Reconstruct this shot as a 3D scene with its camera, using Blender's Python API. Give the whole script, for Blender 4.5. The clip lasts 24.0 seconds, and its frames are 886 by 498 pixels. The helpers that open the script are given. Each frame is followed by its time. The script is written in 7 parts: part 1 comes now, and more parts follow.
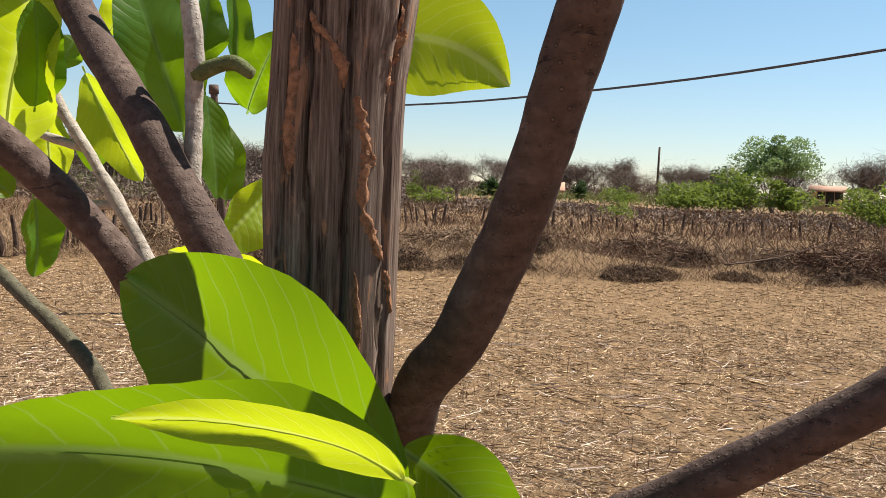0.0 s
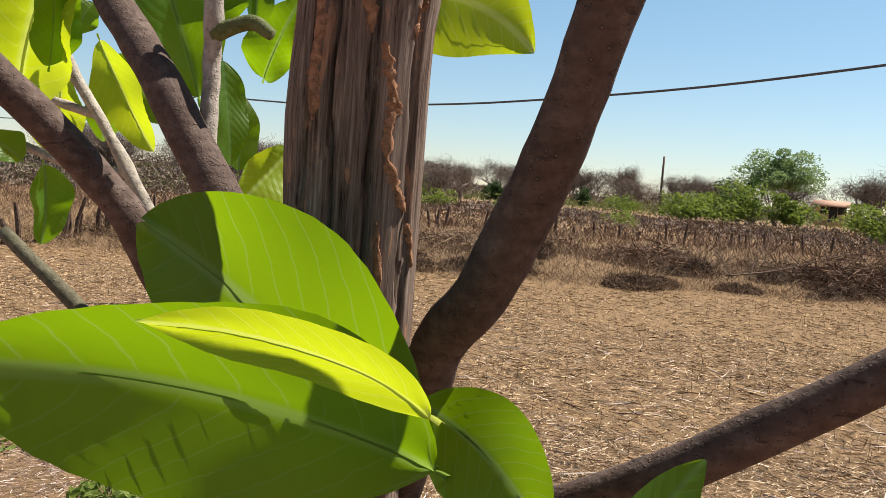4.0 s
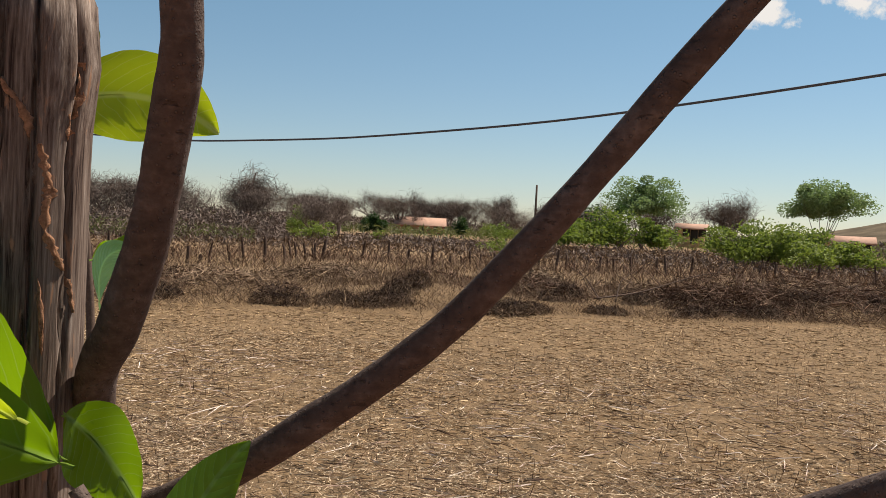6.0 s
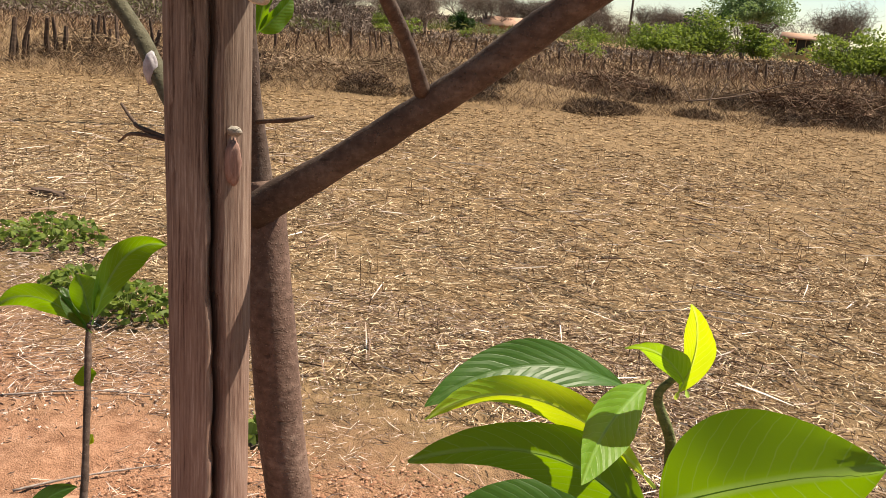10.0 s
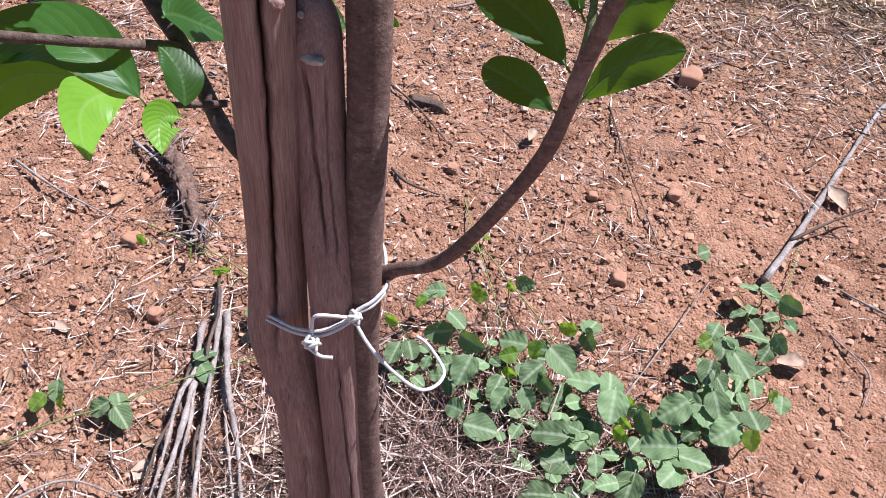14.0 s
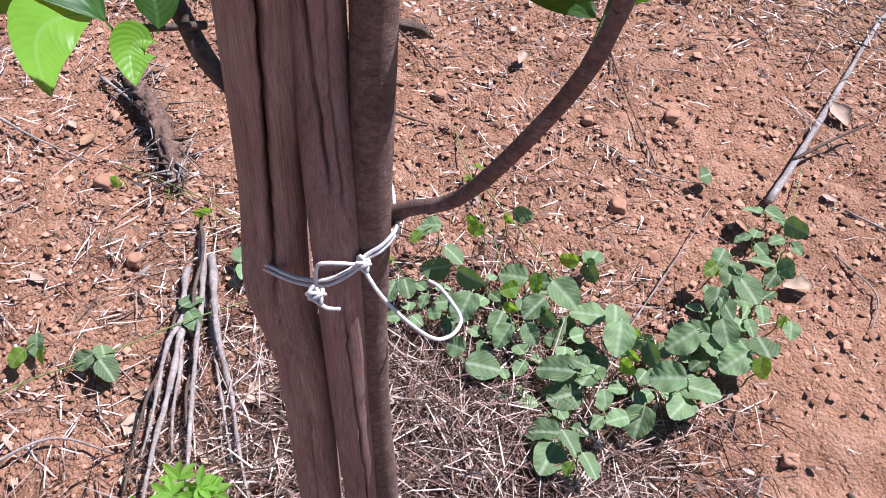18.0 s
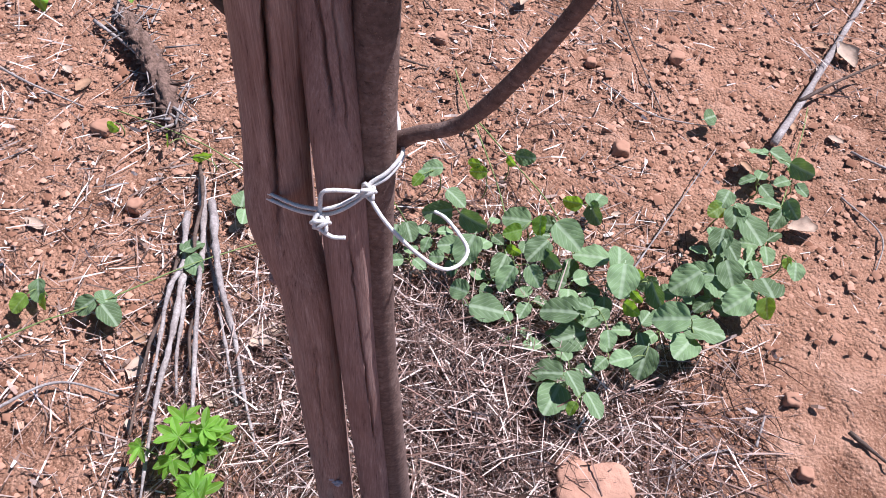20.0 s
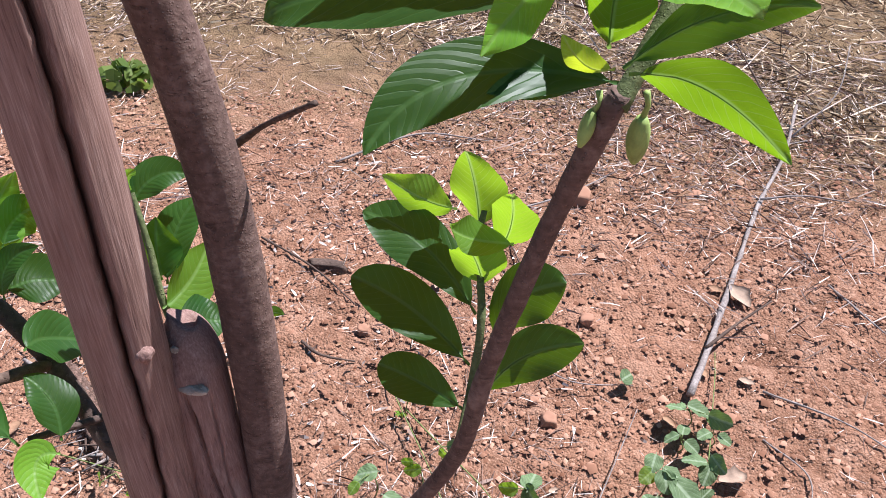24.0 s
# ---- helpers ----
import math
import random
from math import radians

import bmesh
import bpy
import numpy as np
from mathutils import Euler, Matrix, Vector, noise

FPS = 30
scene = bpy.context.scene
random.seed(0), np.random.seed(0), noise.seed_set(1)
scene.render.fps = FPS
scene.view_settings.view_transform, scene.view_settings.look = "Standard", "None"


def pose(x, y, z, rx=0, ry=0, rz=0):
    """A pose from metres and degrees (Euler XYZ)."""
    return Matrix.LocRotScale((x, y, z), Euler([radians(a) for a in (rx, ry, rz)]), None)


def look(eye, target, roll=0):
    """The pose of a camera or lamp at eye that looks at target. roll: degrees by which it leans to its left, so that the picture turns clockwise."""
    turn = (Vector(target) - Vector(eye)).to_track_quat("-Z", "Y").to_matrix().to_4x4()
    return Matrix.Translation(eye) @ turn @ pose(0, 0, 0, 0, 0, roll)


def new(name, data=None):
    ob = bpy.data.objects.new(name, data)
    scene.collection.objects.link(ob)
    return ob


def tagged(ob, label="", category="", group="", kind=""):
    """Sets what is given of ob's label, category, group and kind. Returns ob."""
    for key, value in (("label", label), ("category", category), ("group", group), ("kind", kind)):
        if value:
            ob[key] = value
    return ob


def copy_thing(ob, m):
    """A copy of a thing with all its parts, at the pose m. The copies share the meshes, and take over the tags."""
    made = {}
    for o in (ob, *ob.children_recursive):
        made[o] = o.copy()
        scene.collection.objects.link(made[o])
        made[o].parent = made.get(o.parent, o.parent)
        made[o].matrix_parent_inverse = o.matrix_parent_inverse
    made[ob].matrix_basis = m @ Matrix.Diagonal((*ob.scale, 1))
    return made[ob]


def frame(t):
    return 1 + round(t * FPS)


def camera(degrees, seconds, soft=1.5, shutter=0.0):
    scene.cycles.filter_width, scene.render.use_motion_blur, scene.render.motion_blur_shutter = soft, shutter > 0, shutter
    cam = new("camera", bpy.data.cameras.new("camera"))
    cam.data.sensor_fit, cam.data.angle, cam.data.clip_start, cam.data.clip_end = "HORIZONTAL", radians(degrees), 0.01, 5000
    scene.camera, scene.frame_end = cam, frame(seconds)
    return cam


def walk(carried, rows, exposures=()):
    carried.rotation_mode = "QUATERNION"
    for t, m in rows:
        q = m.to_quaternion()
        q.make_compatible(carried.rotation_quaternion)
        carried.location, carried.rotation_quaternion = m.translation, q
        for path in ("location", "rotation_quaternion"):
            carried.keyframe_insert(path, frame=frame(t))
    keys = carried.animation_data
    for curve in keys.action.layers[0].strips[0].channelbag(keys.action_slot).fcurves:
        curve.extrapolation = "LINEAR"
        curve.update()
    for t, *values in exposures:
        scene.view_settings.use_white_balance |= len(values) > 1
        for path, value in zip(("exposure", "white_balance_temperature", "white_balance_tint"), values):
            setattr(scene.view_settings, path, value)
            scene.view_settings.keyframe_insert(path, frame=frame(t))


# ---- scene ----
cam = camera(56.0, 24.0, 0.8)
PATH = [
    (0, (0.1268, -0.2405, 1.5869), (-0.5644, 1.6301, 1.4338), 2.53),
    (0.5, (0.1313, -0.2465, 1.5987), (-0.5664, 1.6225, 1.4567), 2.21),
    (1, (0.1340, -0.2444, 1.5965), (-0.5658, 1.6252, 1.4747), 2.65),
    (1.5, (0.1307, -0.2364, 1.5919), (-0.5646, 1.6343, 1.4614), 3.32),
    (2, (0.1224, -0.2321, 1.5804), (-0.5739, 1.6386, 1.4557), 4.60),
    (2.5, (0.1124, -0.2299, 1.5701), (-0.5875, 1.6395, 1.4461), 5.25),
    (4.5, (0.1297, -0.2462, 1.5729), (-0.5487, 1.6294, 1.4250), 3.73),
    (5, (0.1700, -0.2583, 1.5830), (-0.4711, 1.6326, 1.4670), 2.81),
    (5.5, (0.2026, -0.2759, 1.5875), (-0.3373, 1.6482, 1.5061), 2.48),
    (6, (0.2361, -0.2954, 1.5881), (-0.1912, 1.6576, 1.5336), 2.93),
    (6.3, (0.2542, -0.2961, 1.5897), (-0.1420, 1.6639, 1.5527), 1.92),
    (6.6, (0.3038, -0.3336, 1.6016), (-0.0714, 1.6309, 1.6027), 1.66),
    (7, (0.3449, -0.3432, 1.6010), (-0.0005, 1.6253, 1.6784), 1.34),
    (7.5, (0.3485, -0.3741, 1.5933), (0.0149, 1.5965, 1.6660), 0.93),
    (7.7, (0.3189, -0.3344, 1.5574), (-0.0405, 1.6325, 1.6023), 0.88),
    (8, (0.2946, -0.3377, 1.5231), (-0.1242, 1.6174, 1.4765), 0.74),
    (8.3, (0.2783, -0.3379, 1.4947), (-0.1945, 1.6008, 1.3597), 1.73),
    (8.5, (0.2858, -0.3646, 1.4819), (-0.2084, 1.5664, 1.3179), 2.29),
    (8.6, (0.2679, -0.3406, 1.4691), (-0.2382, 1.5847, 1.2770), 2.86),
    (9, (0.2724, -0.3671, 1.4435), (-0.2580, 1.5305, 1.0999), 3.50),
    (9.5, (0.2627, -0.3714, 1.4313), (-0.2915, 1.4940, 0.9698), 3.80),
    (10, (0.2442, -0.3691, 1.4069), (-0.3223, 1.4755, 0.8812), 4.88),
    (10.5, (0.2384, -0.3752, 1.3738), (-0.3204, 1.4223, 0.6979), 4.92),
    (12.5, (0.2640, -0.4119, 1.2942), (-0.3184, 1.1707, 0.2188), 3.48),
    (13, (0.2705, -0.4147, 1.2637), (-0.2815, 1.1068, 0.0887), 3.69),
    (13.5, (0.2670, -0.4063, 1.2200), (-0.2382, 1.0266, -0.0806), 3.29),
    (14, (0.2209, -0.3912, 1.1620), (-0.1117, 0.9557, -0.2785), 5.22),
    (14.5, (0.1888, -0.3786, 1.1440), (-0.0569, 0.9394, -0.3402), 7.16),
    (15, (0.1860, -0.3698, 1.1468), (-0.0500, 0.9423, -0.3440), 6.53),
    (15.5, (0.1894, -0.3699, 1.1436), (-0.0566, 0.9390, -0.3484), 6.13),
    (16, (0.1852, -0.3761, 1.1353), (-0.0740, 0.9280, -0.3588), 5.95),
    (16.5, (0.1854, -0.3695, 1.1262), (-0.0686, 0.9201, -0.3812), 5.99),
    (17, (0.1857, -0.3626, 1.1199), (-0.0646, 0.9075, -0.4047), 5.48),
    (17.5, (0.1858, -0.3565, 1.1170), (-0.0605, 0.8990, -0.4202), 5.41),
    (18, (0.1841, -0.3515, 1.1154), (-0.0574, 0.8911, -0.4331), 5.36),
    (18.5, (0.1848, -0.3483, 1.1069), (-0.0503, 0.8731, -0.4593), 5.08),
    (19, (0.1831, -0.3509, 1.1017), (-0.0459, 0.8519, -0.4797), 5.03),
    (19.5, (0.1825, -0.3586, 1.0959), (-0.0377, 0.8222, -0.5033), 5.33),
    (21.5, (0.1823, -0.3623, 1.0951), (-0.0225, 0.7679, -0.5422), 5.32),
    (22, (0.1885, -0.3591, 1.0985), (-0.0153, 0.7684, -0.5408), 4.77),
    (22.5, (0.1971, -0.3454, 1.1195), (0.0114, 0.8161, -0.4980), 4.57),
    (23, (0.2037, -0.3169, 1.1662), (0.0537, 1.0170, -0.3164), 4.05),
    (23.5, (0.1963, -0.3043, 1.2096), (0.0278, 1.1671, -0.1345), 2.22),
    (24, (0.2054, -0.2941, 1.2284), (0.0274, 1.2536, -0.0258), 0.65),
]
# seconds, stops, kelvin, tint
EXPOSURES = [
    (0, 0.1, 6850, 11), (4.5, 0.06, 6900, 11), (6, -0.32, 6950, 11), (7.5, -0.4, 6850, 11), (8.2, -0.1, 7200, 11), (9, 0.05, 7300, 10), (10.5, 0.18, 7700, 9),
    (12.5, 0.18, 5900, 13), (16, 0.11, 5600, 17), (22, 0.1, 5500, 18), (24, 0.15, 5700, 15),
]
walk(cam, [(t, look(eye, target, roll)) for t, eye, target, roll in PATH], EXPOSURES)

# ---- world, sun ----
SUN = Vector((0.72, 0.69, 1.62)).normalized()
world = bpy.data.worlds.new("sky")
scene.world = world
world.use_nodes = True
wn = world.node_tree
sky = wn.nodes.new("ShaderNodeTexSky")
sky.sky_type, sky.sun_disc = "NISHITA", False
sky.sun_elevation, sky.sun_rotation = math.asin(SUN.z), math.atan2(SUN.x, SUN.y)
sky.air_density, sky.dust_density, sky.ozone_density = 1.0, 0.1, 1.2
wn.nodes["Background"].inputs[1].default_value = 0.09
tint = wn.nodes.new("ShaderNodeMix")
tint.data_type, tint.blend_type = "RGBA", "MULTIPLY"
tint.inputs[0].default_value = 1.0
ramp = wn.nodes.new("ShaderNodeValToRGB")
ramp.color_ramp.elements[0].color, ramp.color_ramp.elements[1].color = (1.1, 1.16, 1.33, 1), (1.2, 1.55, 1.48, 1)
ramp.color_ramp.elements[1].position = 0.38
overhead = ramp.color_ramp.elements.new(0.75)
overhead.color = (0.38, 0.46, 0.54, 1)
where = wn.nodes.new("ShaderNodeTexCoord")
parts = wn.nodes.new("ShaderNodeSeparateXYZ")
wn.links.new(where.outputs["Generated"], parts.inputs[0])
wn.links.new(parts.outputs[2], ramp.inputs[0])
wn.links.new(ramp.outputs[0], tint.inputs[7])
wn.links.new(sky.outputs[0], tint.inputs[6])
wn.links.new(tint.outputs[2], wn.nodes["Background"].inputs[0])
sun = new("sun", bpy.data.lights.new("sun", "SUN"))
sun.data.energy, sun.data.angle, sun.data.color = 9.3, radians(0.5), (1.0, 0.95, 0.87)
sun.matrix_world = look(SUN * 20, (0, 0, 0))


# ---- materials ----
class Nodes:
    """A short hand for node materials."""

    def __init__(self, name):
        self.m = bpy.data.materials.new(name)
        self.m.use_nodes = True
        self.t = self.m.node_tree
        self.b = self.t.nodes["Principled BSDF"]
        self.out = self.t.nodes["Material Output"]

    def add(self, kind, **values):
        n = self.t.nodes.new("ShaderNode" + kind)
        for key, v in values.items():
            if key in n.inputs:
                self.put(n.inputs[key], v)
        return n

    def put(self, socket, v):
        if isinstance(v, bpy.types.NodeSocket):
            self.t.links.new(v, socket)
        else:
            socket.default_value = v

    def coord(self, kind="Object", scale=(1, 1, 1)):
        c = self.add("TexCoord")
        p = self.add("Mapping")
        self.put(p.inputs["Vector"], c.outputs[kind])
        p.inputs["Scale"].default_value = scale
        return p.outputs[0]

    def noise(self, vec, scale, detail=5.0, rough=0.6, dist=0.0):
        n = self.add("TexNoise")
        for key, v in (("Vector", vec), ("Scale", scale), ("Detail", detail), ("Roughness", rough), ("Distortion", dist)):
            self.put(n.inputs[key], v)
        return n.outputs["Fac"]

    def voronoi(self, vec, scale, feature="F1"):
        n = self.add("TexVoronoi")
        n.feature = feature
        self.put(n.inputs["Vector"], vec)
        n.inputs["Scale"].default_value = scale
        return n

    def ramp(self, fac, stops):
        n = self.add("ValToRGB")
        e = n.color_ramp.elements
        while len(e) < len(stops):
            e.new(0.5)
        for k, (pos, col) in zip(e, stops):
            k.position, k.color = pos, (*col, 1)
        self.put(n.inputs["Fac"], fac)
        return n.outputs["Color"]

    def math(self, op, a, b=0.0, clamp=False):
        n = self.add("Math")
        n.operation, n.use_clamp = op, clamp
        self.put(n.inputs[0], a)
        self.put(n.inputs[1], b)
        return n.outputs[0]

    def mix(self, fac, a, b, mode="MIX"):
        n = self.add("Mix")
        n.data_type, n.blend_type = "RGBA", mode
        self.put(n.inputs[0], fac)
        for i, v in ((6, a), (7, b)):
            self.put(n.inputs[i], (*v, 1) if isinstance(v, tuple) else v)
        return n.outputs[2]

    def bump(self, height, strength=0.5, distance=0.002, normal=None):
        n = self.add("Bump")
        self.put(n.inputs["Height"], height)
        n.inputs["Strength"].default_value, n.inputs["Distance"].default_value = strength, distance
        if normal is not None:
            self.put(n.inputs["Normal"], normal)
        return n.outputs[0]

    def done(self, color, rough=0.8, normal=None, spec=0.3):
        self.put(self.b.inputs["Base Color"], (*color, 1) if isinstance(color, tuple) else color)
        self.put(self.b.inputs["Roughness"], rough)
        self.b.inputs["Specular IOR Level"].default_value = spec
        if normal is not None:
            self.put(self.b.inputs["Normal"], normal)
        return self.m


def rand_color(n, kind="Random"):
    return n.add("ObjectInfo").outputs["Random"] if kind == "Random" else n.add("NewGeometry").outputs["Random Per Island"]


def soil_material():
    n = Nodes("red_soil_and_stubble")
    v = n.coord()
    big = n.noise(v, 1.3, 4)
    mid = n.noise(v, 14, 6, 0.65)
    fine = n.noise(v, 120, 5, 0.7)
    red = n.ramp(mid, [(0.3, (0.13, 0.056, 0.031)), (0.5, (0.28, 0.144, 0.09)), (0.7, (0.43, 0.247, 0.168))])
    red = n.mix(n.ramp(n.noise(v, 260, 3, 0.6), [(0.52, (0, 0, 0)), (0.74, (0.7, 0.7, 0.7))]), red, (0.6, 0.37, 0.26))
    red = n.mix(n.ramp(n.noise(v, 3.2, 5, 0.6), [(0.42, (0, 0, 0)), (0.62, (0.5, 0.5, 0.5))]), red, (0.43, 0.225, 0.142))
    red = n.mix(n.ramp(fine, [(0.3, (0.6, 0.6, 0.6)), (0.46, (0, 0, 0))]), red, (0.12, 0.045, 0.026))
    dry = n.ramp(n.noise(v, 5, 8, 0.7), [(0.3, (0.05, 0.03, 0.018)), (0.5, (0.15, 0.09, 0.046)), (0.7, (0.29, 0.183, 0.1))])
    dry = n.mix(n.math("MULTIPLY", n.noise(v, 60, 4), 0.5), dry, (0.36, 0.26, 0.16))
    sep = n.add("SeparateXYZ")
    n.put(sep.inputs[0], n.add("TexCoord").outputs["Object"])
    far = n.math("ADD", sep.outputs[1], n.math("MULTIPLY", sep.outputs[0], 0.2))
    far = n.math("ADD", far, n.math("MULTIPLY", big, 1.6))
    mask = n.math("MULTIPLY", n.math("SUBTRACT", far, 2.1), 1.1, True)
    col = n.mix(mask, red, dry)
    h = n.math("ADD", n.math("MULTIPLY", mid, 0.6), n.math("MULTIPLY", fine, 0.4))
    crumbs = n.voronoi(v, 170).outputs["Distance"]
    h = n.math("SUBTRACT", h, n.math("MULTIPLY", crumbs, 0.22))
    return n.done(col, 0.95, n.bump(h, 1.0, 0.02), 0.1)


def straw_material(name, dark, mid, light, rough=0.8):
    n = Nodes(name)
    r = rand_color(n, "island")
    col = n.ramp(r, [(0.0, dark), (0.55, mid), (1.0, light)])
    return n.done(col, rough, None, 0.2)


def wood_material(name, top_mud=False, tone=(1, 1, 1)):
    n = Nodes(name)
    v = n.coord(scale=(1, 1, 0.028))
    w = n.coord()
    grain = n.noise(v, 950, 6, 0.72, 0.25)
    coarse = n.noise(n.coord(scale=(1, 1, 0.13)), 75, 7, 0.7, 1.2)
    blot = n.noise(w, 16, 4)
    col = n.ramp(n.math("ADD", n.math("MULTIPLY", grain, 0.62), n.math("MULTIPLY", coarse, 0.38)), [(0.35, (0.075, 0.04, 0.033)), (0.42, (0.25, 0.146, 0.12)), (0.54, (0.345, 0.212, 0.174)), (0.68, (0.49, 0.34, 0.29))])
    col = n.mix(n.math("MULTIPLY", n.ramp(blot, [(0.4, (0, 0, 0)), (0.7, (1, 1, 1))]), 0.4), col, (0.23, 0.115, 0.085))
    col = n.mix(n.ramp(n.noise(n.coord(scale=(1, 1, 0.06)), 60, 4, 0.6), [(0.6, (0, 0, 0)), (0.72, (0.7, 0.7, 0.7))]), col, (0.33, 0.25, 0.21))
    if top_mud:
        sep = n.add("SeparateXYZ")
        n.put(sep.inputs[0], n.add("TexCoord").outputs["Object"])
        up = n.math("MULTIPLY", n.math("SUBTRACT", sep.outputs[2], 1.05), 2.6, True)
        worn = n.math("ADD", n.math("MULTIPLY", grain, 0.6), n.math("MULTIPLY", coarse, 0.4))
        grey = n.ramp(worn, [(0.39, (0.022, 0.015, 0.012)), (0.46, (0.1, 0.074, 0.059)), (0.54, (0.175, 0.137, 0.112)), (0.64, (0.33, 0.275, 0.235))])
        col = n.mix(n.math("ADD", n.math("MULTIPLY", up, 0.75), n.math("MULTIPLY", n.noise(n.coord(scale=(1, 1, 0.3)), 30, 4), 0.3), True), col, grey)
        mud = n.noise(n.coord(scale=(1, 1, 0.3)), 110, 5, 0.6, 1.2)
        mask = n.ramp(mud, [(0.6, (0, 0, 0)), (0.66, (1, 1, 1))])
        high = n.math("MULTIPLY", n.math("SUBTRACT", sep.outputs[2], 1.4), 8.0, True)
        col = n.mix(n.math("MULTIPLY", n.math("MULTIPLY", high, mask), 0.6), col, (0.4, 0.21, 0.12))
    col = n.mix(1.0, col, tone, "MULTIPLY")
    h = n.math("ADD", n.math("MULTIPLY", grain, 0.7), n.math("MULTIPLY", coarse, 0.35))
    return n.done(col, 0.92, n.bump(h, 0.8, 0.0009), 0.12)


def bark_material(name, base, light, dots=0.5):
    n = Nodes(name)
    v = n.coord()
    blot = n.noise(v, 26, 4, 0.55)
    fleck = n.noise(v, 210, 5, 0.65)
    rings = n.noise(n.coord(scale=(1, 1, 5)), 45, 4, 0.6)
    mixed = n.math("ADD", n.math("ADD", n.math("MULTIPLY", blot, 0.3), n.math("MULTIPLY", fleck, 0.45)), n.math("MULTIPLY", rings, 0.25))
    col = n.ramp(mixed, [(0.34, tuple(c * 0.5 for c in base)), (0.5, base), (0.67, light)])
    lent = n.voronoi(v, 430).outputs["Distance"]
    spot = n.ramp(lent, [(0.14, (1, 1, 1)), (0.26, (0, 0, 0))])
    col = n.mix(n.math("MULTIPLY", spot, dots), col, tuple(min(1, c * 1.6) for c in light))
    crack = n.ramp(n.noise(n.coord(scale=(1, 1, 3)), 70, 5, 0.7, 0.6), [(0.3, (1, 1, 1)), (0.38, (0, 0, 0))])
    col = n.mix(n.math("MULTIPLY", crack, 0.45), col, tuple(c * 0.4 for c in base))
    h = n.math("ADD", n.math("MULTIPLY", spot, 0.7), n.math("ADD", fleck, n.math("MULTIPLY", crack, -0.6)))
    return n.done(col, 0.78, n.bump(h, 0.9, 0.0013), 0.2)


def leaf_material(name, top, glow, vein, share=0.55, rough=0.45, spec=0.22, pairs=11.0, wide=0.06):
    """A leaf that lets the sun shine through, with midrib and side veins along its own length."""
    n = Nodes(name)
    uv = n.add("UVMap")
    sep = n.add("SeparateXYZ")
    n.put(sep.inputs[0], uv.outputs[0])
    u = n.math("ABSOLUTE", n.math("SUBTRACT", sep.outputs[0], 0.5))
    bow = n.math("POWER", u, 1.35)
    s = n.math("ADD", n.math("SUBTRACT", n.math("MULTIPLY", sep.outputs[1], pairs), n.math("MULTIPLY", bow, 8.5)), n.math("MULTIPLY", n.noise(n.coord("UV", (1, 1, 1)), 4, 2), 0.7))
    saw = n.math("ABSOLUTE", n.math("SUBTRACT", n.math("FRACT", s), 0.5))
    side = n.ramp(saw, [(0.0, (1, 1, 1)), (wide, (0, 0, 0))])
    mid = n.ramp(u, [(0.3 * wide, (1, 1, 1)), (0.75 * wide, (0, 0, 0))])
    veins = n.math("MAXIMUM", mid, n.math("MULTIPLY", side, 0.6))
    net = n.voronoi(n.coord("UV", (9, 26, 1)), 2.2, "DISTANCE_TO_EDGE").outputs["Distance"]
    netv = n.ramp(net, [(0.0, (1, 1, 1)), (0.07, (0, 0, 0))])
    r = rand_color(n)
    tone = n.ramp(n.math("ADD", n.math("MULTIPLY", n.noise(n.coord(), 60, 3), 0.35), n.math("MULTIPLY", r, 0.65)), [(0.15, tuple(c * 0.6 for c in top)), (0.5, top), (0.85, tuple(min(1, c * 1.5) for c in top))])
    col = n.mix(n.math("MULTIPLY", veins, 0.5), tone, vein)
    gl = n.mix(n.math("MULTIPLY", veins, 0.4), glow, tuple(min(1, c * 0.6 + 0.4) for c in glow))
    gl = n.mix(n.math("MULTIPLY", netv, 0.1), gl, tuple(c * 0.75 for c in glow))
    gl = n.mix(n.math("MULTIPLY", r, 0.35), gl, tuple(c * 0.65 for c in glow))
    h = n.math("ADD", n.math("MULTIPLY", saw, 0.8), n.math("MULTIPLY", veins, -0.4))
    nrm = n.bump(h, 0.3, 0.0012)
    n.done(col, rough, nrm, spec)
    tr = n.add("BsdfTranslucent")
    n.put(tr.inputs["Color"], gl)
    mx = n.add("MixShader")
    mx.inputs[0].default_value = share
    n.t.links.new(n.b.outputs[0], mx.inputs[1])
    n.t.links.new(tr.outputs[0], mx.inputs[2])
    n.t.links.new(mx.outputs[0], n.out.inputs[0])
    return n.m


def foliage_material(name, dark, light, glow):
    n = Nodes(name)
    col = n.ramp(rand_color(n, "island"), [(0.0, dark), (1.0, light)])
    n.done(col, 0.6, None, 0.2)
    tr = n.add("BsdfTranslucent")
    tr.inputs["Color"].default_value = (*glow, 1)
    mx = n.add("MixShader")
    mx.inputs[0].default_value = 0.35
    n.t.links.new(n.b.outputs[0], mx.inputs[1])
    n.t.links.new(tr.outputs[0], mx.inputs[2])
    n.t.links.new(mx.outputs[0], n.out.inputs[0])
    return n.m


def plain(name, col, rough=0.7, scale=40.0, spread=0.35, bump=0.3, dist=0.002, spec=0.3):
    n = Nodes(name)
    v = n.coord()
    f = n.noise(v, scale, 5)
    c = n.ramp(f, [(0.3, tuple(k * (1 - spread) for k in col)), (0.7, tuple(min(1, k * (1 + spread)) for k in col))])
    return n.done(c, rough, n.bump(n.noise(v, scale * 4, 4), bump, dist), spec)


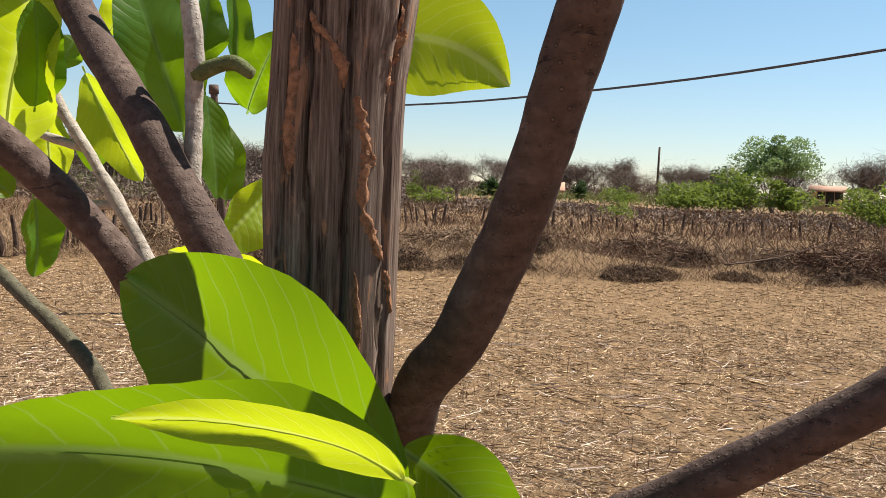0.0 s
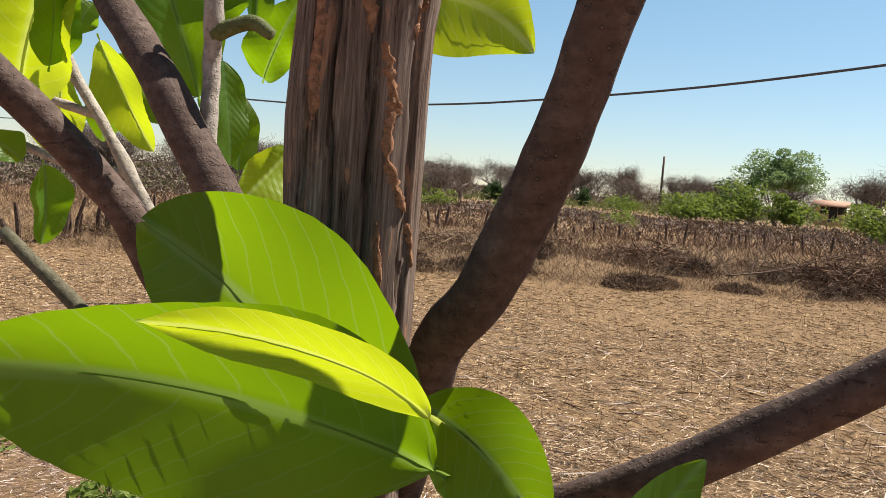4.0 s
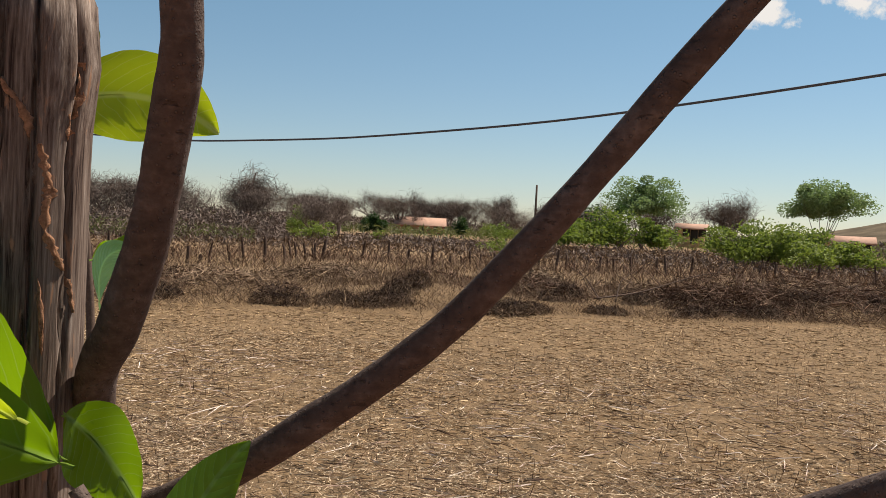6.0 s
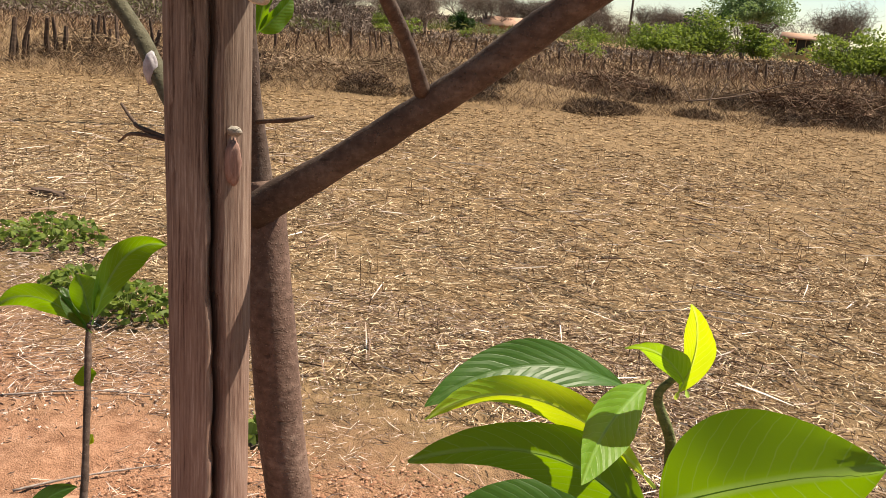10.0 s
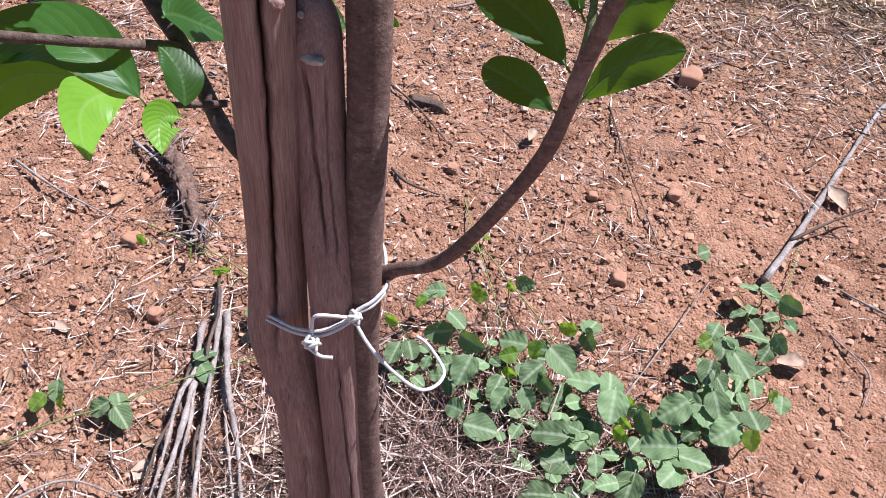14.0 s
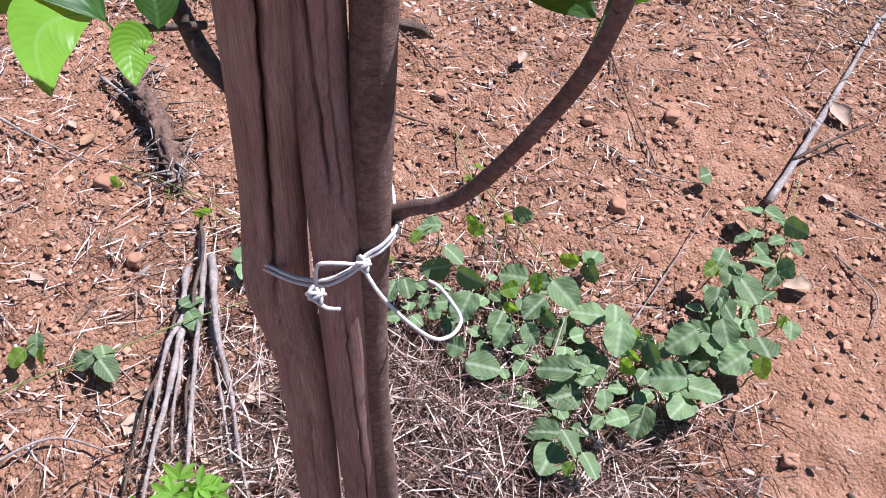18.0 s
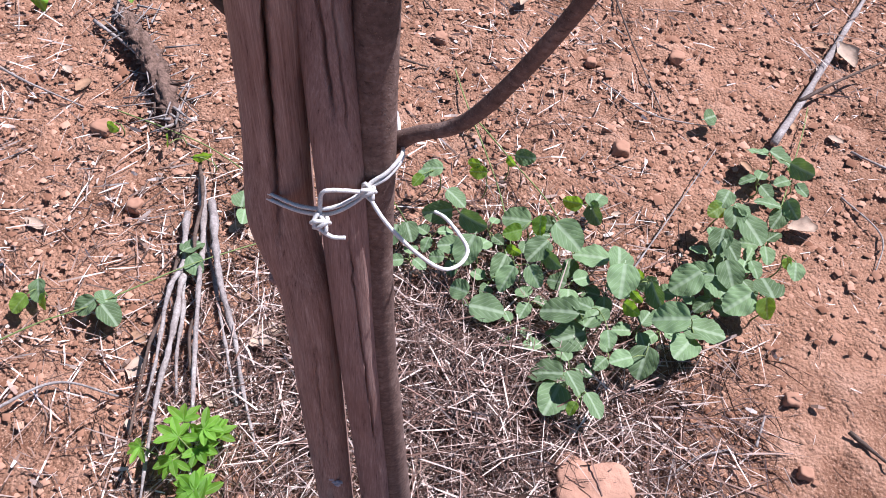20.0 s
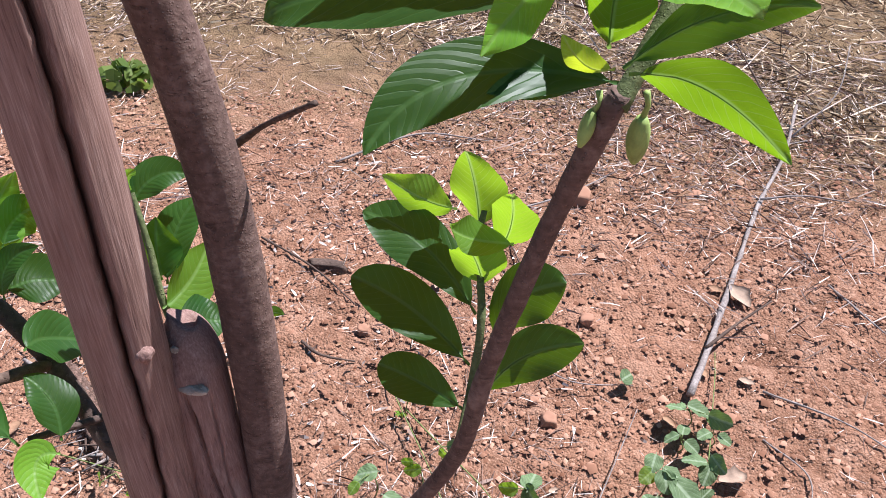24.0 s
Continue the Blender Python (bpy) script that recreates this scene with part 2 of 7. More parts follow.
SOIL = soil_material()
STAKE_WOOD = wood_material("weathered_stake_wood", True)
STAKE_WOOD2 = wood_material("dark_split_wood", False, (0.86, 0.87, 0.9))
# Darker than the trunk's bark: the limbs' backlit shade is in this colour.
BARK = bark_material("smooth_backlit_brown_bark", (0.084, 0.056, 0.046), (0.16, 0.118, 0.1), 0.25)
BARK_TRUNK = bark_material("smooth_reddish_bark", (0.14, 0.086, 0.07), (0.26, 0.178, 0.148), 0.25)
BARK_GREY = bark_material("pale_grey_bark", (0.33, 0.29, 0.25), (0.52, 0.48, 0.43), 0.2)
BARK_OLIVE = bark_material("dark_olive_bark", (0.085, 0.078, 0.05), (0.15, 0.14, 0.1), 0.25)
BARK_GREEN = bark_material("olive_twig_bark", (0.11, 0.13, 0.05), (0.2, 0.22, 0.1), 0.3)
LEAF = leaf_material("green_leaf", (0.022, 0.068, 0.01), (0.44, 0.76, 0.006), (0.07, 0.15, 0.03), 0.3, 0.42, 0.2)
# Darker leaf copy: lack of backlight is put into colour and translucency.
LEAF_DIM = leaf_material("dim_leaf", (0.02, 0.06, 0.011), (0.4, 0.7, 0.01), (0.06, 0.13, 0.03), 0.14, 0.42, 0.18)
# Paler leaf copy: sun on the upper face is put into the colour.
LEAF_SUN_TOP = leaf_material("sun_top_leaf", (0.1, 0.22, 0.02), (0.5, 0.8, 0.01), (0.2, 0.32, 0.08), 0.3, 0.42, 0.25)
LEAF_PALE = leaf_material("pale_leaf", (0.11, 0.24, 0.03), (0.5, 0.78, 0.02), (0.25, 0.38, 0.1), 0.36)
LEAF_YOUNG = leaf_material("young_leaf", (0.15, 0.28, 0.025), (0.8, 0.95, 0.02), (0.4, 0.5, 0.15), 0.38)
BEAN = leaf_material("bean_leaf", (0.125, 0.178, 0.085), (0.3, 0.48, 0.04), (0.36, 0.42, 0.28), 0.14, 0.6, 0.1, 5.0, 0.11)
# Lighter bean leaf: sun shining through small leaflets is put into the colour.
BEAN_BACKLIT = leaf_material("backlit_bean_leaf", (0.13, 0.23, 0.04), (0.42, 0.66, 0.02), (0.28, 0.4, 0.12), 0.45, 0.5, 0.3, 5.0, 0.09)
LIME = leaf_material("lime_leaf", (0.17, 0.34, 0.04), (0.4, 0.6, 0.03), (0.3, 0.45, 0.12))
TWINE = plain("faded_twine", (0.42, 0.36, 0.28), 0.75, 700, 0.3, 0.6, 0.0006)
ROPE = plain("white_cord", (0.6, 0.56, 0.53), 0.6, 900, 0.2, 0.5, 0.0006)
STICK = bark_material("dead_grey_stick", (0.27, 0.22, 0.2), (0.45, 0.4, 0.37), 0.1)
STICK_DARK = bark_material("dark_dead_stick", (0.1, 0.065, 0.05), (0.19, 0.13, 0.1), 0.1)
STRAW = straw_material("dry_straw", (0.085, 0.049, 0.025), (0.295, 0.183, 0.093), (0.72, 0.52, 0.31))
STRAW_HEAP = straw_material("pinkish_old_straw", (0.03, 0.015, 0.01), (0.22, 0.125, 0.095), (0.76, 0.6, 0.52))
STRAW_NEAR = straw_material("pale_near_straw", (0.06, 0.035, 0.021), (0.34, 0.228, 0.14), (0.84, 0.67, 0.47))
STRAW_PALE = straw_material("bleached_litter", (0.06, 0.032, 0.022), (0.32, 0.21, 0.165), (0.85, 0.73, 0.65))
BRUSH = straw_material("dry_brush", (0.055, 0.031, 0.019), (0.165, 0.105, 0.064), (0.36, 0.25, 0.16))
BRUSH_RED = straw_material("reddish_brushwood", (0.034, 0.017, 0.01), (0.125, 0.068, 0.042), (0.27, 0.165, 0.108))
BANK_STRAW = straw_material("grey_bank_grass", (0.06, 0.036, 0.023), (0.205, 0.133, 0.085), (0.44, 0.31, 0.205))
# Shade of the bank's undercut foot, put into the brush colour.
BRUSH_SHADED = straw_material("shaded_brush", (0.02, 0.011, 0.008), (0.058, 0.033, 0.022), (0.14, 0.085, 0.055))
CLOD = straw_material("soil_clods", (0.16, 0.07, 0.04), (0.31, 0.158, 0.1), (0.48, 0.275, 0.188), 0.95)
TWIGS = straw_material("bare_twigs", (0.075, 0.052, 0.042), (0.145, 0.107, 0.088), (0.24, 0.187, 0.157))
FENCE = plain("dark_fence_wood", (0.085, 0.056, 0.043), 0.9, 9, 0.5, 0.6, 0.01, 0.1)
LOG_BARK = plain("rotten_bark", (0.24, 0.15, 0.115), 0.95, 140, 0.6, 1.0, 0.006, 0.1)
GREEN = foliage_material("bush_leaves", (0.06, 0.1, 0.018), (0.16, 0.21, 0.05), (0.24, 0.32, 0.05))
GREEN_DARK = foliage_material("dark_bush_leaves", (0.012, 0.035, 0.01), (0.035, 0.07, 0.02), (0.05, 0.1, 0.02))
GREEN_GREY = foliage_material("grey_green_leaves", (0.1, 0.16, 0.065), (0.24, 0.32, 0.16), (0.25, 0.36, 0.12))
OLIVE = foliage_material("olive_scrub_leaves", (0.07, 0.075, 0.035), (0.15, 0.15, 0.075), (0.16, 0.18, 0.05))
GREEN_PALE = foliage_material("pale_leaves", (0.075, 0.11, 0.022), (0.21, 0.25, 0.06), (0.25, 0.33, 0.05))
STONE_RED = plain("red_stone", (0.35, 0.19, 0.13), 0.9, 18, 0.3, 0.6, 0.006, 0.1)
PALE = plain("pale_dry_leaf", (0.37, 0.26, 0.19), 0.8, 60, 0.25, 0.4, 0.002)
BROWN_LEAF = plain("brown_dry_leaf", (0.3, 0.17, 0.1), 0.8, 60, 0.3, 0.4, 0.002)
PLASTER = plain("ochre_wall", (0.55, 0.36, 0.2), 0.9, 1.5, 0.15, 0.2, 0.01)
BRICK_WALL = plain("red_wall", (0.36, 0.15, 0.1), 0.9, 1.5, 0.2, 0.2, 0.01)
ROOF_TILE = plain("clay_roof", (0.42, 0.25, 0.18), 0.85, 2.0, 0.2, 0.3, 0.02)
DARK = plain("dark_opening", (0.03, 0.025, 0.02), 0.9, 2.0, 0.2, 0.1, 0.01)
WIRE = plain("grey_cable", (0.08, 0.085, 0.095), 0.6, 50, 0.2, 0.1, 0.001)
HILL = plain("far_hill_scrub", (0.11, 0.086, 0.058), 0.95, 0.12, 0.4, 0.5, 0.5, 0.05)
FUNGUS = plain("grey_lichen", (0.36, 0.33, 0.36), 0.9, 200, 0.3, 0.5, 0.001)


# ---- helpers ----
rnd = random.Random(7)
rng = np.random.default_rng(11)


def mesh_ob(name, bm, material, smooth=True):
    me = bpy.data.meshes.new(name)
    bm.to_mesh(me)
    bm.free()
    me.materials.append(material)
    if smooth:
        me.polygons.foreach_set("use_smooth", [True] * len(me.polygons))
    return new(name, me)


def thing(name, base, label, category, group="", kind=""):
    """An Empty at a thing's base, to carry its parts."""
    e = new(name)
    e.location = base
    e.empty_display_size = 0.05
    return tagged(e, label, category, group, kind)


def under(ob, parent, label=""):
    """Hang an object that stands in world coordinates under its thing or part."""
    ob.parent = parent
    p, shift = parent, Vector((0, 0, 0))
    while p is not None:
        shift += Vector(p.location)
        p = p.parent
    ob.matrix_basis = Matrix.Translation(-shift) @ ob.matrix_basis
    if label:
        ob["label"] = label
    return ob


def part(name, bm, material, parent, label="", smooth=True):
    return under(mesh_ob(name, bm, material, smooth), parent, label)


def curve(pts, steps=8):
    """Points along a smooth line through pts."""
    p = [Vector(q) for q in pts]
    p = [2 * p[0] - p[1], *p, 2 * p[-1] - p[-2]]
    out = []
    for i in range(1, len(p) - 2):
        for k in range(steps):
            u = k / steps
            a, b, c, d = p[i - 1 : i + 3]
            out.append(0.5 * (2 * b + (c - a) * u + (2 * a - 5 * b + 4 * c - d) * u * u + (3 * b - a - 3 * c + d) * u**3))
    out.append(p[-2])
    return out


def tube_bm(pts, radii, n=12, bumps=0.0, scale=30.0, cap=True, bm=None):
    """A round limb along pts, its radius going through radii, with uneven swellings."""
    bm = bm or bmesh.new()
    rings = []
    m = len(pts)
    side = None
    for i, p in enumerate(pts):
        t = (pts[min(i + 1, m - 1)] - pts[max(i - 1, 0)]).normalized()
        if side is None:
            side = t.orthogonal().normalized()
        side = (side - t * side.dot(t)).normalized()
        other = t.cross(side)
        f = i / (m - 1) * (len(radii) - 1)
        j = min(int(f), len(radii) - 2)
        r = radii[j] + (radii[j + 1] - radii[j]) * (f - j)
        ring = []
        for k in range(n):
            a = 2 * math.pi * k / n
            d = side * math.cos(a) + other * math.sin(a)
            q = p + d * r
            if bumps:
                q += d * r * bumps * (noise.noise(q * scale) + 0.5 * noise.noise(q * scale * 3))
            ring.append(bm.verts.new(q))
        rings.append(ring)
    for a, b in zip(rings, rings[1:]):
        for k in range(n):
            bm.faces.new((a[k], a[(k + 1) % n], b[(k + 1) % n], b[k]))
    if cap:
        bm.faces.new(rings[0][::-1])
        bm.faces.new(rings[-1])
    return bm


def quads_object(name, verts, material, per=4):
    """One mesh out of an array of loose faces with per corners each."""
    verts = np.asarray(verts, np.float32).reshape(-1, 3)
    k = len(verts) // per
    me = bpy.data.meshes.new(name)
    me.vertices.add(len(verts))
    me.vertices.foreach_set("co", verts.ravel())
    me.loops.add(len(verts))
    me.loops.foreach_set("vertex_index", np.arange(len(verts), dtype=np.int32))
    me.polygons.add(k)
    me.polygons.foreach_set("loop_start", np.arange(0, len(verts), per, dtype=np.int32))
    me.polygons.foreach_set("loop_total", np.full(k, per, np.int32))
    me.materials.append(material)
    me.update(calc_edges=True)
    return new(name, me)


def blades(centre, direction, length, width, bend=None):
    """Two-piece bent strips: arrays (k, 3), (k, 3), (k,), (k,)."""
    k = len(centre)
    d = direction / np.linalg.norm(direction, axis=1, keepdims=True)
    ref = rng.normal(size=(k, 3))
    s = np.cross(d, ref)
    s /= np.linalg.norm(s, axis=1, keepdims=True)
    n = np.cross(s, d)
    h = length[:, None] / 2
    w = s * width[:, None] / 2
    b = n * (bend if bend is not None else (rng.normal(0, 0.05, k) * length))[:, None]
    a, m, c = centre - d * h, centre + b, centre + d * h
    q1 = np.stack([a - w * 0.6, a + w * 0.6, m + w, m - w], 1)
    q2 = np.stack([m - w, m + w, c + w * 0.4, c - w * 0.4], 1)
    return np.concatenate([q1, q2], 1).reshape(-1, 3)


# ---- ground ----
BANK_P, BANK_D = np.array([-2.4, 14.45]), np.array([0.92, 0.39])
BANK_N = np.array([-0.39, 0.92])


def bank_s(x, y):
    """How far a place lies behind the foot of the bank."""
    return (x - BANK_P[0]) * BANK_N[0] + (y - BANK_P[1]) * BANK_N[1]


def smoothstep(a, b, v):
    u = np.clip((v - a) / (b - a), 0, 1)
    return u * u * (3 - 2 * u)


def waves(x, y, f, seed):
    r = np.random.default_rng(seed)
    out = 0 * x
    for _ in range(7):
        a, p = r.uniform(0, 2 * np.pi), r.uniform(0, 2 * np.pi)
        k = f * r.uniform(0.6, 1.7)
        out = out + np.sin((x * np.cos(a) + y * np.sin(a)) * k + p)
    return out / 7


def ground_z(x, y):
    x, y = np.asarray(x, float), np.asarray(y, float)
    s = bank_s(x, y)
    near = np.exp(-((x - 0.1) ** 2 + (y - 0.5) ** 2) / 4)
    z = 0.006 * waves(x, y, 9, 1) + 0.004 * waves(x, y, 40, 2) * near + 0.0035 * waves(x, y, 95, 3) * near
    z = z + 0.03 * waves(x, y, 0.9, 4) * smoothstep(1.5, 5, np.hypot(x, y))
    z = z + smoothstep(-0.2, 1.6, s + 0.5 * waves(x, y, 0.8, 5)) * (0.3 + 0.12 * waves(x, y, 1.1, 6)) * smoothstep(60, 25, np.hypot(x, y))
    return z


def ground():
    far = 0.011 * np.cumsum(1.105 ** np.arange(1, 91))
    xs = np.concatenate([-1.3 - far[::-1], np.arange(-1.3, 1.3, 0.011), 1.3 + far])
    ys = np.concatenate([-0.45 - far[::-1], np.arange(-0.45, 2.2, 0.011), 2.2 + far])
    gx, gy = np.meshgrid(xs, ys, indexing="ij")
    gz = ground_z(gx, gy)
    for i, j in np.argwhere((np.abs(gx) < 1.6) & (gy > -0.6) & (gy < 2.6)):
        p = Vector((gx[i, j], gy[i, j], 0))
        gz[i, j] += 0.009 * noise.noise(p * 14) + 0.011 * abs(noise.noise(p * 31)) + 0.006 * noise.noise(p * 64) - 0.005
    idx = np.arange(gx.size).reshape(gx.shape)
    q = np.stack([idx[:-1, :-1], idx[1:, :-1], idx[1:, 1:], idx[:-1, 1:]], -1).reshape(-1, 4)
    me = bpy.data.meshes.new("ground")
    me.vertices.add(gx.size)
    me.vertices.foreach_set("co", np.stack([gx, gy, gz], -1).astype(np.float32).ravel())
    me.loops.add(q.size)
    me.loops.foreach_set("vertex_index", q.ravel().astype(np.int32))
    me.polygons.add(len(q))
    me.polygons.foreach_set("loop_start", np.arange(0, q.size, 4, dtype=np.int32))
    me.polygons.foreach_set("loop_total", np.full(len(q), 4, np.int32))
    me.polygons.foreach_set("use_smooth", np.ones(len(q), bool))
    me.materials.append(SOIL)
    me.update(calc_edges=True)
    tagged(new("ground", me), "crumbly red soil running into a dry stubble field", "ground", kind="structure")


ground()


# ---- stakes ----
def stake_radius(a, z, radius, cracks, bulges, seed, top):
    """How far the weathered surface lies from the stake's middle: grooves, open cracks and swellings."""
    ca, sa = math.cos(a), math.sin(a)
    r = radius * (1 + 0.06 * noise.noise(Vector((ca * 1.2, sa * 1.2, z * 2.6 + seed))))
    r += radius * 0.012 * noise.noise(Vector((ca * 6, sa * 6, z * 2.5 + seed)))
    r += radius * 0.009 * noise.noise(Vector((ca * 19, sa * 19, z * 4 + seed)))
    for path, wide, deep in cracks:
        if path[0][0] <= z <= path[-1][0]:
            k = max(j for j in range(len(path) - 1) if path[j][0] <= z)
            (z0, a0), (z1, a1) = path[k], path[k + 1]
            ac = radians(a0 + (a1 - a0) * (z - z0) / (z1 - z0)) + 0.06 * noise.noise(Vector((z * 24, seed, 1.0))) + 0.12 * noise.noise(Vector((z * 70, seed, a0)))
            d = math.atan2(math.sin(a - ac), math.cos(a - ac)) / radians(wide)
            w = (z - path[0][0]) / (path[-1][0] - path[0][0])
            ends = min(1, 6 * w, 6 * (1 - w)) if path[-1][0] < top - 0.01 else min(1, 6 * w)
            r -= deep * ends * (0.75 + 0.5 * noise.noise(Vector((z * 18, 3.0, seed)))) * math.exp(-d * d)
    for bz, ba, bw, bh in bulges:
        d = math.atan2(math.sin(a - radians(ba)), math.cos(a - radians(ba)))
        r += bh * math.exp(-((z - bz) ** 2) / bw**2 - d * d / 0.9)
    return r


def stake(name, line, radius, cracks, material, label, n=220, steps=250, slant=0.0, bulges=(), seed=0.0, worn=0.0):
    """A split, weathered stake along a line."""
    line = curve(line, 12)
    foot, top = line[0], line[-1]
    bm = bmesh.new()
    rings = []
    for i in range(steps + 1):
        u = i / steps
        at = u * (len(line) - 1)
        j = min(int(at), len(line) - 2)
        c = line[j].lerp(line[j + 1], at - j)
        ring = []
        for k in range(n):
            a = 2 * math.pi * k / n
            r = stake_radius(a, c.z, radius, cracks, bulges, seed, top.z)
            if worn:
                r *= math.sqrt(1 - 0.85 * max(0.0, 1 - (top.z - c.z) / worn) ** 2)
            q = c + Vector((math.cos(a) * r, math.sin(a) * r, 0))
            if i == steps:
                q.z += slant * math.cos(a - 0.5) + 0.005 * noise.noise(q * 90)
            ring.append(bm.verts.new(q))
        rings.append(ring)
    for a, b in zip(rings, rings[1:]):
        for k in range(n):
            bm.faces.new((a[k], a[(k + 1) % n], b[(k + 1) % n], b[k]))
    last = rings[-1]
    centre = bm.verts.new(sum((v.co for v in last), Vector()) / n - Vector((0, 0, 0.004)))
    for k in range(n):
        bm.faces.new((last[k], last[(k + 1) % n], centre))
    e = thing(name, (foot.x, foot.y, 0), label, "stake")
    part("shaft", bm, material, e)
    return e


TALL_CRACKS = (
    (((0.575, -92), (0.62, -80), (0.68, -74), (0.74, -68), (0.8, -61), (0.86, -59), (0.94, -60), (1.08, -50), (1.2, -46), (1.3, -52), (1.4, -53), (1.5, -55)), 5.0, 0.024),
    (((1.36, -78), (1.55, -85), (1.7, -93)), 2.0, 0.008),
    (((1.44, -56), (1.55, -55), (1.7, -52)), 1.9, 0.007),
    (((0.2, -72), (0.34, -70), (0.47, -64)), 1.6, 0.003),
    (((0.78, 12), (0.812, -24), (0.828, -52)), 3.0, 0.0025),
    (((1.42, -20), (1.7, -14)), 2.4, 0.005),
    (((1.3, -112), (1.7, -108)), 2.6, 0.004),
    (((0.2, 60), (1.6, 80)), 6, 0.006),
)
TALL_BULGES = ((0.6, 200, 0.08, 0.006), (0.3, 30, 0.2, 0.002), (1.645, -5, 0.018, 0.004), (0.6, -120, 0.05, 0.004), (0.53, -75, 0.06, 0.003), (1.03, 150, 0.03, 0.004), (1.59, -130, 0.025, 0.002))
tall = stake("tall_stake", [(0.0171, -0.0275, -0.12), (0.0146, -0.0252, 0.05), (0.0085, -0.0165, 0.33), (0.0076, -0.014, 0.44), (0.0066, -0.0115, 0.517), (0.0, -0.0085, 0.57), (-0.0035, -0.0075, 0.62), (-0.002, -0.005, 0.74), (0.002, -0.003, 0.9), (0.004, -0.001, 1.06), (0.002, 0, 1.25), (0, 0, 1.4), (0, 0, 1.672)], 0.0212, TALL_CRACKS, STAKE_WOOD, "tall grey-brown wooden stake split by long cracks", bulges=TALL_BULGES)
SHORT_CRACKS = (
    (((0.25, -47), (0.39, -53), (0.52, -59), (0.62, -65)), 2.0, 0.006),
    (((0.72, -70), (0.82, -80), (0.875, -90)), 4, 0.008),
    (((0.7, -44), (0.79, -50), (0.87, -46)), 2.4, 0.004),
)
short = stake("short_stake", [(0.069, -0.0185, -0.12), (0.066, -0.0205, 0.05), (0.0498, -0.0145, 0.45), (0.041, -0.006, 0.68), (0.03, 0.012, 0.8), (0.0235, 0.022, 0.908)], 0.0182, SHORT_CRACKS, STAKE_WOOD2, "short dark split stake with a worn rounded top", slant=-0.005, bulges=((0.87, -70, 0.03, 0.002), (0.4, -60, 0.1, 0.002)), seed=4.0, worn=0.035)


def mud_trail(path, width):
    """A crusty insect tunnel of dried mud that follows the stake's surface."""
    bm = bmesh.new()
    rows = []
    m = len(path) - 1
    for i in range(m * 8 + 1):
        j = min(i // 8, m - 1)
        u = i / 8 - j
        a0 = path[j][0] + (path[j + 1][0] - path[j][0]) * u
        z = path[j][1] + (path[j + 1][1] - path[j][1]) * u
        w = width * (0.75 + 0.9 * noise.noise(Vector((z * 160, a0, 0)))) * min(1, 0.25 + i / 4, 0.25 + (m * 8 - i) / 4)
        row = []
        for k in range(7):
            v = (k / 6 - 0.5) * 2
            a = radians(a0) + v * w / 0.0212 + 0.03 * noise.noise(Vector((z * 240, v, 5.0)))
            r = stake_radius(a, z, 0.0212, TALL_CRACKS, TALL_BULGES, 0.0, 1.672) + 0.0011 * (1 - v**4) - 0.0002 + 0.0006 * noise.noise(Vector((z * 500, v * 2, 1.0)))
            row.append(bm.verts.new((math.cos(a) * r, math.sin(a) * r, z)))
        rows.append(row)
    for p, q in zip(rows, rows[1:]):
        for k in range(6):
            bm.faces.new((p[k], p[k + 1], q[k + 1], q[k]))
    part("mud_trail", bm, MUD, tall, "crusty orange trail of dried mud")


MUD = plain("dried_orange_mud", (0.42, 0.22, 0.13), 0.95, 500, 0.45, 1.0, 0.0015, 0.1)
mud_trail([(-90, 1.637), (-82, 1.632), (-68, 1.627), (-60, 1.621), (-57, 1.614)], 0.0022)
mud_trail([(-47, 1.612), (-43, 1.605), (-38, 1.598), (-36, 1.593), (-40, 1.587), (-39, 1.578), (-29, 1.57), (-20, 1.563)], 0.0022)
mud_trail([(-12, 1.645), (-12, 1.632), (-17, 1.623), (-19, 1.614)], 0.0024)
mud_trail([(-14, 1.562), (-10, 1.555), (-6, 1.546)], 0.0014)
mud_trail([(-104, 1.63), (-101, 1.613), (-105, 1.6), (-100, 1.588)], 0.003)
mud_trail([(-44, 1.56), (-40, 1.545), (-38, 1.53)], 0.0012)


def knob(pos, r, material, parent, name="knot", squash=(1, 1, 1)):
    bm = bmesh.new()
    bmesh.ops.create_icosphere(bm, subdivisions=3, radius=1)
    for v in bm.verts:
        v.co *= 1 + 0.25 * noise.noise(v.co * 2.3 + Vector(pos) * 40)
        v.co = Vector((v.co.x * squash[0], v.co.y * squash[1], v.co.z * squash[2])) * r + Vector(pos)
    return part(name, bm, material, parent)


knob((0.0222, -0.0105, 1.3465), 0.0042, BARK_GREY, tall, "broken_knot", (0.9, 0.7, 0.6))
knob((0.0205, -0.0095, 1.331), 0.0085, STAKE_WOOD2, tall, "knot_scar", (0.55, 0.4, 1.4))
knob((0.0185, -0.0142, 0.916), 0.005, STAKE_WOOD2, tall)
knob((-0.0185, -0.006, 0.553), 0.0125, STAKE_WOOD2, tall, "burl", (0.85, 0.8, 1.0))
knob((-0.0095, -0.0255, 0.535), 0.0085, STAKE_WOOD2, tall, "burl", (1.1, 0.5, 0.7))
for dx, dz in ((0, 0), (0.006, 0.004), (-0.004, 0.007), (0.003, -0.006)):
    knob((0.022 + dx, -0.0405, 0.15 + dz), 0.0042, FUNGUS, tall, "lichen", (1, 0.5, 0.8))
knob((0.0322, 0.0004, 0.874), 0.0085, BARK_GREY, short, "pale_cut", (1.0, 0.4, 0.4))
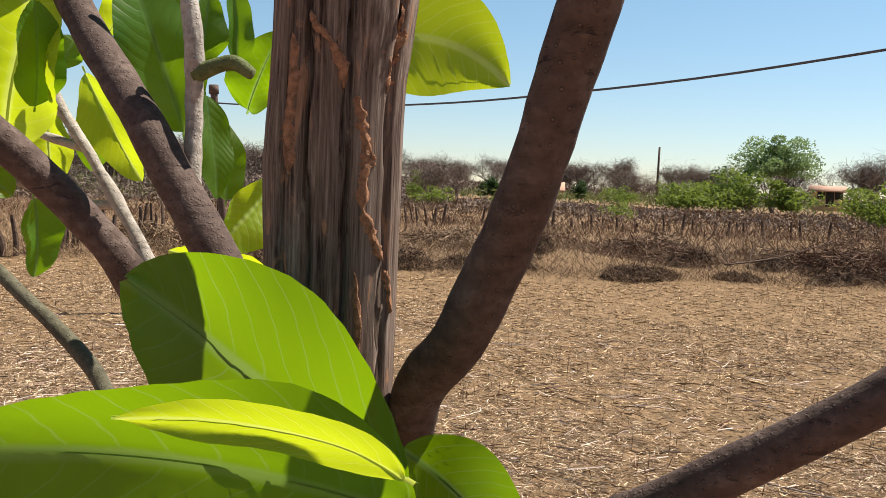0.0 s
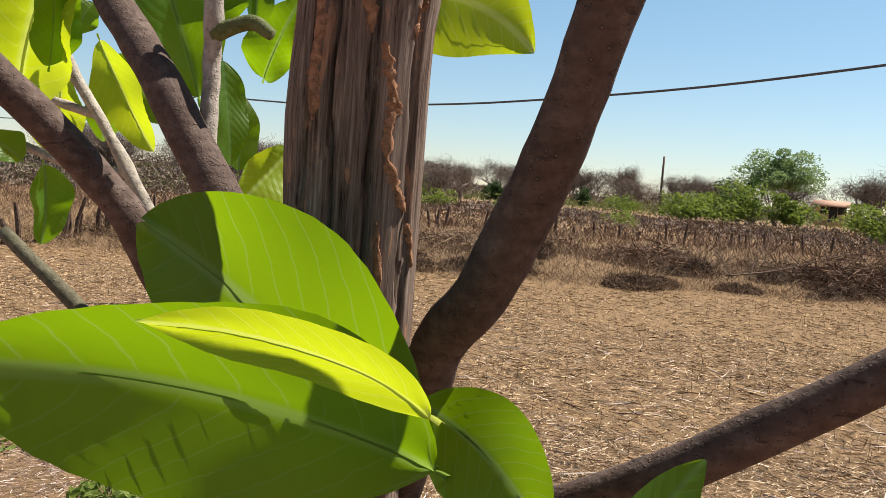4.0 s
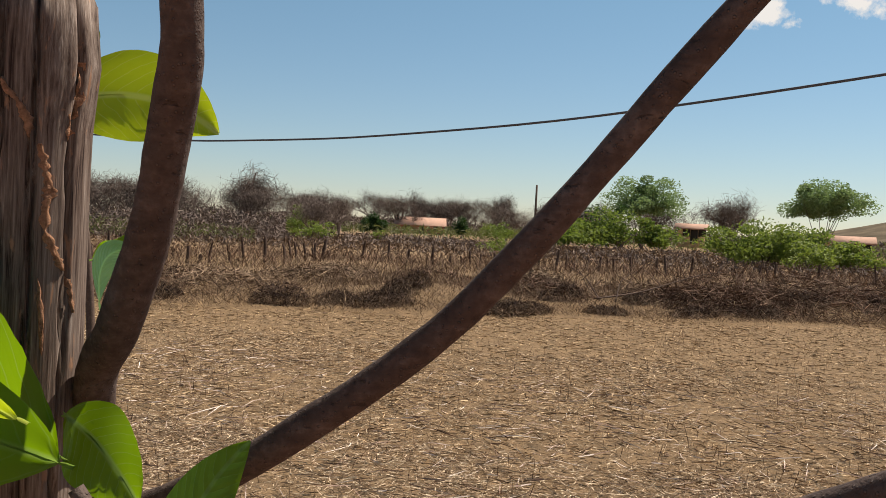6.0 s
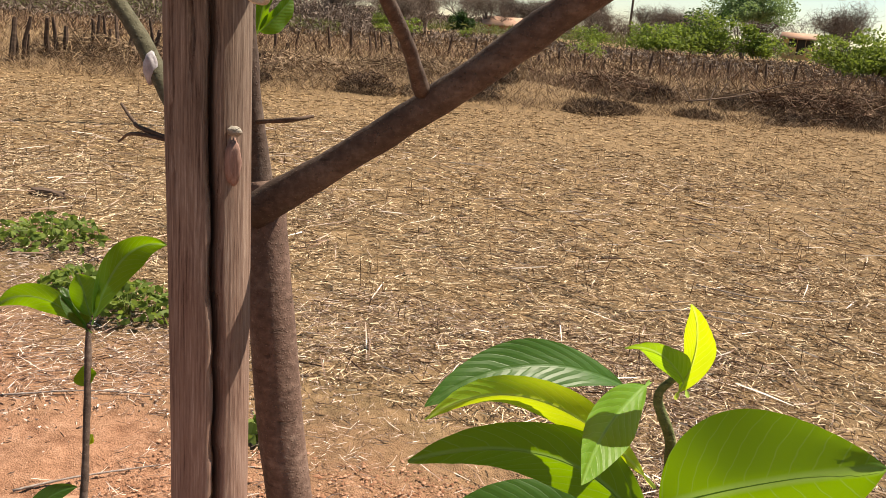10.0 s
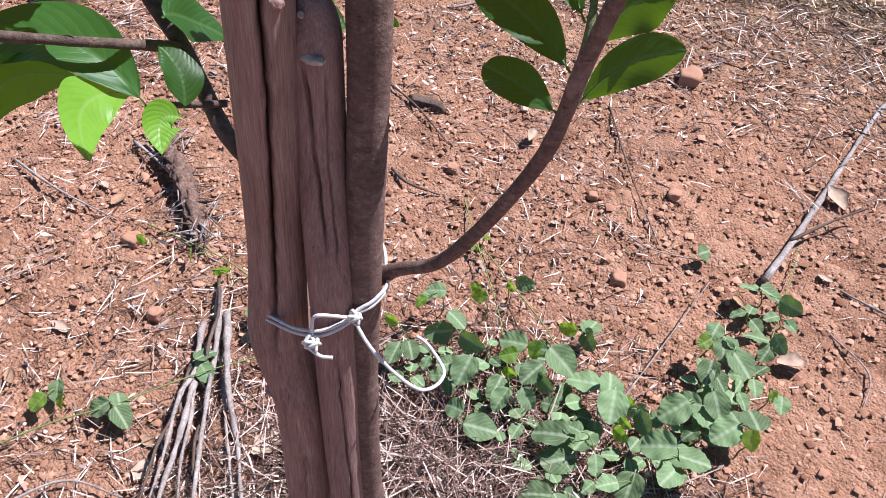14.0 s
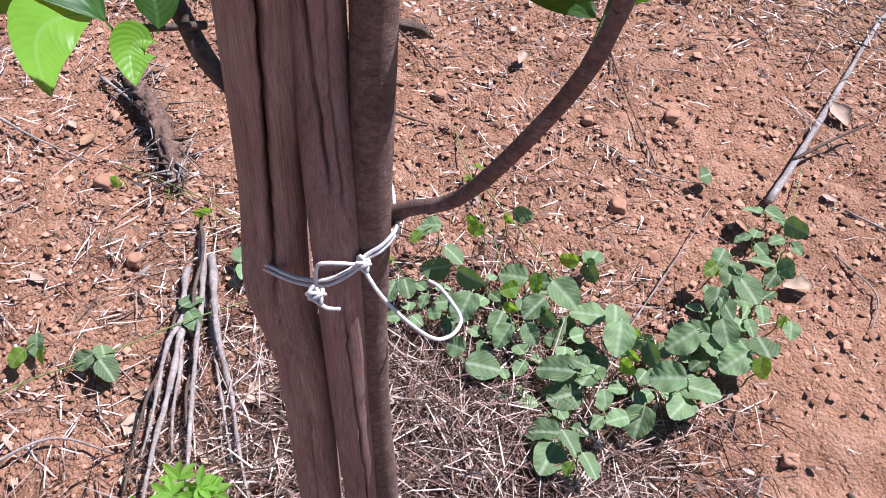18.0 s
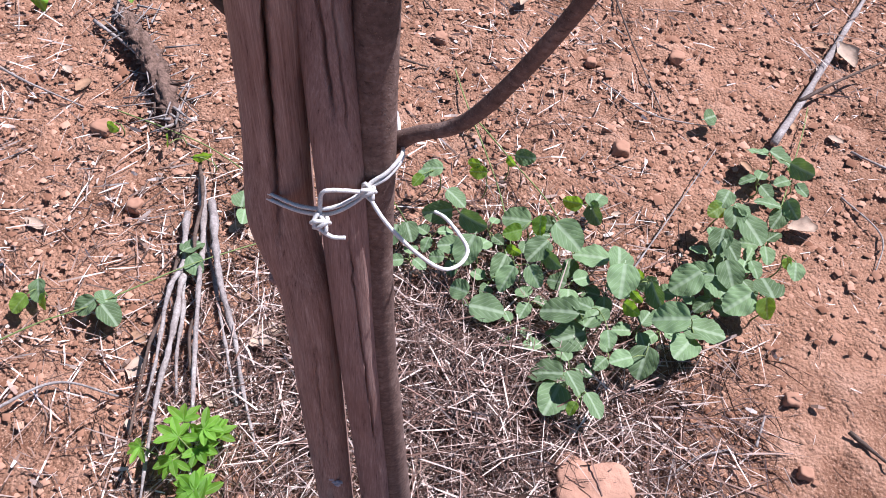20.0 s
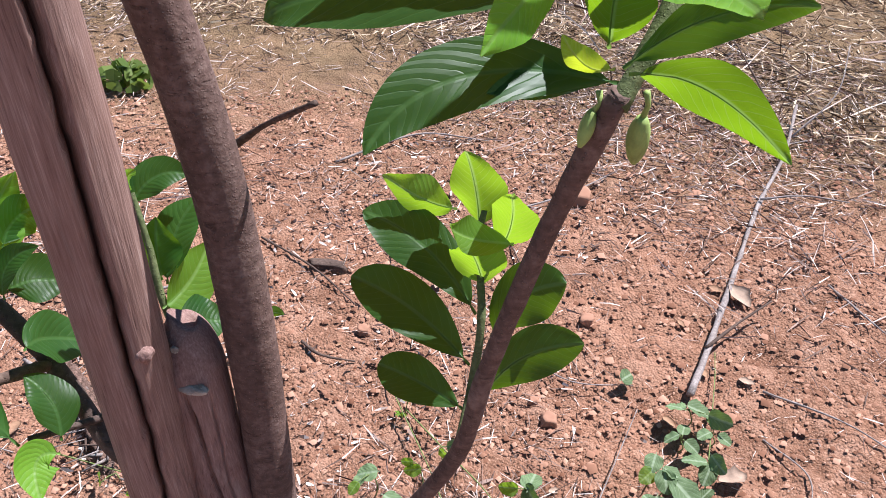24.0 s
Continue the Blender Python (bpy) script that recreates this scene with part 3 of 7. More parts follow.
knob((0.0245, 0.005, 0.9), 0.003, BARK_GREY, short, "pale_cut", (0.8, 0.4, 0.9))


# ---- the young fruit tree ----
tree = thing("fruit_tree", (0.1, 0.01, 0), "young fruit tree with smooth brown bark and large glossy leaves", "tree")


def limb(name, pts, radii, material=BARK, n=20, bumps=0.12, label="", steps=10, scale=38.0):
    return part(name, tube_bm(curve(pts, steps), radii, n, bumps, scale), material, tree, label)


limb("trunk", [(0.0963, -0.0102, -0.0605), (0.085, -0.0042, 0.0647), (0.0695, -0.0065, 0.4099), (0.0635, 0.0, 0.56), (0.0622, 0.0073, 0.7145), (0.0548, 0.0351, 0.9733), (0.0201, 0.0476, 1.1728), (0.0001, 0.0559, 1.3088)], [0.026, 0.0195, 0.0142, 0.0132, 0.0142, 0.0142, 0.0138, 0.0125], BARK_TRUNK, bumps=0.06, n=28, steps=40, scale=14.0)
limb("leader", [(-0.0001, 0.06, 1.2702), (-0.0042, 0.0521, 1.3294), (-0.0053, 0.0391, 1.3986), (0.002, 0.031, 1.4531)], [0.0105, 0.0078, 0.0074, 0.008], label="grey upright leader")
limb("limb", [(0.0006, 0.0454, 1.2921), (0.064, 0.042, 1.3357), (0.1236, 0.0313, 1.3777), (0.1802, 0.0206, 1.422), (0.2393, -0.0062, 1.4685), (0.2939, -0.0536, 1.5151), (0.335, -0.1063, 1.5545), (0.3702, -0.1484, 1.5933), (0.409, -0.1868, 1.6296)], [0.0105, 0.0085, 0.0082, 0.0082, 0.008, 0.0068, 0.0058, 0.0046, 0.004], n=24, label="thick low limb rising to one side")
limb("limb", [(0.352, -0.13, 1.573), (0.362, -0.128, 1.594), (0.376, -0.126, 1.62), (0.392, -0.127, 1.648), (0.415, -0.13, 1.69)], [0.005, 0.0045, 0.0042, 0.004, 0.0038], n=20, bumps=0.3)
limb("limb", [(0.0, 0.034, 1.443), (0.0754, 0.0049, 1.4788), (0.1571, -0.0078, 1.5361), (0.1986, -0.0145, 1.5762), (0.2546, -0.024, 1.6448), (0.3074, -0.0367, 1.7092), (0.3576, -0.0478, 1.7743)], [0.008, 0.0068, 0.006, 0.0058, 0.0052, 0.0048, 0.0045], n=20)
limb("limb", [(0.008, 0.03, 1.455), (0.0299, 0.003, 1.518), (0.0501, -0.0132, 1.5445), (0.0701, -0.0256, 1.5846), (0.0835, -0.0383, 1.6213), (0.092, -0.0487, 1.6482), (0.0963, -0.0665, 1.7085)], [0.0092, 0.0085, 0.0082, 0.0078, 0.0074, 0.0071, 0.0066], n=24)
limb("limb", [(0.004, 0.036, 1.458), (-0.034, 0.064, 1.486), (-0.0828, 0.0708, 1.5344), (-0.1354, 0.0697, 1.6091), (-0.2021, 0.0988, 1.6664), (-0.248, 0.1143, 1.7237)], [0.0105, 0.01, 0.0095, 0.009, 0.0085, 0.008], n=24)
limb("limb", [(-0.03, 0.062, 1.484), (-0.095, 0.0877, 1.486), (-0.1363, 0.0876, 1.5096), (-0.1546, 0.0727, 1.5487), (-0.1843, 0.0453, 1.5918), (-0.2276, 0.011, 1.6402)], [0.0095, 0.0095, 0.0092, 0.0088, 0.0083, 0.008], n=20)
limb("limb", [(0.0, 0.056, 1.285), (-0.03, 0.052, 1.315), (-0.062, 0.057, 1.347), (-0.093, 0.07, 1.381), (-0.126, 0.08, 1.411), (-0.163, 0.092, 1.445), (-0.2, 0.1085, 1.481), (-0.2897, 0.1273, 1.5256)], [0.0058, 0.0056, 0.0052, 0.005, 0.0048, 0.0046, 0.0044, 0.004], BARK_OLIVE, 16, 0.14, "olive green limb behind the stake")
# Sunny spot on the limb, put in as a lump of pale lichen colour.
knob((-0.079, 0.0595, 1.366), 0.0062, FUNGUS, tree, "lichen", (0.7, 0.6, 1.5))
limb("twig", [(-0.2, 0.17, 1.5), (-0.2257, 0.18, 1.535), (-0.27, 0.185, 1.59), (-0.305, 0.18, 1.64), (-0.32, 0.165, 1.7)], [0.0045, 0.0042, 0.004, 0.0036, 0.003], BARK_GREY, 12, 0.3, "pale bare twig")
limb("twig", [(-0.28, 0.185, 1.6), (-0.325, 0.18, 1.612), (-0.37, 0.16, 1.63)], [0.003, 0.0025, 0.002], BARK_GREY, 8, 0.3)
limb("twig", [(-0.25, 0.185, 1.565), (-0.29, 0.18, 1.566), (-0.33, 0.17, 1.58)], [0.003, 0.0025, 0.002], BARK_GREY, 8, 0.3)
limb("twig", [(-0.108, 0.0706, 1.566), (-0.1153, 0.0794, 1.5916), (-0.118, 0.083, 1.6202), (-0.1166, 0.0792, 1.6499), (-0.125, 0.08, 1.69)], [0.0042, 0.004, 0.004, 0.0042, 0.003], BARK_GREY, 12, 0.35, "pale knobbly twig")
limb("twig", [(-0.117, 0.081, 1.632), (-0.1, 0.085, 1.638), (-0.09, 0.087, 1.633)], [0.004, 0.0036, 0.003], BARK_GREEN, 10, 0.3)
limb("twig", [(0.1041, 0.0288, 1.3722), (0.1045, 0.0, 1.397), (0.1019, -0.03, 1.4208), (0.1, -0.0575, 1.4494), (0.09, -0.062, 1.472), (0.072, -0.066, 1.5)], [0.0042, 0.0032, 0.003, 0.0032, 0.0028, 0.0024], BARK, 12, 0.25)
limb("side_branch", [(0.0626, 0.0211, 0.6637), (0.0844, 0.0193, 0.6868), (0.1261, 0.0112, 0.7257), (0.1788, -0.0064, 0.843), (0.1963, -0.0152, 0.933), (0.2162, -0.0225, 1.0201), (0.2358, -0.0305, 1.0905)], [0.0085, 0.0056, 0.0052, 0.005, 0.0048, 0.0046, 0.0046], BARK_TRUNK, 18, 0.14, "thin branch sweeping up from the trunk")
limb("shoot", [(0.2358, -0.031, 1.085), (0.252, -0.006, 1.115), (0.2545, 0.02, 1.146), (0.2515, 0.018, 1.1846), (0.249, 0.01, 1.222), (0.24, 0.0, 1.248), (0.246, -0.004, 1.262)], [0.0042, 0.0036, 0.0032, 0.003, 0.0027, 0.0022, 0.0016], BARK_GREEN, 12, 0.15, "green leading shoot")
limb("shoot", [(0.183, -0.006, 0.862), (0.187, 0.02, 0.885), (0.189, 0.034, 0.918), (0.1842, 0.06, 0.949), (0.186, 0.066, 0.965)], [0.003, 0.0026, 0.0024, 0.002, 0.0015], BARK_GREEN, 10, 0.15)
limb("side_branch", [(0.05, 0.012, 0.724), (-0.0019, 0.03, 0.7312), (-0.0535, 0.0336, 0.761), (-0.1141, 0.0676, 0.8279), (-0.2225, 0.0998, 0.92), (-0.3361, 0.1106, 1.001), (-0.449, 0.1389, 1.0811)], [0.0072, 0.0068, 0.0066, 0.0064, 0.0056, 0.0048, 0.004], BARK, 16, 0.14, "dark branch reaching out behind the stakes")
limb("twig", [(-0.1781, 0.0873, 0.88), (-0.2103, 0.1309, 0.93), (-0.2228, 0.1565, 1.0168), (-0.2424, 0.187, 1.1129), (-0.2415, 0.1879, 1.1285)], [0.0042, 0.0036, 0.0033, 0.0028, 0.0022], BARK, 12, 0.25)
limb("twig", [(-0.1, 0.058, 0.815), (-0.1364, -0.0087, 0.8499), (-0.2288, -0.0515, 0.8597), (-0.31, -0.09, 0.868)], [0.0042, 0.0036, 0.0032, 0.0028], STICK_DARK, 10, 0.2)
limb("twig", [(-0.06, 0.045, 0.785), (-0.075, 0.03, 0.79), (-0.095, 0.01, 0.797)], [0.003, 0.0026, 0.0022], BARK, 8, 0.2)
limb("twig", [(0.0501, 0.0746, 0.99), (0.075, 0.058, 1.014), (0.1072, 0.0379, 1.0394)], [0.0022, 0.0017, 0.0013], STICK_DARK, 8, 0.4, "dry bare twig")
limb("twig", [(-0.02, 0.06, 1.318), (-0.0761, 0.0525, 1.3291), (-0.0924, 0.0595, 1.3334), (-0.1072, 0.0679, 1.3409)], [0.0018, 0.0014, 0.0012, 0.0008], STICK_DARK, 8, 0.4)
limb("twig", [(-0.004, 0.05, 1.343), (0.0290, 0.0309, 1.3493), (0.0393, 0.0402, 1.3518)], [0.0016, 0.0012, 0.0008], STICK_DARK, 8, 0.4)
limb("twig", [(-0.02, 0.06, 1.318), (-0.0796, 0.0507, 1.3268), (-0.1052, 0.0621, 1.3184)], [0.0014, 0.0011, 0.0007], STICK_DARK, 8, 0.4)
limb("twig", [(0.01, 0.052, 0.82), (-0.012, 0.068, 0.87), (-0.02, 0.082, 0.905), (-0.031, 0.097, 0.935)], [0.003, 0.0026, 0.0024, 0.0018], BARK_GREEN, 8, 0.2)


def leaf_mesh(name, material, fold, curl, wave, seed, rounder=0.0, nl=44, nw=10, quilt=0.006, ribs=11):
    """A leaf of length and width one: a folded, arched blade with a wavy rim, a raised midrib and a stalk."""
    bm = bmesh.new()
    uv = bm.loops.layers.uv.new("UVMap")
    rows = []
    for i in range(nl + 1):
        t = i / nl
        prof = math.sin(math.pi * t ** (0.98 - 0.16 * rounder)) ** (0.66 - 0.16 * rounder) if 0 < t < 1 else 0.0
        prof = max(prof, 0.02)
        row = []
        for j in range(nw + 1):
            x = (j / nw - 0.5) * prof
            ax = abs(x)
            z = fold * ax - curl * (t - 0.15) ** 2
            z += wave * ax * math.sin(t * 11 + seed * 2.1 + (3 if x > 0 else 0)) + quilt * min(1, 6 * ax) * math.cos(2 * ribs * (t - 0.62 * ax) * math.pi)
            z += 0.03 * noise.noise(Vector((x * 2, t * 2, seed)))
            row.append((bm.verts.new((x, t, z)), j / nw * prof + 0.5 - prof / 2, t))
        rows.append(row)
    for a, b in zip(rows, rows[1:]):
        for j in range(nw):
            c = (a[j], a[j + 1], b[j + 1], b[j])
            f = bm.faces.new([k[0] for k in c])
            for l, k in zip(f.loops, c):
                l[uv].uv = (k[1], k[2])
    rib = []
    for i in range(-3, nl + 1):
        t = i / nl
        z = -curl * (max(t, 0) - 0.15) ** 2 + 0.03 * noise.noise(Vector((0, max(t, 0) * 2, seed))) - 0.003 + (0.12 * t if t < 0 else 0)
        w = 0.012 * (1 - 0.8 * max(t, 0)) + (0.012 if t < 0 else 0)
        rib.append([bm.verts.new((-w, t, z)), bm.verts.new((0, t, z - w * 0.8)), bm.verts.new((w, t, z))])
    for a, b in zip(rib, rib[1:]):
        for k in (0, 1):
            f = bm.faces.new((a[k], a[k + 1], b[k + 1], b[k]))
            for l in f.loops:
                l[uv].uv = (0.5, 0.5)
    me = bpy.data.meshes.new(name)
    bm.to_mesh(me)
    bm.free()
    me.materials.append(material)
    me.polygons.foreach_set("use_smooth", [True] * len(me.polygons))
    return me


OLD = [leaf_mesh("leaf", LEAF, 0.14 + 0.06 * k, 0.18 + 0.1 * (k % 3), 0.1 + 0.04 * (k % 2), k, 0.3 + 0.2 * (k % 3), quilt=(0.0015, 0.007)[k % 2]) for k in range(6)]
BACKLIT = [leaf_mesh("leaf", LEAF_YOUNG, 0.3 + 0.15 * k, 0.12, 0.12, k + 9, 0.2) for k in range(3)]


def hang_leaf(spec, mesh, parent, rise=0.0):
    """One leaf from its stalk to its tip; its face looks along the given direction."""
    b, t, w, nrm = Vector(spec[:3]), Vector(spec[3:6]), spec[6], Vector(spec[7:10]) + Vector((0, 0, rise))
    y = t - b
    length = y.length
    y.normalize()
    z = (nrm - y * nrm.dot(y)).normalized()
    x = y.cross(z)
    m = Matrix((x * w, y * length, z * (w + length) * 0.5)).transposed().to_4x4()
    m.translation = b
    ob = new("leaf", mesh)
    ob.matrix_basis = m
    return under(ob, parent)


SPRIG_B = [
    (-0.161, 0.131, 1.609, -0.168, 0.098, 1.688, 0.046, 0.86, -0.49, -0.12),
    (-0.235, 0.103, 1.619, -0.214, 0.087, 1.668, 0.028, 0.88, -0.18, -0.44),
    (-0.282, 0.127, 1.604, -0.229, 0.094, 1.695, 0.079, 0.17, -0.89, -0.42),
    (-0.124, 0.093, 1.637, -0.116, 0.092, 1.672, 0.020, 0.90, -0.38, -0.22),
    (-0.121, 0.119, 1.642, -0.117, 0.113, 1.681, 0.015, 0.90, -0.42, -0.15),
    (-0.150, 0.174, 1.625, -0.126, 0.160, 1.665, 0.030, 0.01, -0.94, -0.34),
    (-0.151, 0.136, 1.629, -0.139, 0.135, 1.575, 0.022, 0.88, -0.42, 0.21),
    (-0.111, 0.142, 1.584, -0.122, 0.108, 1.549, 0.033, 0.95, -0.32, 0.01),
    (-0.111, 0.138, 1.535, -0.140, 0.095, 1.547, 0.031, 0.67, -0.58, -0.47),
]
SPRIG_B2 = [
    (-0.299, 0.205, 1.651, -0.263, 0.216, 1.580, 0.034, 0.16, -0.99, -0.07),
    (-0.330, 0.207, 1.574, -0.318, 0.190, 1.632, 0.045, 0.25, -0.91, -0.33),
    (-0.323, 0.186, 1.566, -0.316, 0.187, 1.514, 0.029, 0.97, -0.23, 0.12),
    (-0.240, 0.161, 1.668, -0.209, 0.155, 1.698, 0.024, 0.31, -0.81, -0.50),
    (-0.180, 0.148, 1.655, -0.181, 0.137, 1.698, 0.020, 0.93, -0.37, -0.07),
    (-0.171, 0.185, 1.572, -0.171, 0.184, 1.622, 0.023, 0.91, -0.42, -0.01),
    (-0.317, 0.163, 1.568, -0.330, 0.149, 1.584, 0.025, 0.85, -0.33, 0.40),
    (-0.313, 0.249, 1.641, -0.329, 0.237, 1.587, 0.035, 0.25, -0.96, 0.14),
    (-0.295, 0.181, 1.651, -0.289, 0.184, 1.673, 0.027, 0.28, -0.96, 0.03),
    (-0.269, 0.237, 1.601, -0.292, 0.213, 1.644, 0.029, 0.66, -0.75, -0.06),
]
SPRIG_R = [
    (-0.219, 0.352, 1.543, -0.185, 0.375, 1.559, 0.034, 0.64, -0.59, -0.49),
    (-0.175, 0.252, 1.517, -0.167, 0.261, 1.543, 0.021, 0.16, -0.94, 0.30),
    (-0.022, 0.084, 1.392, -0.018, 0.091, 1.424, 0.013, 0.07, -0.98, 0.20),
    (-0.021, 0.085, 1.392, -0.005, 0.098, 1.412, 0.014, 0.78, -0.57, -0.25),
    (-0.028, 0.092, 1.391, -0.034, 0.092, 1.418, 0.014, 0.09, -1.00, 0.00),
    (-0.082, 0.141, 1.691, -0.076, 0.144, 1.696, 0.015, 0.57, -0.80, -0.19),
]
count = 0
def blade(kind, base, bend, tip, width, normal, tail=1.0):
    """One tree leaf of its own shape: its midrib arches from base over bend to tip, its upper face looks along normal."""
    global count
    count += 1
    material, fold, wave, quilt = KINDS[kind]
    b, c, t = Vector(base), Vector(bend), Vector(tip)
    n0 = Vector(normal)
    length = (t - b).length
    seed = count * 1.37
    fold = fold + 0.07 * math.sin(seed * 3.1)
    nl, nw, ribs = 30, 12, 9 + count % 4
    bm = bmesh.new()
    uv = bm.loops.layers.uv.new("UVMap")

    def spine(u):
        p = b * (1 - u) ** 2 + c * 2 * u * (1 - u) + t * u * u
        d = ((c - b) * (1 - u) + (t - c) * u).normalized()
        z = (n0 - d * n0.dot(d)).normalized()
        return p, d.cross(z), z

    rows = []
    for i in range(nl + 1):
        u = i / nl
        p, x, z = spine(u)
        prof = max(0.03, math.sin(math.pi * min(0.999, u ** (0.93 * tail))) ** (0.78 / tail))
        row = []
        for j in range(nw + 1):
            v = j / nw * 2 - 1
            w = v * prof * width * 0.5
            lift = fold * abs(w) + wave * width * v * v * prof * math.sin(u * 9 + seed + (2 if v > 0 else 0)) + quilt * width * min(1, 4 * abs(v)) * math.cos(2 * math.pi * ribs * (u - 0.22 * abs(v)))
            lift += 0.05 * width * noise.noise(Vector((v, u * 2.5, seed)))
            row.append((bm.verts.new(p + x * (w * (1 - 0.08 * fold)) + z * lift), v * prof * 0.5 + 0.5, u))
        rows.append(row)
    for p, q in zip(rows, rows[1:]):
        for j in range(nw):
            corner = (p[j], p[j + 1], q[j + 1], q[j])
            f = bm.faces.new([k[0] for k in corner])
            for l, k in zip(f.loops, corner):
                l[uv].uv = (k[1], k[2])
    rib = []
    for i in range(-3, nl + 1):
        u = i / nl
        p, x, z = spine(max(u, 0))
        if u < 0:
            p = p + (p - spine(0.03)[0]).normalized() * (-u * length * 0.7)
        w = 0.0004 * (1 - 0.75 * max(u, 0)) + (0.0005 if u < 0 else 0)
        rib.append([bm.verts.new(p - x * w - z * 0.0003), bm.verts.new(p - z * (0.0003 + w * 0.9)), bm.verts.new(p + x * w - z * 0.0003)])
    for p, q in zip(rib, rib[1:]):
        for k in (0, 1):
            f = bm.faces.new((p[k], p[k + 1], q[k + 1], q[k]))
            for l in f.loops:
                l[uv].uv = (0.5, 0.5)
    return part("leaf", bm, material, tree)


# The darker kind has missing backlight painted in, the fresh kind sunlight.
KINDS = {"old": (LEAF, 0.16, 0.05, 0.006), "dim": (LEAF_DIM, 0.2, 0.06, 0.006), "fresh": (LEAF_SUN_TOP, 0.2, 0.06, 0.006), "pale": (LEAF_PALE, 0.3, 0.08, 0.008), "young": (LEAF_YOUNG, 0.3, 0.07, 0.008), "bright": (LEAF_YOUNG, 0.08, 0.03, 0.004)}

# the leaves of a sprig painted paler where the sun shines through them
for sprig, young in ((SPRIG_B, (2, 7, 8)), (SPRIG_B2, (0, 1, 3)), (SPRIG_R, ())):
    for i, spec in enumerate(sprig):
        hang_leaf(spec, BACKLIT[count % 3] if i in young else OLD[count % 6], tree)
        count += 1
# the sprig by the tall stake
blade("old", (0.046, -0.039, 1.500), (0.002, -0.05, 1.536), (-0.047, -0.043, 1.555), 0.066, (0.00, -1.00, -0.07))
blade("old", (0.050, -0.045, 1.500), (0.02, -0.094, 1.531), (-0.014, -0.136, 1.534), 0.052, (0.75, -0.58, -0.33))
blade("bright", (0.061, -0.080, 1.524), (0.049, -0.111, 1.546), (0.033, -0.136, 1.5475), 0.018, (0.2, -0.85, -0.5))
blade("old", (0.038, -0.026, 1.511), (0.064, -0.04, 1.508), (0.080, -0.043, 1.487), 0.03, (-0.24, -0.87, 0.43))
blade("old", (0.100, -0.060, 1.457), (0.094, -0.045, 1.489), (0.114, -0.031, 1.511), 0.023, (0.55, -0.8, 0.2))
blade("old", (0.0992, -0.0716, 1.4711), (0.0908, -0.0832, 1.5001), (0.0834, -0.0972, 1.4974), 0.0228, (-0.66, 0.70, 0.29))
blade("old", (0.0988, -0.0732, 1.4696), (0.0715, -0.0557, 1.4762), (0.0419, -0.0407, 1.4607), 0.0104, (0.39, 0.80, 0.45))
blade("old", (0.0937, -0.0560, 1.4552), (0.0972, -0.0535, 1.4563), (0.0992, -0.0512, 1.4626), 0.0055, (-0.79, 0.57, 0.22))
blade("fresh", (-0.0947, 0.0599, 1.4580), (-0.1120, 0.0566, 1.4663), (-0.1356, 0.0484, 1.4575), 0.0150, (0.5, -0.6, 0.5))
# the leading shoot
blade("dim", (0.2322, -0.0263, 1.0926), (0.1697, -0.0405, 1.1103), (0.1539, -0.0717, 1.0842), 0.0271, (0.22, -0.53, 0.82))
blade("dim", (0.2281, -0.0156, 1.0873), (0.2055, -0.0328, 1.0936), (0.1909, -0.0496, 1.0970), 0.0129, (0.53, -0.36, 0.77))
blade("dim", (0.2426, 0.0214, 1.1099), (0.1167, 0.0017, 1.1144), (0.0997, 0.0046, 1.0932), 0.0358, (-0.02, -0.62, 0.79))
blade("fresh", (0.2112, -0.0149, 1.1245), (0.2001, -0.0316, 1.1252), (0.1891, -0.0567, 1.1135), 0.0229, (0.82, -0.50, 0.26))
blade("old", (0.2311, -0.0188, 1.1035), (0.2293, -0.0221, 1.1214), (0.2321, -0.0263, 1.1354), 0.0278, (0.43, 0.88, 0.20))
blade("fresh", (0.2322, -0.0058, 1.1300), (0.2605, -0.0319, 1.1338), (0.2672, -0.0677, 1.1352), 0.0297, (-0.37, -0.13, 0.92))
blade("dim", (0.2392, -0.0281, 1.1016), (0.2599, -0.0369, 1.1293), (0.2835, -0.0605, 1.1366), 0.0183, (0.73, 0.55, -0.41))
blade("old", (0.2405, -0.0377, 1.1019), (0.2679, -0.0181, 1.0957), (0.3040, -0.0186, 1.0593), 0.0224, (-0.12, 0.96, 0.25))
blade("young", (0.2307, -0.0369, 1.1024), (0.2209, -0.0569, 1.1090), (0.2130, -0.0674, 1.1271), 0.0095, (-0.47, 0.70, 0.53))
blade("dim", (0.2469, 0.0289, 1.1297), (0.1927, 0.0427, 1.1684), (0.1367, 0.0139, 1.1450), 0.0404, (0.19, -0.66, 0.73))
blade("old", (0.2459, -0.0313, 1.1951), (0.2090, -0.0365, 1.2488), (0.1472, -0.0765, 1.2308), 0.0320, (-0.35, 0.92, 0.20))
blade("young", (0.2400, -0.0278, 1.2229), (0.1876, -0.0494, 1.2794), (0.1578, -0.0924, 1.2600), 0.0190, (-0.50, 0.81, 0.31))
blade("dim", (0.2246, -0.0162, 1.2580), (0.1817, -0.0413, 1.2814), (0.1531, -0.0792, 1.2587), 0.0225, (0.43, -0.48, 0.77))
blade("fresh", (0.2343, -0.0133, 1.2590), (0.2202, -0.0571, 1.2570), (0.2200, -0.0979, 1.2517), 0.0208, (0.63, -0.17, 0.76))
blade("young", (0.2485, -0.0152, 1.2596), (0.2563, -0.0263, 1.2889), (0.2472, -0.0459, 1.3094), 0.0152, (0.53, 0.72, 0.46))
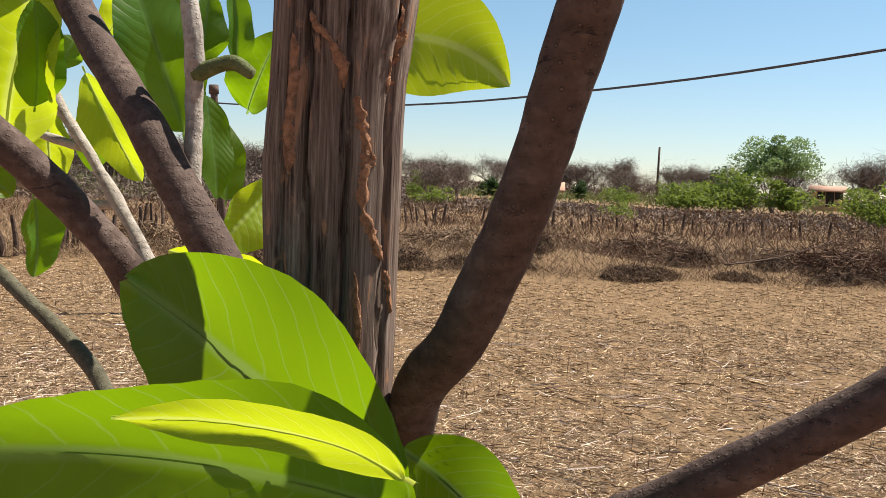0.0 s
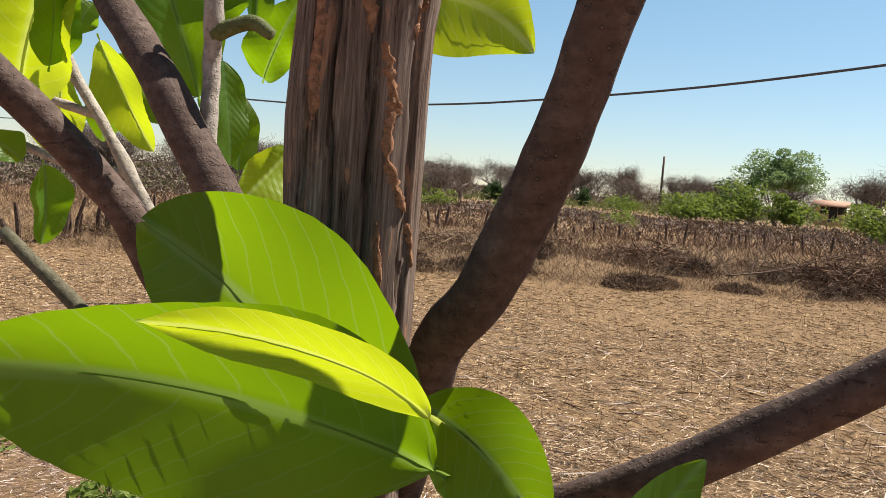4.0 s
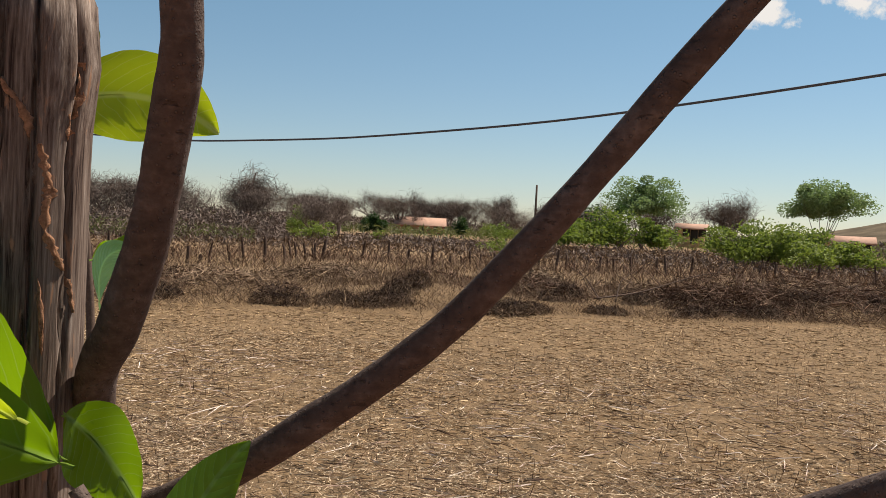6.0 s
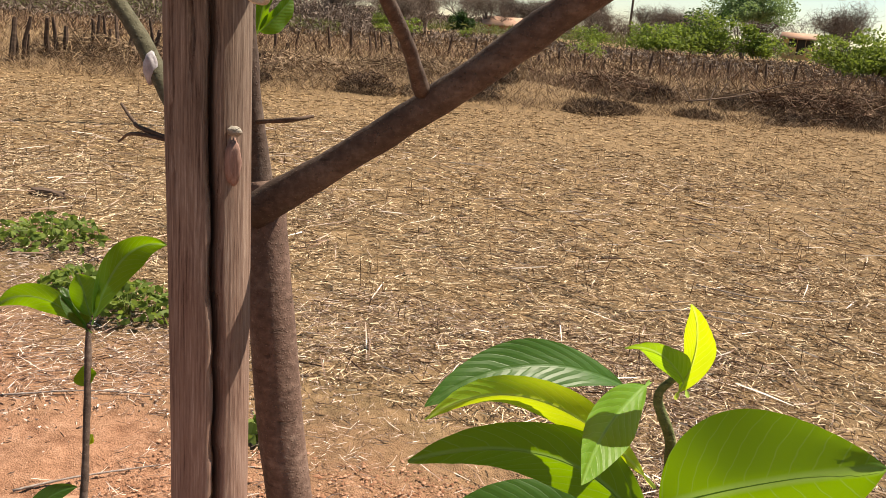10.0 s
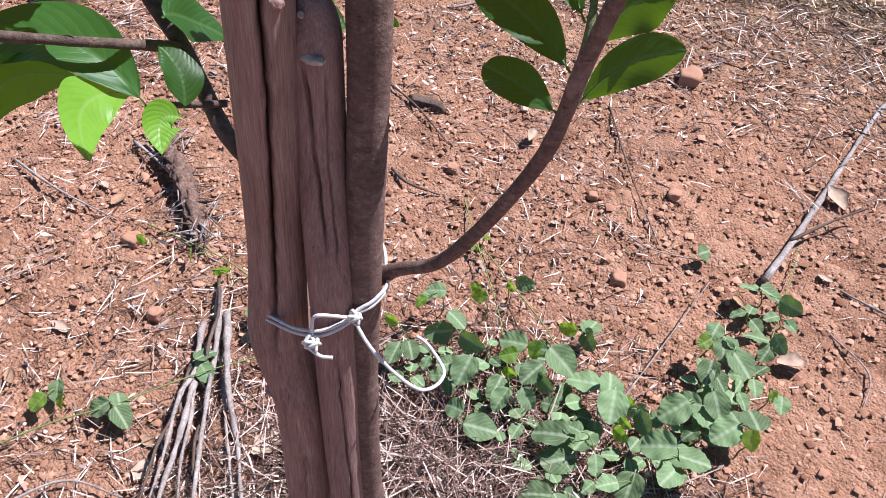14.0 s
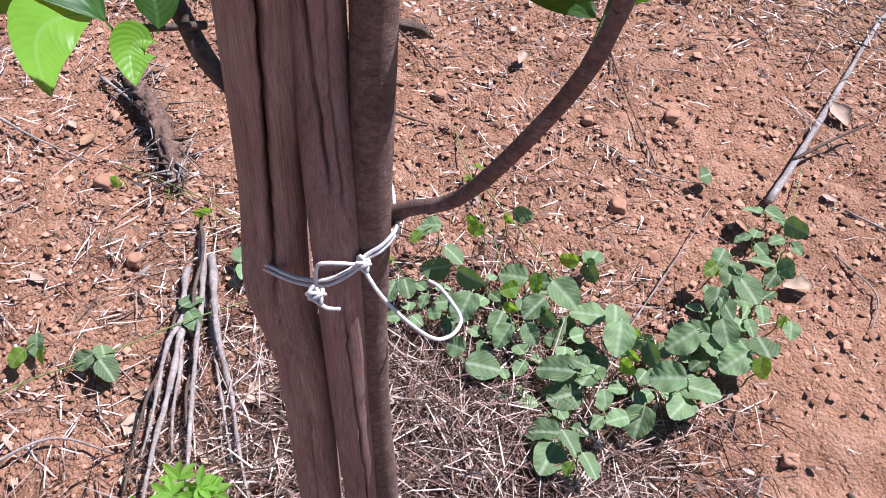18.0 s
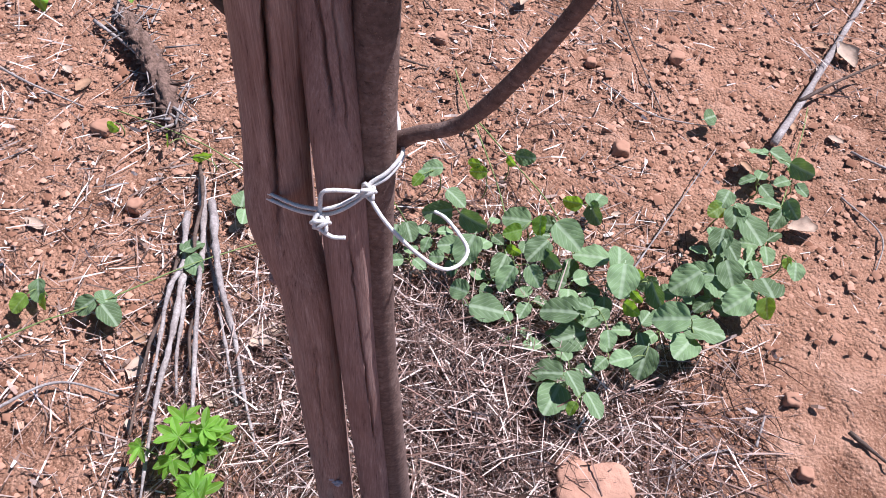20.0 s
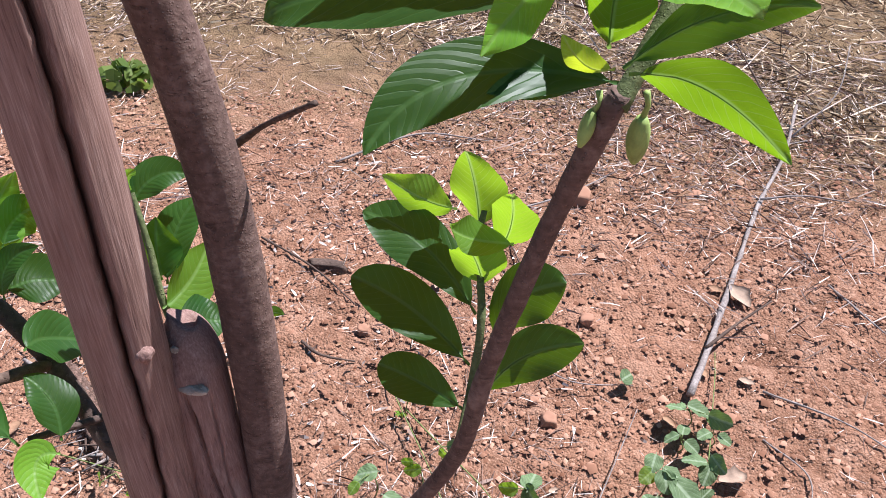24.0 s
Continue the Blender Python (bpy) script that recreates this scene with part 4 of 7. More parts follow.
blade("pale", (0.2514, -0.0122, 1.2598), (0.2431, -0.0367, 1.2879), (0.2264, -0.0714, 1.2960), 0.0144, (-0.30, 0.59, 0.75))
blade("old", (0.2487, -0.0219, 1.2060), (0.2774, -0.0311, 1.2317), (0.3293, -0.0343, 1.2535), 0.0635, (0.26, 0.95, -0.20))
blade("dim", (0.2596, 0.0267, 1.1516), (0.3043, 0.0615, 1.1487), (0.3541, 0.1095, 1.1766), 0.0244, (0.04, -0.33, 0.94))
blade("dim", (0.2614, 0.0194, 1.1202), (0.2903, 0.0559, 1.1518), (0.3307, 0.0670, 1.1398), 0.0324, (0.12, -0.52, 0.85))
blade("dim", (0.2419, 0.0052, 1.1300), (0.2120, 0.0240, 1.1288), (0.1885, 0.0423, 1.1235), 0.0182, (-0.41, -0.45, 0.79))
blade("dim", (0.2270, 0.0153, 1.1066), (0.2016, 0.0535, 1.0996), (0.1801, 0.0949, 1.0978), 0.0308, (-0.18, 0.01, 0.98))
blade("old", (0.2560, 0.0436, 1.1222), (0.2501, 0.0597, 1.1251), (0.2421, 0.0836, 1.1405), 0.0202, (-0.68, -0.49, 0.55))
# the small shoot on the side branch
blade("dim", (0.1799, 0.0085, 0.8733), (0.1512, 0.0217, 0.8805), (0.1316, 0.0300, 0.8773), 0.0274, (-0.15, -0.49, 0.86), 1.3)
blade("dim", (0.1802, 0.0260, 0.8934), (0.1475, 0.0524, 0.9103), (0.1107, 0.0650, 0.9113), 0.0342, (-0.07, -0.52, 0.85), 1.3)
blade("dim", (0.1822, 0.0422, 0.9181), (0.1549, 0.0725, 0.9424), (0.1157, 0.0828, 0.9464), 0.0346, (0.05, -0.51, 0.86), 1.3)
blade("dim", (0.1951, 0.0171, 0.8792), (0.2107, 0.0194, 0.9143), (0.2425, 0.0106, 0.9276), 0.0282, (0.53, 0.73, -0.42), 1.3)
blade("dim", (0.1958, 0.0324, 0.9086), (0.2031, 0.0358, 0.9393), (0.2316, 0.0308, 0.9492), 0.0342, (0.46, 0.81, -0.37), 1.3)
blade("pale", (0.1675, 0.0786, 0.9561), (0.1512, 0.0793, 0.9567), (0.1273, 0.0866, 0.9694), 0.0258, (0.15, 0.98, -0.12))
blade("pale", (0.1834, 0.0694, 0.9535), (0.1819, 0.0730, 0.9753), (0.1743, 0.0740, 0.9968), 0.0329, (0.26, 0.97, -0.05))
blade("pale", (0.2014, 0.0331, 0.9701), (0.1730, 0.0208, 0.9791), (0.1728, 0.0199, 0.9897), 0.0205, (0.64, -0.37, 0.68))
blade("pale", (0.1879, 0.0478, 0.9290), (0.1857, 0.0432, 0.9498), (0.1790, 0.0339, 0.9667), 0.0324, (0.01, 0.94, 0.35))
blade("pale", (0.1971, 0.0518, 0.9541), (0.2037, 0.0296, 0.9850), (0.2012, 0.0066, 1.0191), 0.0252, (0.31, 0.79, 0.53))
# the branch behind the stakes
blade("dim", (-0.1023, 0.0045, 0.8056), (-0.1654, 0.0244, 0.8637), (-0.2210, -0.0333, 0.8178), 0.0551, (0.19, -0.29, 0.94))
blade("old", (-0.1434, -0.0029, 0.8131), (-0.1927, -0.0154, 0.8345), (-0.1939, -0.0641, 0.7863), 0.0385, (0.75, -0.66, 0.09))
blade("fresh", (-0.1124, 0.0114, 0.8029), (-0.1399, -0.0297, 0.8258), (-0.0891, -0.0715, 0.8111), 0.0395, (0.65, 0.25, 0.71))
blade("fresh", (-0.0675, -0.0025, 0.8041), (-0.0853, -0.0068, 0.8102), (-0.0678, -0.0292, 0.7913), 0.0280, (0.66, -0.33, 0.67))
blade("dim", (-0.0729, 0.0127, 0.8012), (-0.0767, 0.0294, 0.8203), (-0.0995, 0.0328, 0.8310), 0.0313, (0.70, -0.12, 0.71))
blade("dim", (-0.0931, 0.0383, 0.8528), (-0.0994, 0.0621, 0.8444), (-0.0727, 0.0811, 0.8143), 0.0367, (0.82, 0.12, 0.56))
blade("dim", (-0.1554, 0.0286, 0.9142), (-0.1955, 0.0252, 0.9266), (-0.2040, 0.0498, 0.9605), 0.0426, (0.53, -0.41, 0.74))
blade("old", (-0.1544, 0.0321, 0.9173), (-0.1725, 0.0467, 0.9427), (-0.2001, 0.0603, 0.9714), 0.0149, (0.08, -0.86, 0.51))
blade("dim", (-0.1550, 0.0334, 0.9191), (-0.1634, 0.0482, 0.9418), (-0.1347, 0.0638, 0.9480), 0.0289, (0.35, -0.76, 0.55))
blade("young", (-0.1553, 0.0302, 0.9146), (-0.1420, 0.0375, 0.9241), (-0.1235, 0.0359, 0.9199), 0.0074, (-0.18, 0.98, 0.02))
blade("dim", (-0.1599, 0.0242, 0.9095), (-0.1871, 0.0119, 0.9153), (-0.1856, -0.0248, 0.8760), 0.0272, (0.33, -0.65, 0.69))
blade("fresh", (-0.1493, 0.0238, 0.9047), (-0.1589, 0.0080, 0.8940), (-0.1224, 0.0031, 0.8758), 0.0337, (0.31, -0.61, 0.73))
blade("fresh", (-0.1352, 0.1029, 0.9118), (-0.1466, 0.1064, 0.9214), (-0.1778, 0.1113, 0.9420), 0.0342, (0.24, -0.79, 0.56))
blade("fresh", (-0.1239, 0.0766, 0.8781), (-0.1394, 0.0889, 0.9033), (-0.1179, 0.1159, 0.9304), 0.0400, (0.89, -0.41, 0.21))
blade("dim", (-0.1400, 0.0886, 0.8969), (-0.1569, 0.0977, 0.9069), (-0.1819, 0.1062, 0.9198), 0.0404, (0.43, -0.13, 0.89))
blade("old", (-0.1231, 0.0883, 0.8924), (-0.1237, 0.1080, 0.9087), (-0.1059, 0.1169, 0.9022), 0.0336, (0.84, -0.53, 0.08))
blade("dim", (-0.1207, 0.0679, 0.8659), (-0.1249, 0.0790, 0.8885), (-0.0986, 0.0879, 0.8938), 0.0199, (-0.05, -0.79, 0.61))
blade("dim", (-0.1198, 0.0728, 0.8666), (-0.1100, 0.0863, 0.8704), (-0.0867, 0.0932, 0.8592), 0.0371, (0.38, -0.30, 0.87))
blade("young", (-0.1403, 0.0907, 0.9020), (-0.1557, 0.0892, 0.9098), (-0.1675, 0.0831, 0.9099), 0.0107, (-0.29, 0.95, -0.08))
blade("dim", (-0.2466, 0.1072, 0.9544), (-0.2610, 0.1078, 0.9625), (-0.2742, 0.1150, 0.9786), 0.0244, (0.62, -0.16, 0.76))
blade("dim", (-0.2460, 0.1124, 0.9619), (-0.2517, 0.1286, 0.9932), (-0.2184, 0.1408, 1.0009), 0.0202, (0.14, -0.84, 0.52))
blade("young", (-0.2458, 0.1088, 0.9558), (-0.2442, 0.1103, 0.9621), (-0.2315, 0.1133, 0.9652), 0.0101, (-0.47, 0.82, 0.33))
blade("dim", (-0.2069, -0.0503, 0.8770), (-0.2116, -0.0359, 0.8968), (-0.1994, -0.0231, 0.9066), 0.0156, (0.20, -0.75, 0.64))
blade("dim", (-0.2079, -0.0498, 0.8784), (-0.2194, -0.0367, 0.8982), (-0.2376, -0.0307, 0.9118), 0.0240, (0.76, 0.03, 0.65))
blade("dim", (-0.2073, -0.0481, 0.8802), (-0.2077, -0.0353, 0.8931), (-0.2228, -0.0274, 0.9064), 0.0180, (0.86, -0.00, 0.51))
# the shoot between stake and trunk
blade("dim", (-0.0312, 0.0964, 0.9284), (-0.0230, 0.1126, 0.9458), (0.0000, 0.1157, 0.9392), 0.0253, (0.07, -0.58, 0.81))
blade("dim", (-0.0115, 0.0785, 0.8843), (-0.0138, 0.0996, 0.9094), (0.0018, 0.1168, 0.9209), 0.0293, (-0.06, -0.68, 0.73))
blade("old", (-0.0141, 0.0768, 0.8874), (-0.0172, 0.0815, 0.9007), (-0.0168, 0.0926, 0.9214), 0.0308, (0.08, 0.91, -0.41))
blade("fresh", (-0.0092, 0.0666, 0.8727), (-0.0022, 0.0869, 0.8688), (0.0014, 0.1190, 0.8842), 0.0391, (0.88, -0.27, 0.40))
blade("dim", (-0.0016, 0.0633, 0.8654), (0.0079, 0.0719, 0.8579), (0.0209, 0.0805, 0.8483), 0.0343, (0.65, -0.11, 0.75))
blade("dim", (0.0294, 0.0394, 0.7983), (0.0236, 0.0360, 0.7836), (0.0286, 0.0354, 0.7672), 0.0227, (0.81, -0.59, 0.06))
blade("old", (0.0482, 0.0780, 0.8610), (0.0524, 0.0833, 0.8601), (0.0581, 0.0861, 0.8546), 0.0086, (-0.64, 0.76, -0.03))
blade("young", (-0.0345, 0.0970, 0.9333), (-0.0378, 0.1036, 0.9429), (-0.0308, 0.1083, 0.9441), 0.0112, (0.82, -0.51, 0.25))
# the thin upright twig
blade("old", (-0.2426, 0.1869, 1.1243), (-0.2983, 0.1873, 1.1611), (-0.3269, 0.1720, 1.1341), 0.0263, (-0.16, 0.98, 0.12))
blade("old", (-0.2387, 0.1906, 1.1336), (-0.2398, 0.2237, 1.2017), (-0.2009, 0.2409, 1.1942), 0.0345, (0.86, -0.50, -0.12))
blade("old", (-0.2420, 0.1900, 1.1345), (-0.2522, 0.1937, 1.1576), (-0.2584, 0.1944, 1.1695), 0.0310, (-0.17, 0.97, -0.20))
blade("dim", (-0.2444, 0.1866, 1.1241), (-0.2574, 0.1897, 1.1384), (-0.2745, 0.1924, 1.1551), 0.0219, (0.66, -0.27, 0.70))
blade("old", (-0.2342, 0.1762, 1.0770), (-0.2388, 0.1784, 1.0813), (-0.2428, 0.1834, 1.0925), 0.0213, (0.08, -0.88, 0.46))
blade("young", (-0.2237, 0.1615, 1.0294), (-0.2233, 0.1634, 1.0325), (-0.2227, 0.1661, 1.0377), 0.0088, (0.10, -0.88, 0.47))
# single leaves beyond the stake
blade("bright", (-0.009, 0.015, 1.628), (0.008, 0.06, 1.655), (0.027, 0.103, 1.63), 0.044, (0.95, -0.3, -0.42))
blade("dim", (-0.0662, 0.1426, 1.5333), (-0.1097, 0.1938, 1.5663), (-0.1086, 0.2537, 1.5599), 0.0173, (0.73, 0.12, 0.68))


def fruit(pos, tilt, size, label=""):
    """A small green fruit bud, long and ribbed, on a thin stalk."""
    bm = bmesh.new()
    m = pose(*pos, *tilt)
    rings = []
    for i in range(13):
        t = i / 12
        r = size * 0.2 * math.sin(math.pi * min(0.97, 0.08 + 0.9 * t)) ** 0.6
        rings.append([bm.verts.new(m @ Vector((math.cos(k * math.pi / 6) * r * (1 + 0.12 * math.cos(k * math.pi / 2)), math.sin(k * math.pi / 6) * r, -size * (0.2 + t)))) for k in range(12)])
    for a, b in zip(rings, rings[1:]):
        for k in range(12):
            bm.faces.new((a[k], a[(k + 1) % 12], b[(k + 1) % 12], b[k]))
    bm.faces.new(rings[0][::-1]), bm.faces.new(rings[-1])
    tube_bm([m @ Vector((0, 0, -size * 0.25)), m @ Vector((0.002, 0, 0)), m @ Vector((0, 0, size * 0.3))], [0.0012, 0.001, 0.0014], 6, bm=bm)
    return part("fruit_bud", bm, FRUIT, tree, label)


FRUIT = plain("pale_green_fruit", (0.28, 0.36, 0.1), 0.6, 120, 0.25, 0.4, 0.001)
fruit((0.097, -0.06, 1.46), (8, 5, 20), 0.022, "small pale green fruit bud")
fruit((0.246, -0.024, 1.082), (6, -6, 40), 0.022, "small pale green fruit bud")
fruit((0.228, -0.03, 1.086), (-20, 14, 0), 0.014, "small pale green fruit bud")


# ---- cords ----
def cord(name, runs, radius, label, knots=(), stuff=ROPE):
    e = thing(name, runs[0][0], label, "cord")
    for i, pts in enumerate(runs):
        part("loop" if i == 0 else "strand", tube_bm(curve(pts, 10), [radius, radius], 10, 0.15, 300), stuff, e)
    for p, r in knots:
        for k in range(3):
            a = k * 2.1
            ring = [Vector(p) + r * Vector((math.cos(j * math.pi / 5 + a) * 0.9, math.sin(j * math.pi / 5) * 0.7, math.cos(j * math.pi / 5 + a * 2) * 0.8)) for j in range(11)]
            part("knot", tube_bm(ring, [radius, radius], 8), stuff, e)
    return e


BACK = [(0.075, 0.022, 0.672), (0.06, 0.045, 0.682), (0.02, 0.045, 0.682), (-0.016, 0.02, 0.668), (-0.0255, -0.003, 0.654)]
cord("white_cord", [
    [(-0.0245, -0.014, 0.6455), (-0.0135, -0.027, 0.6455), (0.004, -0.0305, 0.6425), (0.0235, -0.0345, 0.645), (0.0435, -0.0335, 0.65), (0.0585, -0.0225, 0.6565), (0.0655, -0.0135, 0.6635), (0.0745, -0.006, 0.668), (0.0805, 0.008, 0.674), *BACK],
    [(-0.0245, -0.013, 0.6505), (-0.0135, -0.026, 0.6505), (0.004, -0.0298, 0.648), (0.0235, -0.0335, 0.6495), (0.0435, -0.0322, 0.6545), (0.0585, -0.0212, 0.6605), (0.0655, -0.0125, 0.667), (0.0745, -0.005, 0.6725), (0.0805, 0.008, 0.6785), *[(x, y, z + 0.004) for x, y, z in BACK]],
    [(0.0374, -0.0395, 0.6475), (0.0365, -0.036, 0.6584), (0.0375, -0.0335, 0.6687), (0.0425, -0.032, 0.672), (0.0515, -0.0285, 0.671), (0.0584, -0.0235, 0.6669), (0.065, -0.0196, 0.6639)],
    [(0.0669, -0.0216, 0.6614), (0.0762, -0.0278, 0.6535), (0.0881, -0.0313, 0.6419), (0.1031, -0.0309, 0.625), (0.1166, -0.0279, 0.6107), (0.1252, -0.0212, 0.6011), (0.1327, -0.0094, 0.5966), (0.1338, 0.0041, 0.595), (0.1245, 0.0163, 0.5947), (0.1114, 0.025, 0.5989), (0.1013, 0.0294, 0.5984)],
    [(0.0361, -0.0392, 0.6548), (0.0346, -0.0448, 0.6494), (0.0415, -0.0459, 0.6443), (0.0484, -0.0462, 0.6413), (0.0567, -0.0442, 0.6412)],
], 0.0015, "pale white cord looped and knotted round the stakes and trunk", (((0.0648, -0.019, 0.6639), 0.0048), ((0.0385, -0.042, 0.6482), 0.0058)))
cord("pale_twine", [[(-0.15, 0.06, 1.475), (-0.09, 0.02, 1.44), (-0.045, -0.012, 1.437), (-0.022, -0.026, 1.438), (0.008, -0.0265, 1.4395), (0.022, -0.0165, 1.442), (0.0265, 0.0, 1.443), (0.018, 0.018, 1.443)],
    [(-0.07, 0.0, 1.5), (0.0, -0.045, 1.488), (0.02, -0.048, 1.46), (0.045, -0.048, 1.425), (0.057, -0.044, 1.411), (0.05, -0.042, 1.409), (0.03, -0.04, 1.418), (-0.002, -0.032, 1.43), (-0.045, -0.01, 1.437), (-0.08, 0.01, 1.445)]], 0.0014, "weathered pale twine slung round the stake", (((-0.05, -0.012, 1.438), 0.0045),), TWINE)


# ---- bean vines and weeds ----
def ovate_mesh(name, material, seed):
    return leaf_mesh(name, material, 0.12 + 0.08 * (seed % 3), 0.16, 0.1, seed, 1.0, 26, 8, 0.02, 5)


BEANS = [ovate_mesh("leaflet", BEAN, k) for k in range(6)]
BEANS_BACKLIT = [ovate_mesh("leaflet", BEAN_BACKLIT, k) for k in range(3)]
LIMES = [leaf_mesh("leaflet", LIME, 0.25, 0.1, 0.12, k + 3, 0.1, 8, 6, 0.0) for k in range(2)]


def leaflet(parent, base, direction, up, length, width, mesh):
    d = Vector(direction).normalized()
    tip = Vector(base) + d * length
    ob = hang_leaf((*base, *tip, width, *up), mesh, parent)
    ob.name = "leaflet"
    return ob


def bean(x, y, leaves, group):
    """A bean plant from one foot: leaflets at (x, y, z, length, turn, sunlit from behind), each on its stalk."""
    z0 = float(ground_z(x, y))
    e = thing("bean_plant", (x, y, z0), "low bean plant with soft grey-green round leaflets on red soil", "plant", group)
    top = Vector((x, y, sum(q[2] for q in leaves) / len(leaves) - 0.008))
    part("stem", tube_bm(curve([(x, y, z0 - 0.005), (x + 0.006, y - 0.004, (z0 + top.z) / 2), top], 4), [0.0014, 0.001], 6), STEM, e)
    for k, (lx, ly, lz, size, turn, back) in enumerate(leaves):
        a = radians(turn)
        d = Vector((math.cos(a), math.sin(a), rnd.uniform(-0.45, 0.2)))
        up = Vector((rnd.uniform(-0.7, -0.3), rnd.uniform(-1.0, -0.7), 0.32)) if back else Vector((rnd.uniform(-0.5, 0.5), rnd.uniform(-0.5, 0.35), 1))
        size *= 0.95
        b = Vector((lx, ly, lz)) - d * size * 0.5
        part("stalk", tube_bm([top, top.lerp(b, 0.5) + Vector((0, 0, 0.004)), b], [0.001, 0.0008], 5), STEM, e)
        leaflet(e, b, d, up, size, size * rnd.uniform(0.78, 0.92), (BEANS_BACKLIT[k % 3] if back and size < 0.036 else BEANS[(k + int(size * 1000)) % 6]))
    return e


STEM = plain("green_stem", (0.16, 0.2, 0.06), 0.7, 200, 0.2, 0.2, 0.001)
bean(-0.002, 0.534, ((-0.021, 0.515, 0.070, 0.031, -114, 0), (-0.011, 0.527, 0.075, 0.037, -167, 0), (-0.027, 0.492, 0.077, 0.026, -122, 1),), "bean vine round the stakes")
bean(0.073, 0.552, ((0.052, 0.551, 0.083, 0.023, -180, 1), (0.062, 0.545, 0.071, 0.031, -163, 1),), "bean vine round the stakes")
bean(0.100, 0.602, ((0.130, 0.604, 0.067, 0.038, -5, 1), (0.109, 0.586, 0.068, 0.021, -39, 1),), "bean vine round the stakes")
bean(0.032, 0.477, ((0.043, 0.476, 0.076, 0.042, -20, 0), (0.016, 0.460, 0.051, 0.052, -156, 1), (0.078, 0.439, 0.077, 0.051, -20, 1),), "bean vine round the stakes")
bean(-0.023, 0.419, ((-0.039, 0.393, 0.053, 0.043, -98, 0), (-0.015, 0.406, 0.054, 0.037, -57, 0), (-0.059, 0.432, 0.084, 0.029, 168, 1),), "bean vine round the stakes")
bean(0.173, 0.485, ((0.141, 0.482, 0.053, 0.052, -184, 0), (0.181, 0.454, 0.083, 0.035, -82, 1), (0.142, 0.439, 0.073, 0.035, -140, 1),), "bean vine round the stakes")
bean(0.252, 0.546, ((0.261, 0.563, 0.051, 0.043, 73, 0), (0.261, 0.535, 0.048, 0.045, -61, 1), (0.223, 0.540, 0.057, 0.035, -177, 1),), "bean vine round the stakes")
bean(0.201, 0.478, ((0.227, 0.453, 0.078, 0.060, -33, 0), (0.189, 0.475, 0.064, 0.036, -184, 0),), "bean vine round the stakes")
bean(0.094, 0.395, ((0.083, 0.375, 0.084, 0.055, -103, 0), (0.102, 0.426, 0.046, 0.037, 67, 0), (0.054, 0.384, 0.075, 0.038, -159, 0),), "bean vine round the stakes")
bean(0.132, 0.434, ((0.137, 0.387, 0.045, 0.050, -98, 0), (0.151, 0.424, 0.047, 0.027, -14, 1),), "bean vine round the stakes")
bean(0.192, 0.414, ((0.210, 0.398, 0.082, 0.040, -39, 1), (0.186, 0.408, 0.083, 0.049, -123, 1),), "bean vine round the stakes")
bean(0.314, 0.427, ((0.269, 0.448, 0.049, 0.061, 177, 0), (0.310, 0.435, 0.075, 0.052, 95, 0), (0.320, 0.395, 0.077, 0.060, -88, 0),), "bean vine round the stakes")
bean(0.165, 0.383, ((0.151, 0.351, 0.069, 0.047, -110, 1), (0.191, 0.360, 0.082, 0.039, -50, 0),), "bean vine round the stakes")
bean(0.092, 0.318, ((0.085, 0.322, 0.058, 0.039, 157, 0), (0.134, 0.304, 0.052, 0.057, 6, 0),), "bean vine round the stakes")
bean(0.361, 0.423, ((0.347, 0.432, 0.051, 0.023, 135, 1), (0.362, 0.424, 0.047, 0.040, 30, 1), (0.371, 0.377, 0.084, 0.048, -62, 1),), "bean vine round the stakes")
bean(0.278, 0.318, ((0.235, 0.324, 0.063, 0.068, 171, 0), (0.289, 0.332, 0.062, 0.057, 68, 0), (0.260, 0.294, 0.047, 0.060, -145, 0),), "bean vine round the stakes")
bean(0.295, 0.336, ((0.266, 0.339, 0.074, 0.038, 153, 0), (0.313, 0.285, 0.083, 0.028, -73, 0),), "bean vine round the stakes")
bean(0.335, 0.382, ((0.342, 0.367, 0.051, 0.032, -38, 1), (0.344, 0.370, 0.079, 0.024, -35, 1),), "bean vine round the stakes")
bean(0.431, 0.352, ((0.393, 0.344, 0.084, 0.059, -179, 0), (0.450, 0.353, 0.063, 0.066, -1, 0), (0.423, 0.315, 0.065, 0.055, -119, 0),), "bean vine round the stakes")
bean(0.369, 0.284, ((0.368, 0.274, 0.060, 0.053, -98, 0), (0.334, 0.256, 0.085, 0.036, -149, 0),), "bean vine round the stakes")
bean(0.270, 0.216, ((0.235, 0.225, 0.049, 0.056, 180, 0), (0.254, 0.185, 0.056, 0.055, -104, 0), (0.278, 0.205, 0.076, 0.042, -43, 0),), "bean vine round the stakes")
bean(0.290, 0.197, ((0.310, 0.183, 0.072, 0.042, -45, 0), (0.281, 0.168, 0.075, 0.022, -108, 1),), "bean vine round the stakes")
bean(0.454, 0.456, ((0.411, 0.422, 0.076, 0.058, -137, 1), (0.430, 0.446, 0.073, 0.049, -181, 0), (0.467, 0.442, 0.057, 0.052, -44, 0),), "bean vine round the stakes")
bean(0.473, 0.497, ((0.471, 0.488, 0.055, 0.045, -97, 0), (0.479, 0.457, 0.072, 0.051, -67, 0),), "bean vine round the stakes")
bean(0.536, 0.439, ((0.497, 0.421, 0.059, 0.056, -137, 0), (0.536, 0.454, 0.071, 0.053, 106, 0), (0.534, 0.410, 0.075, 0.037, -83, 1),), "bean vine round the stakes")
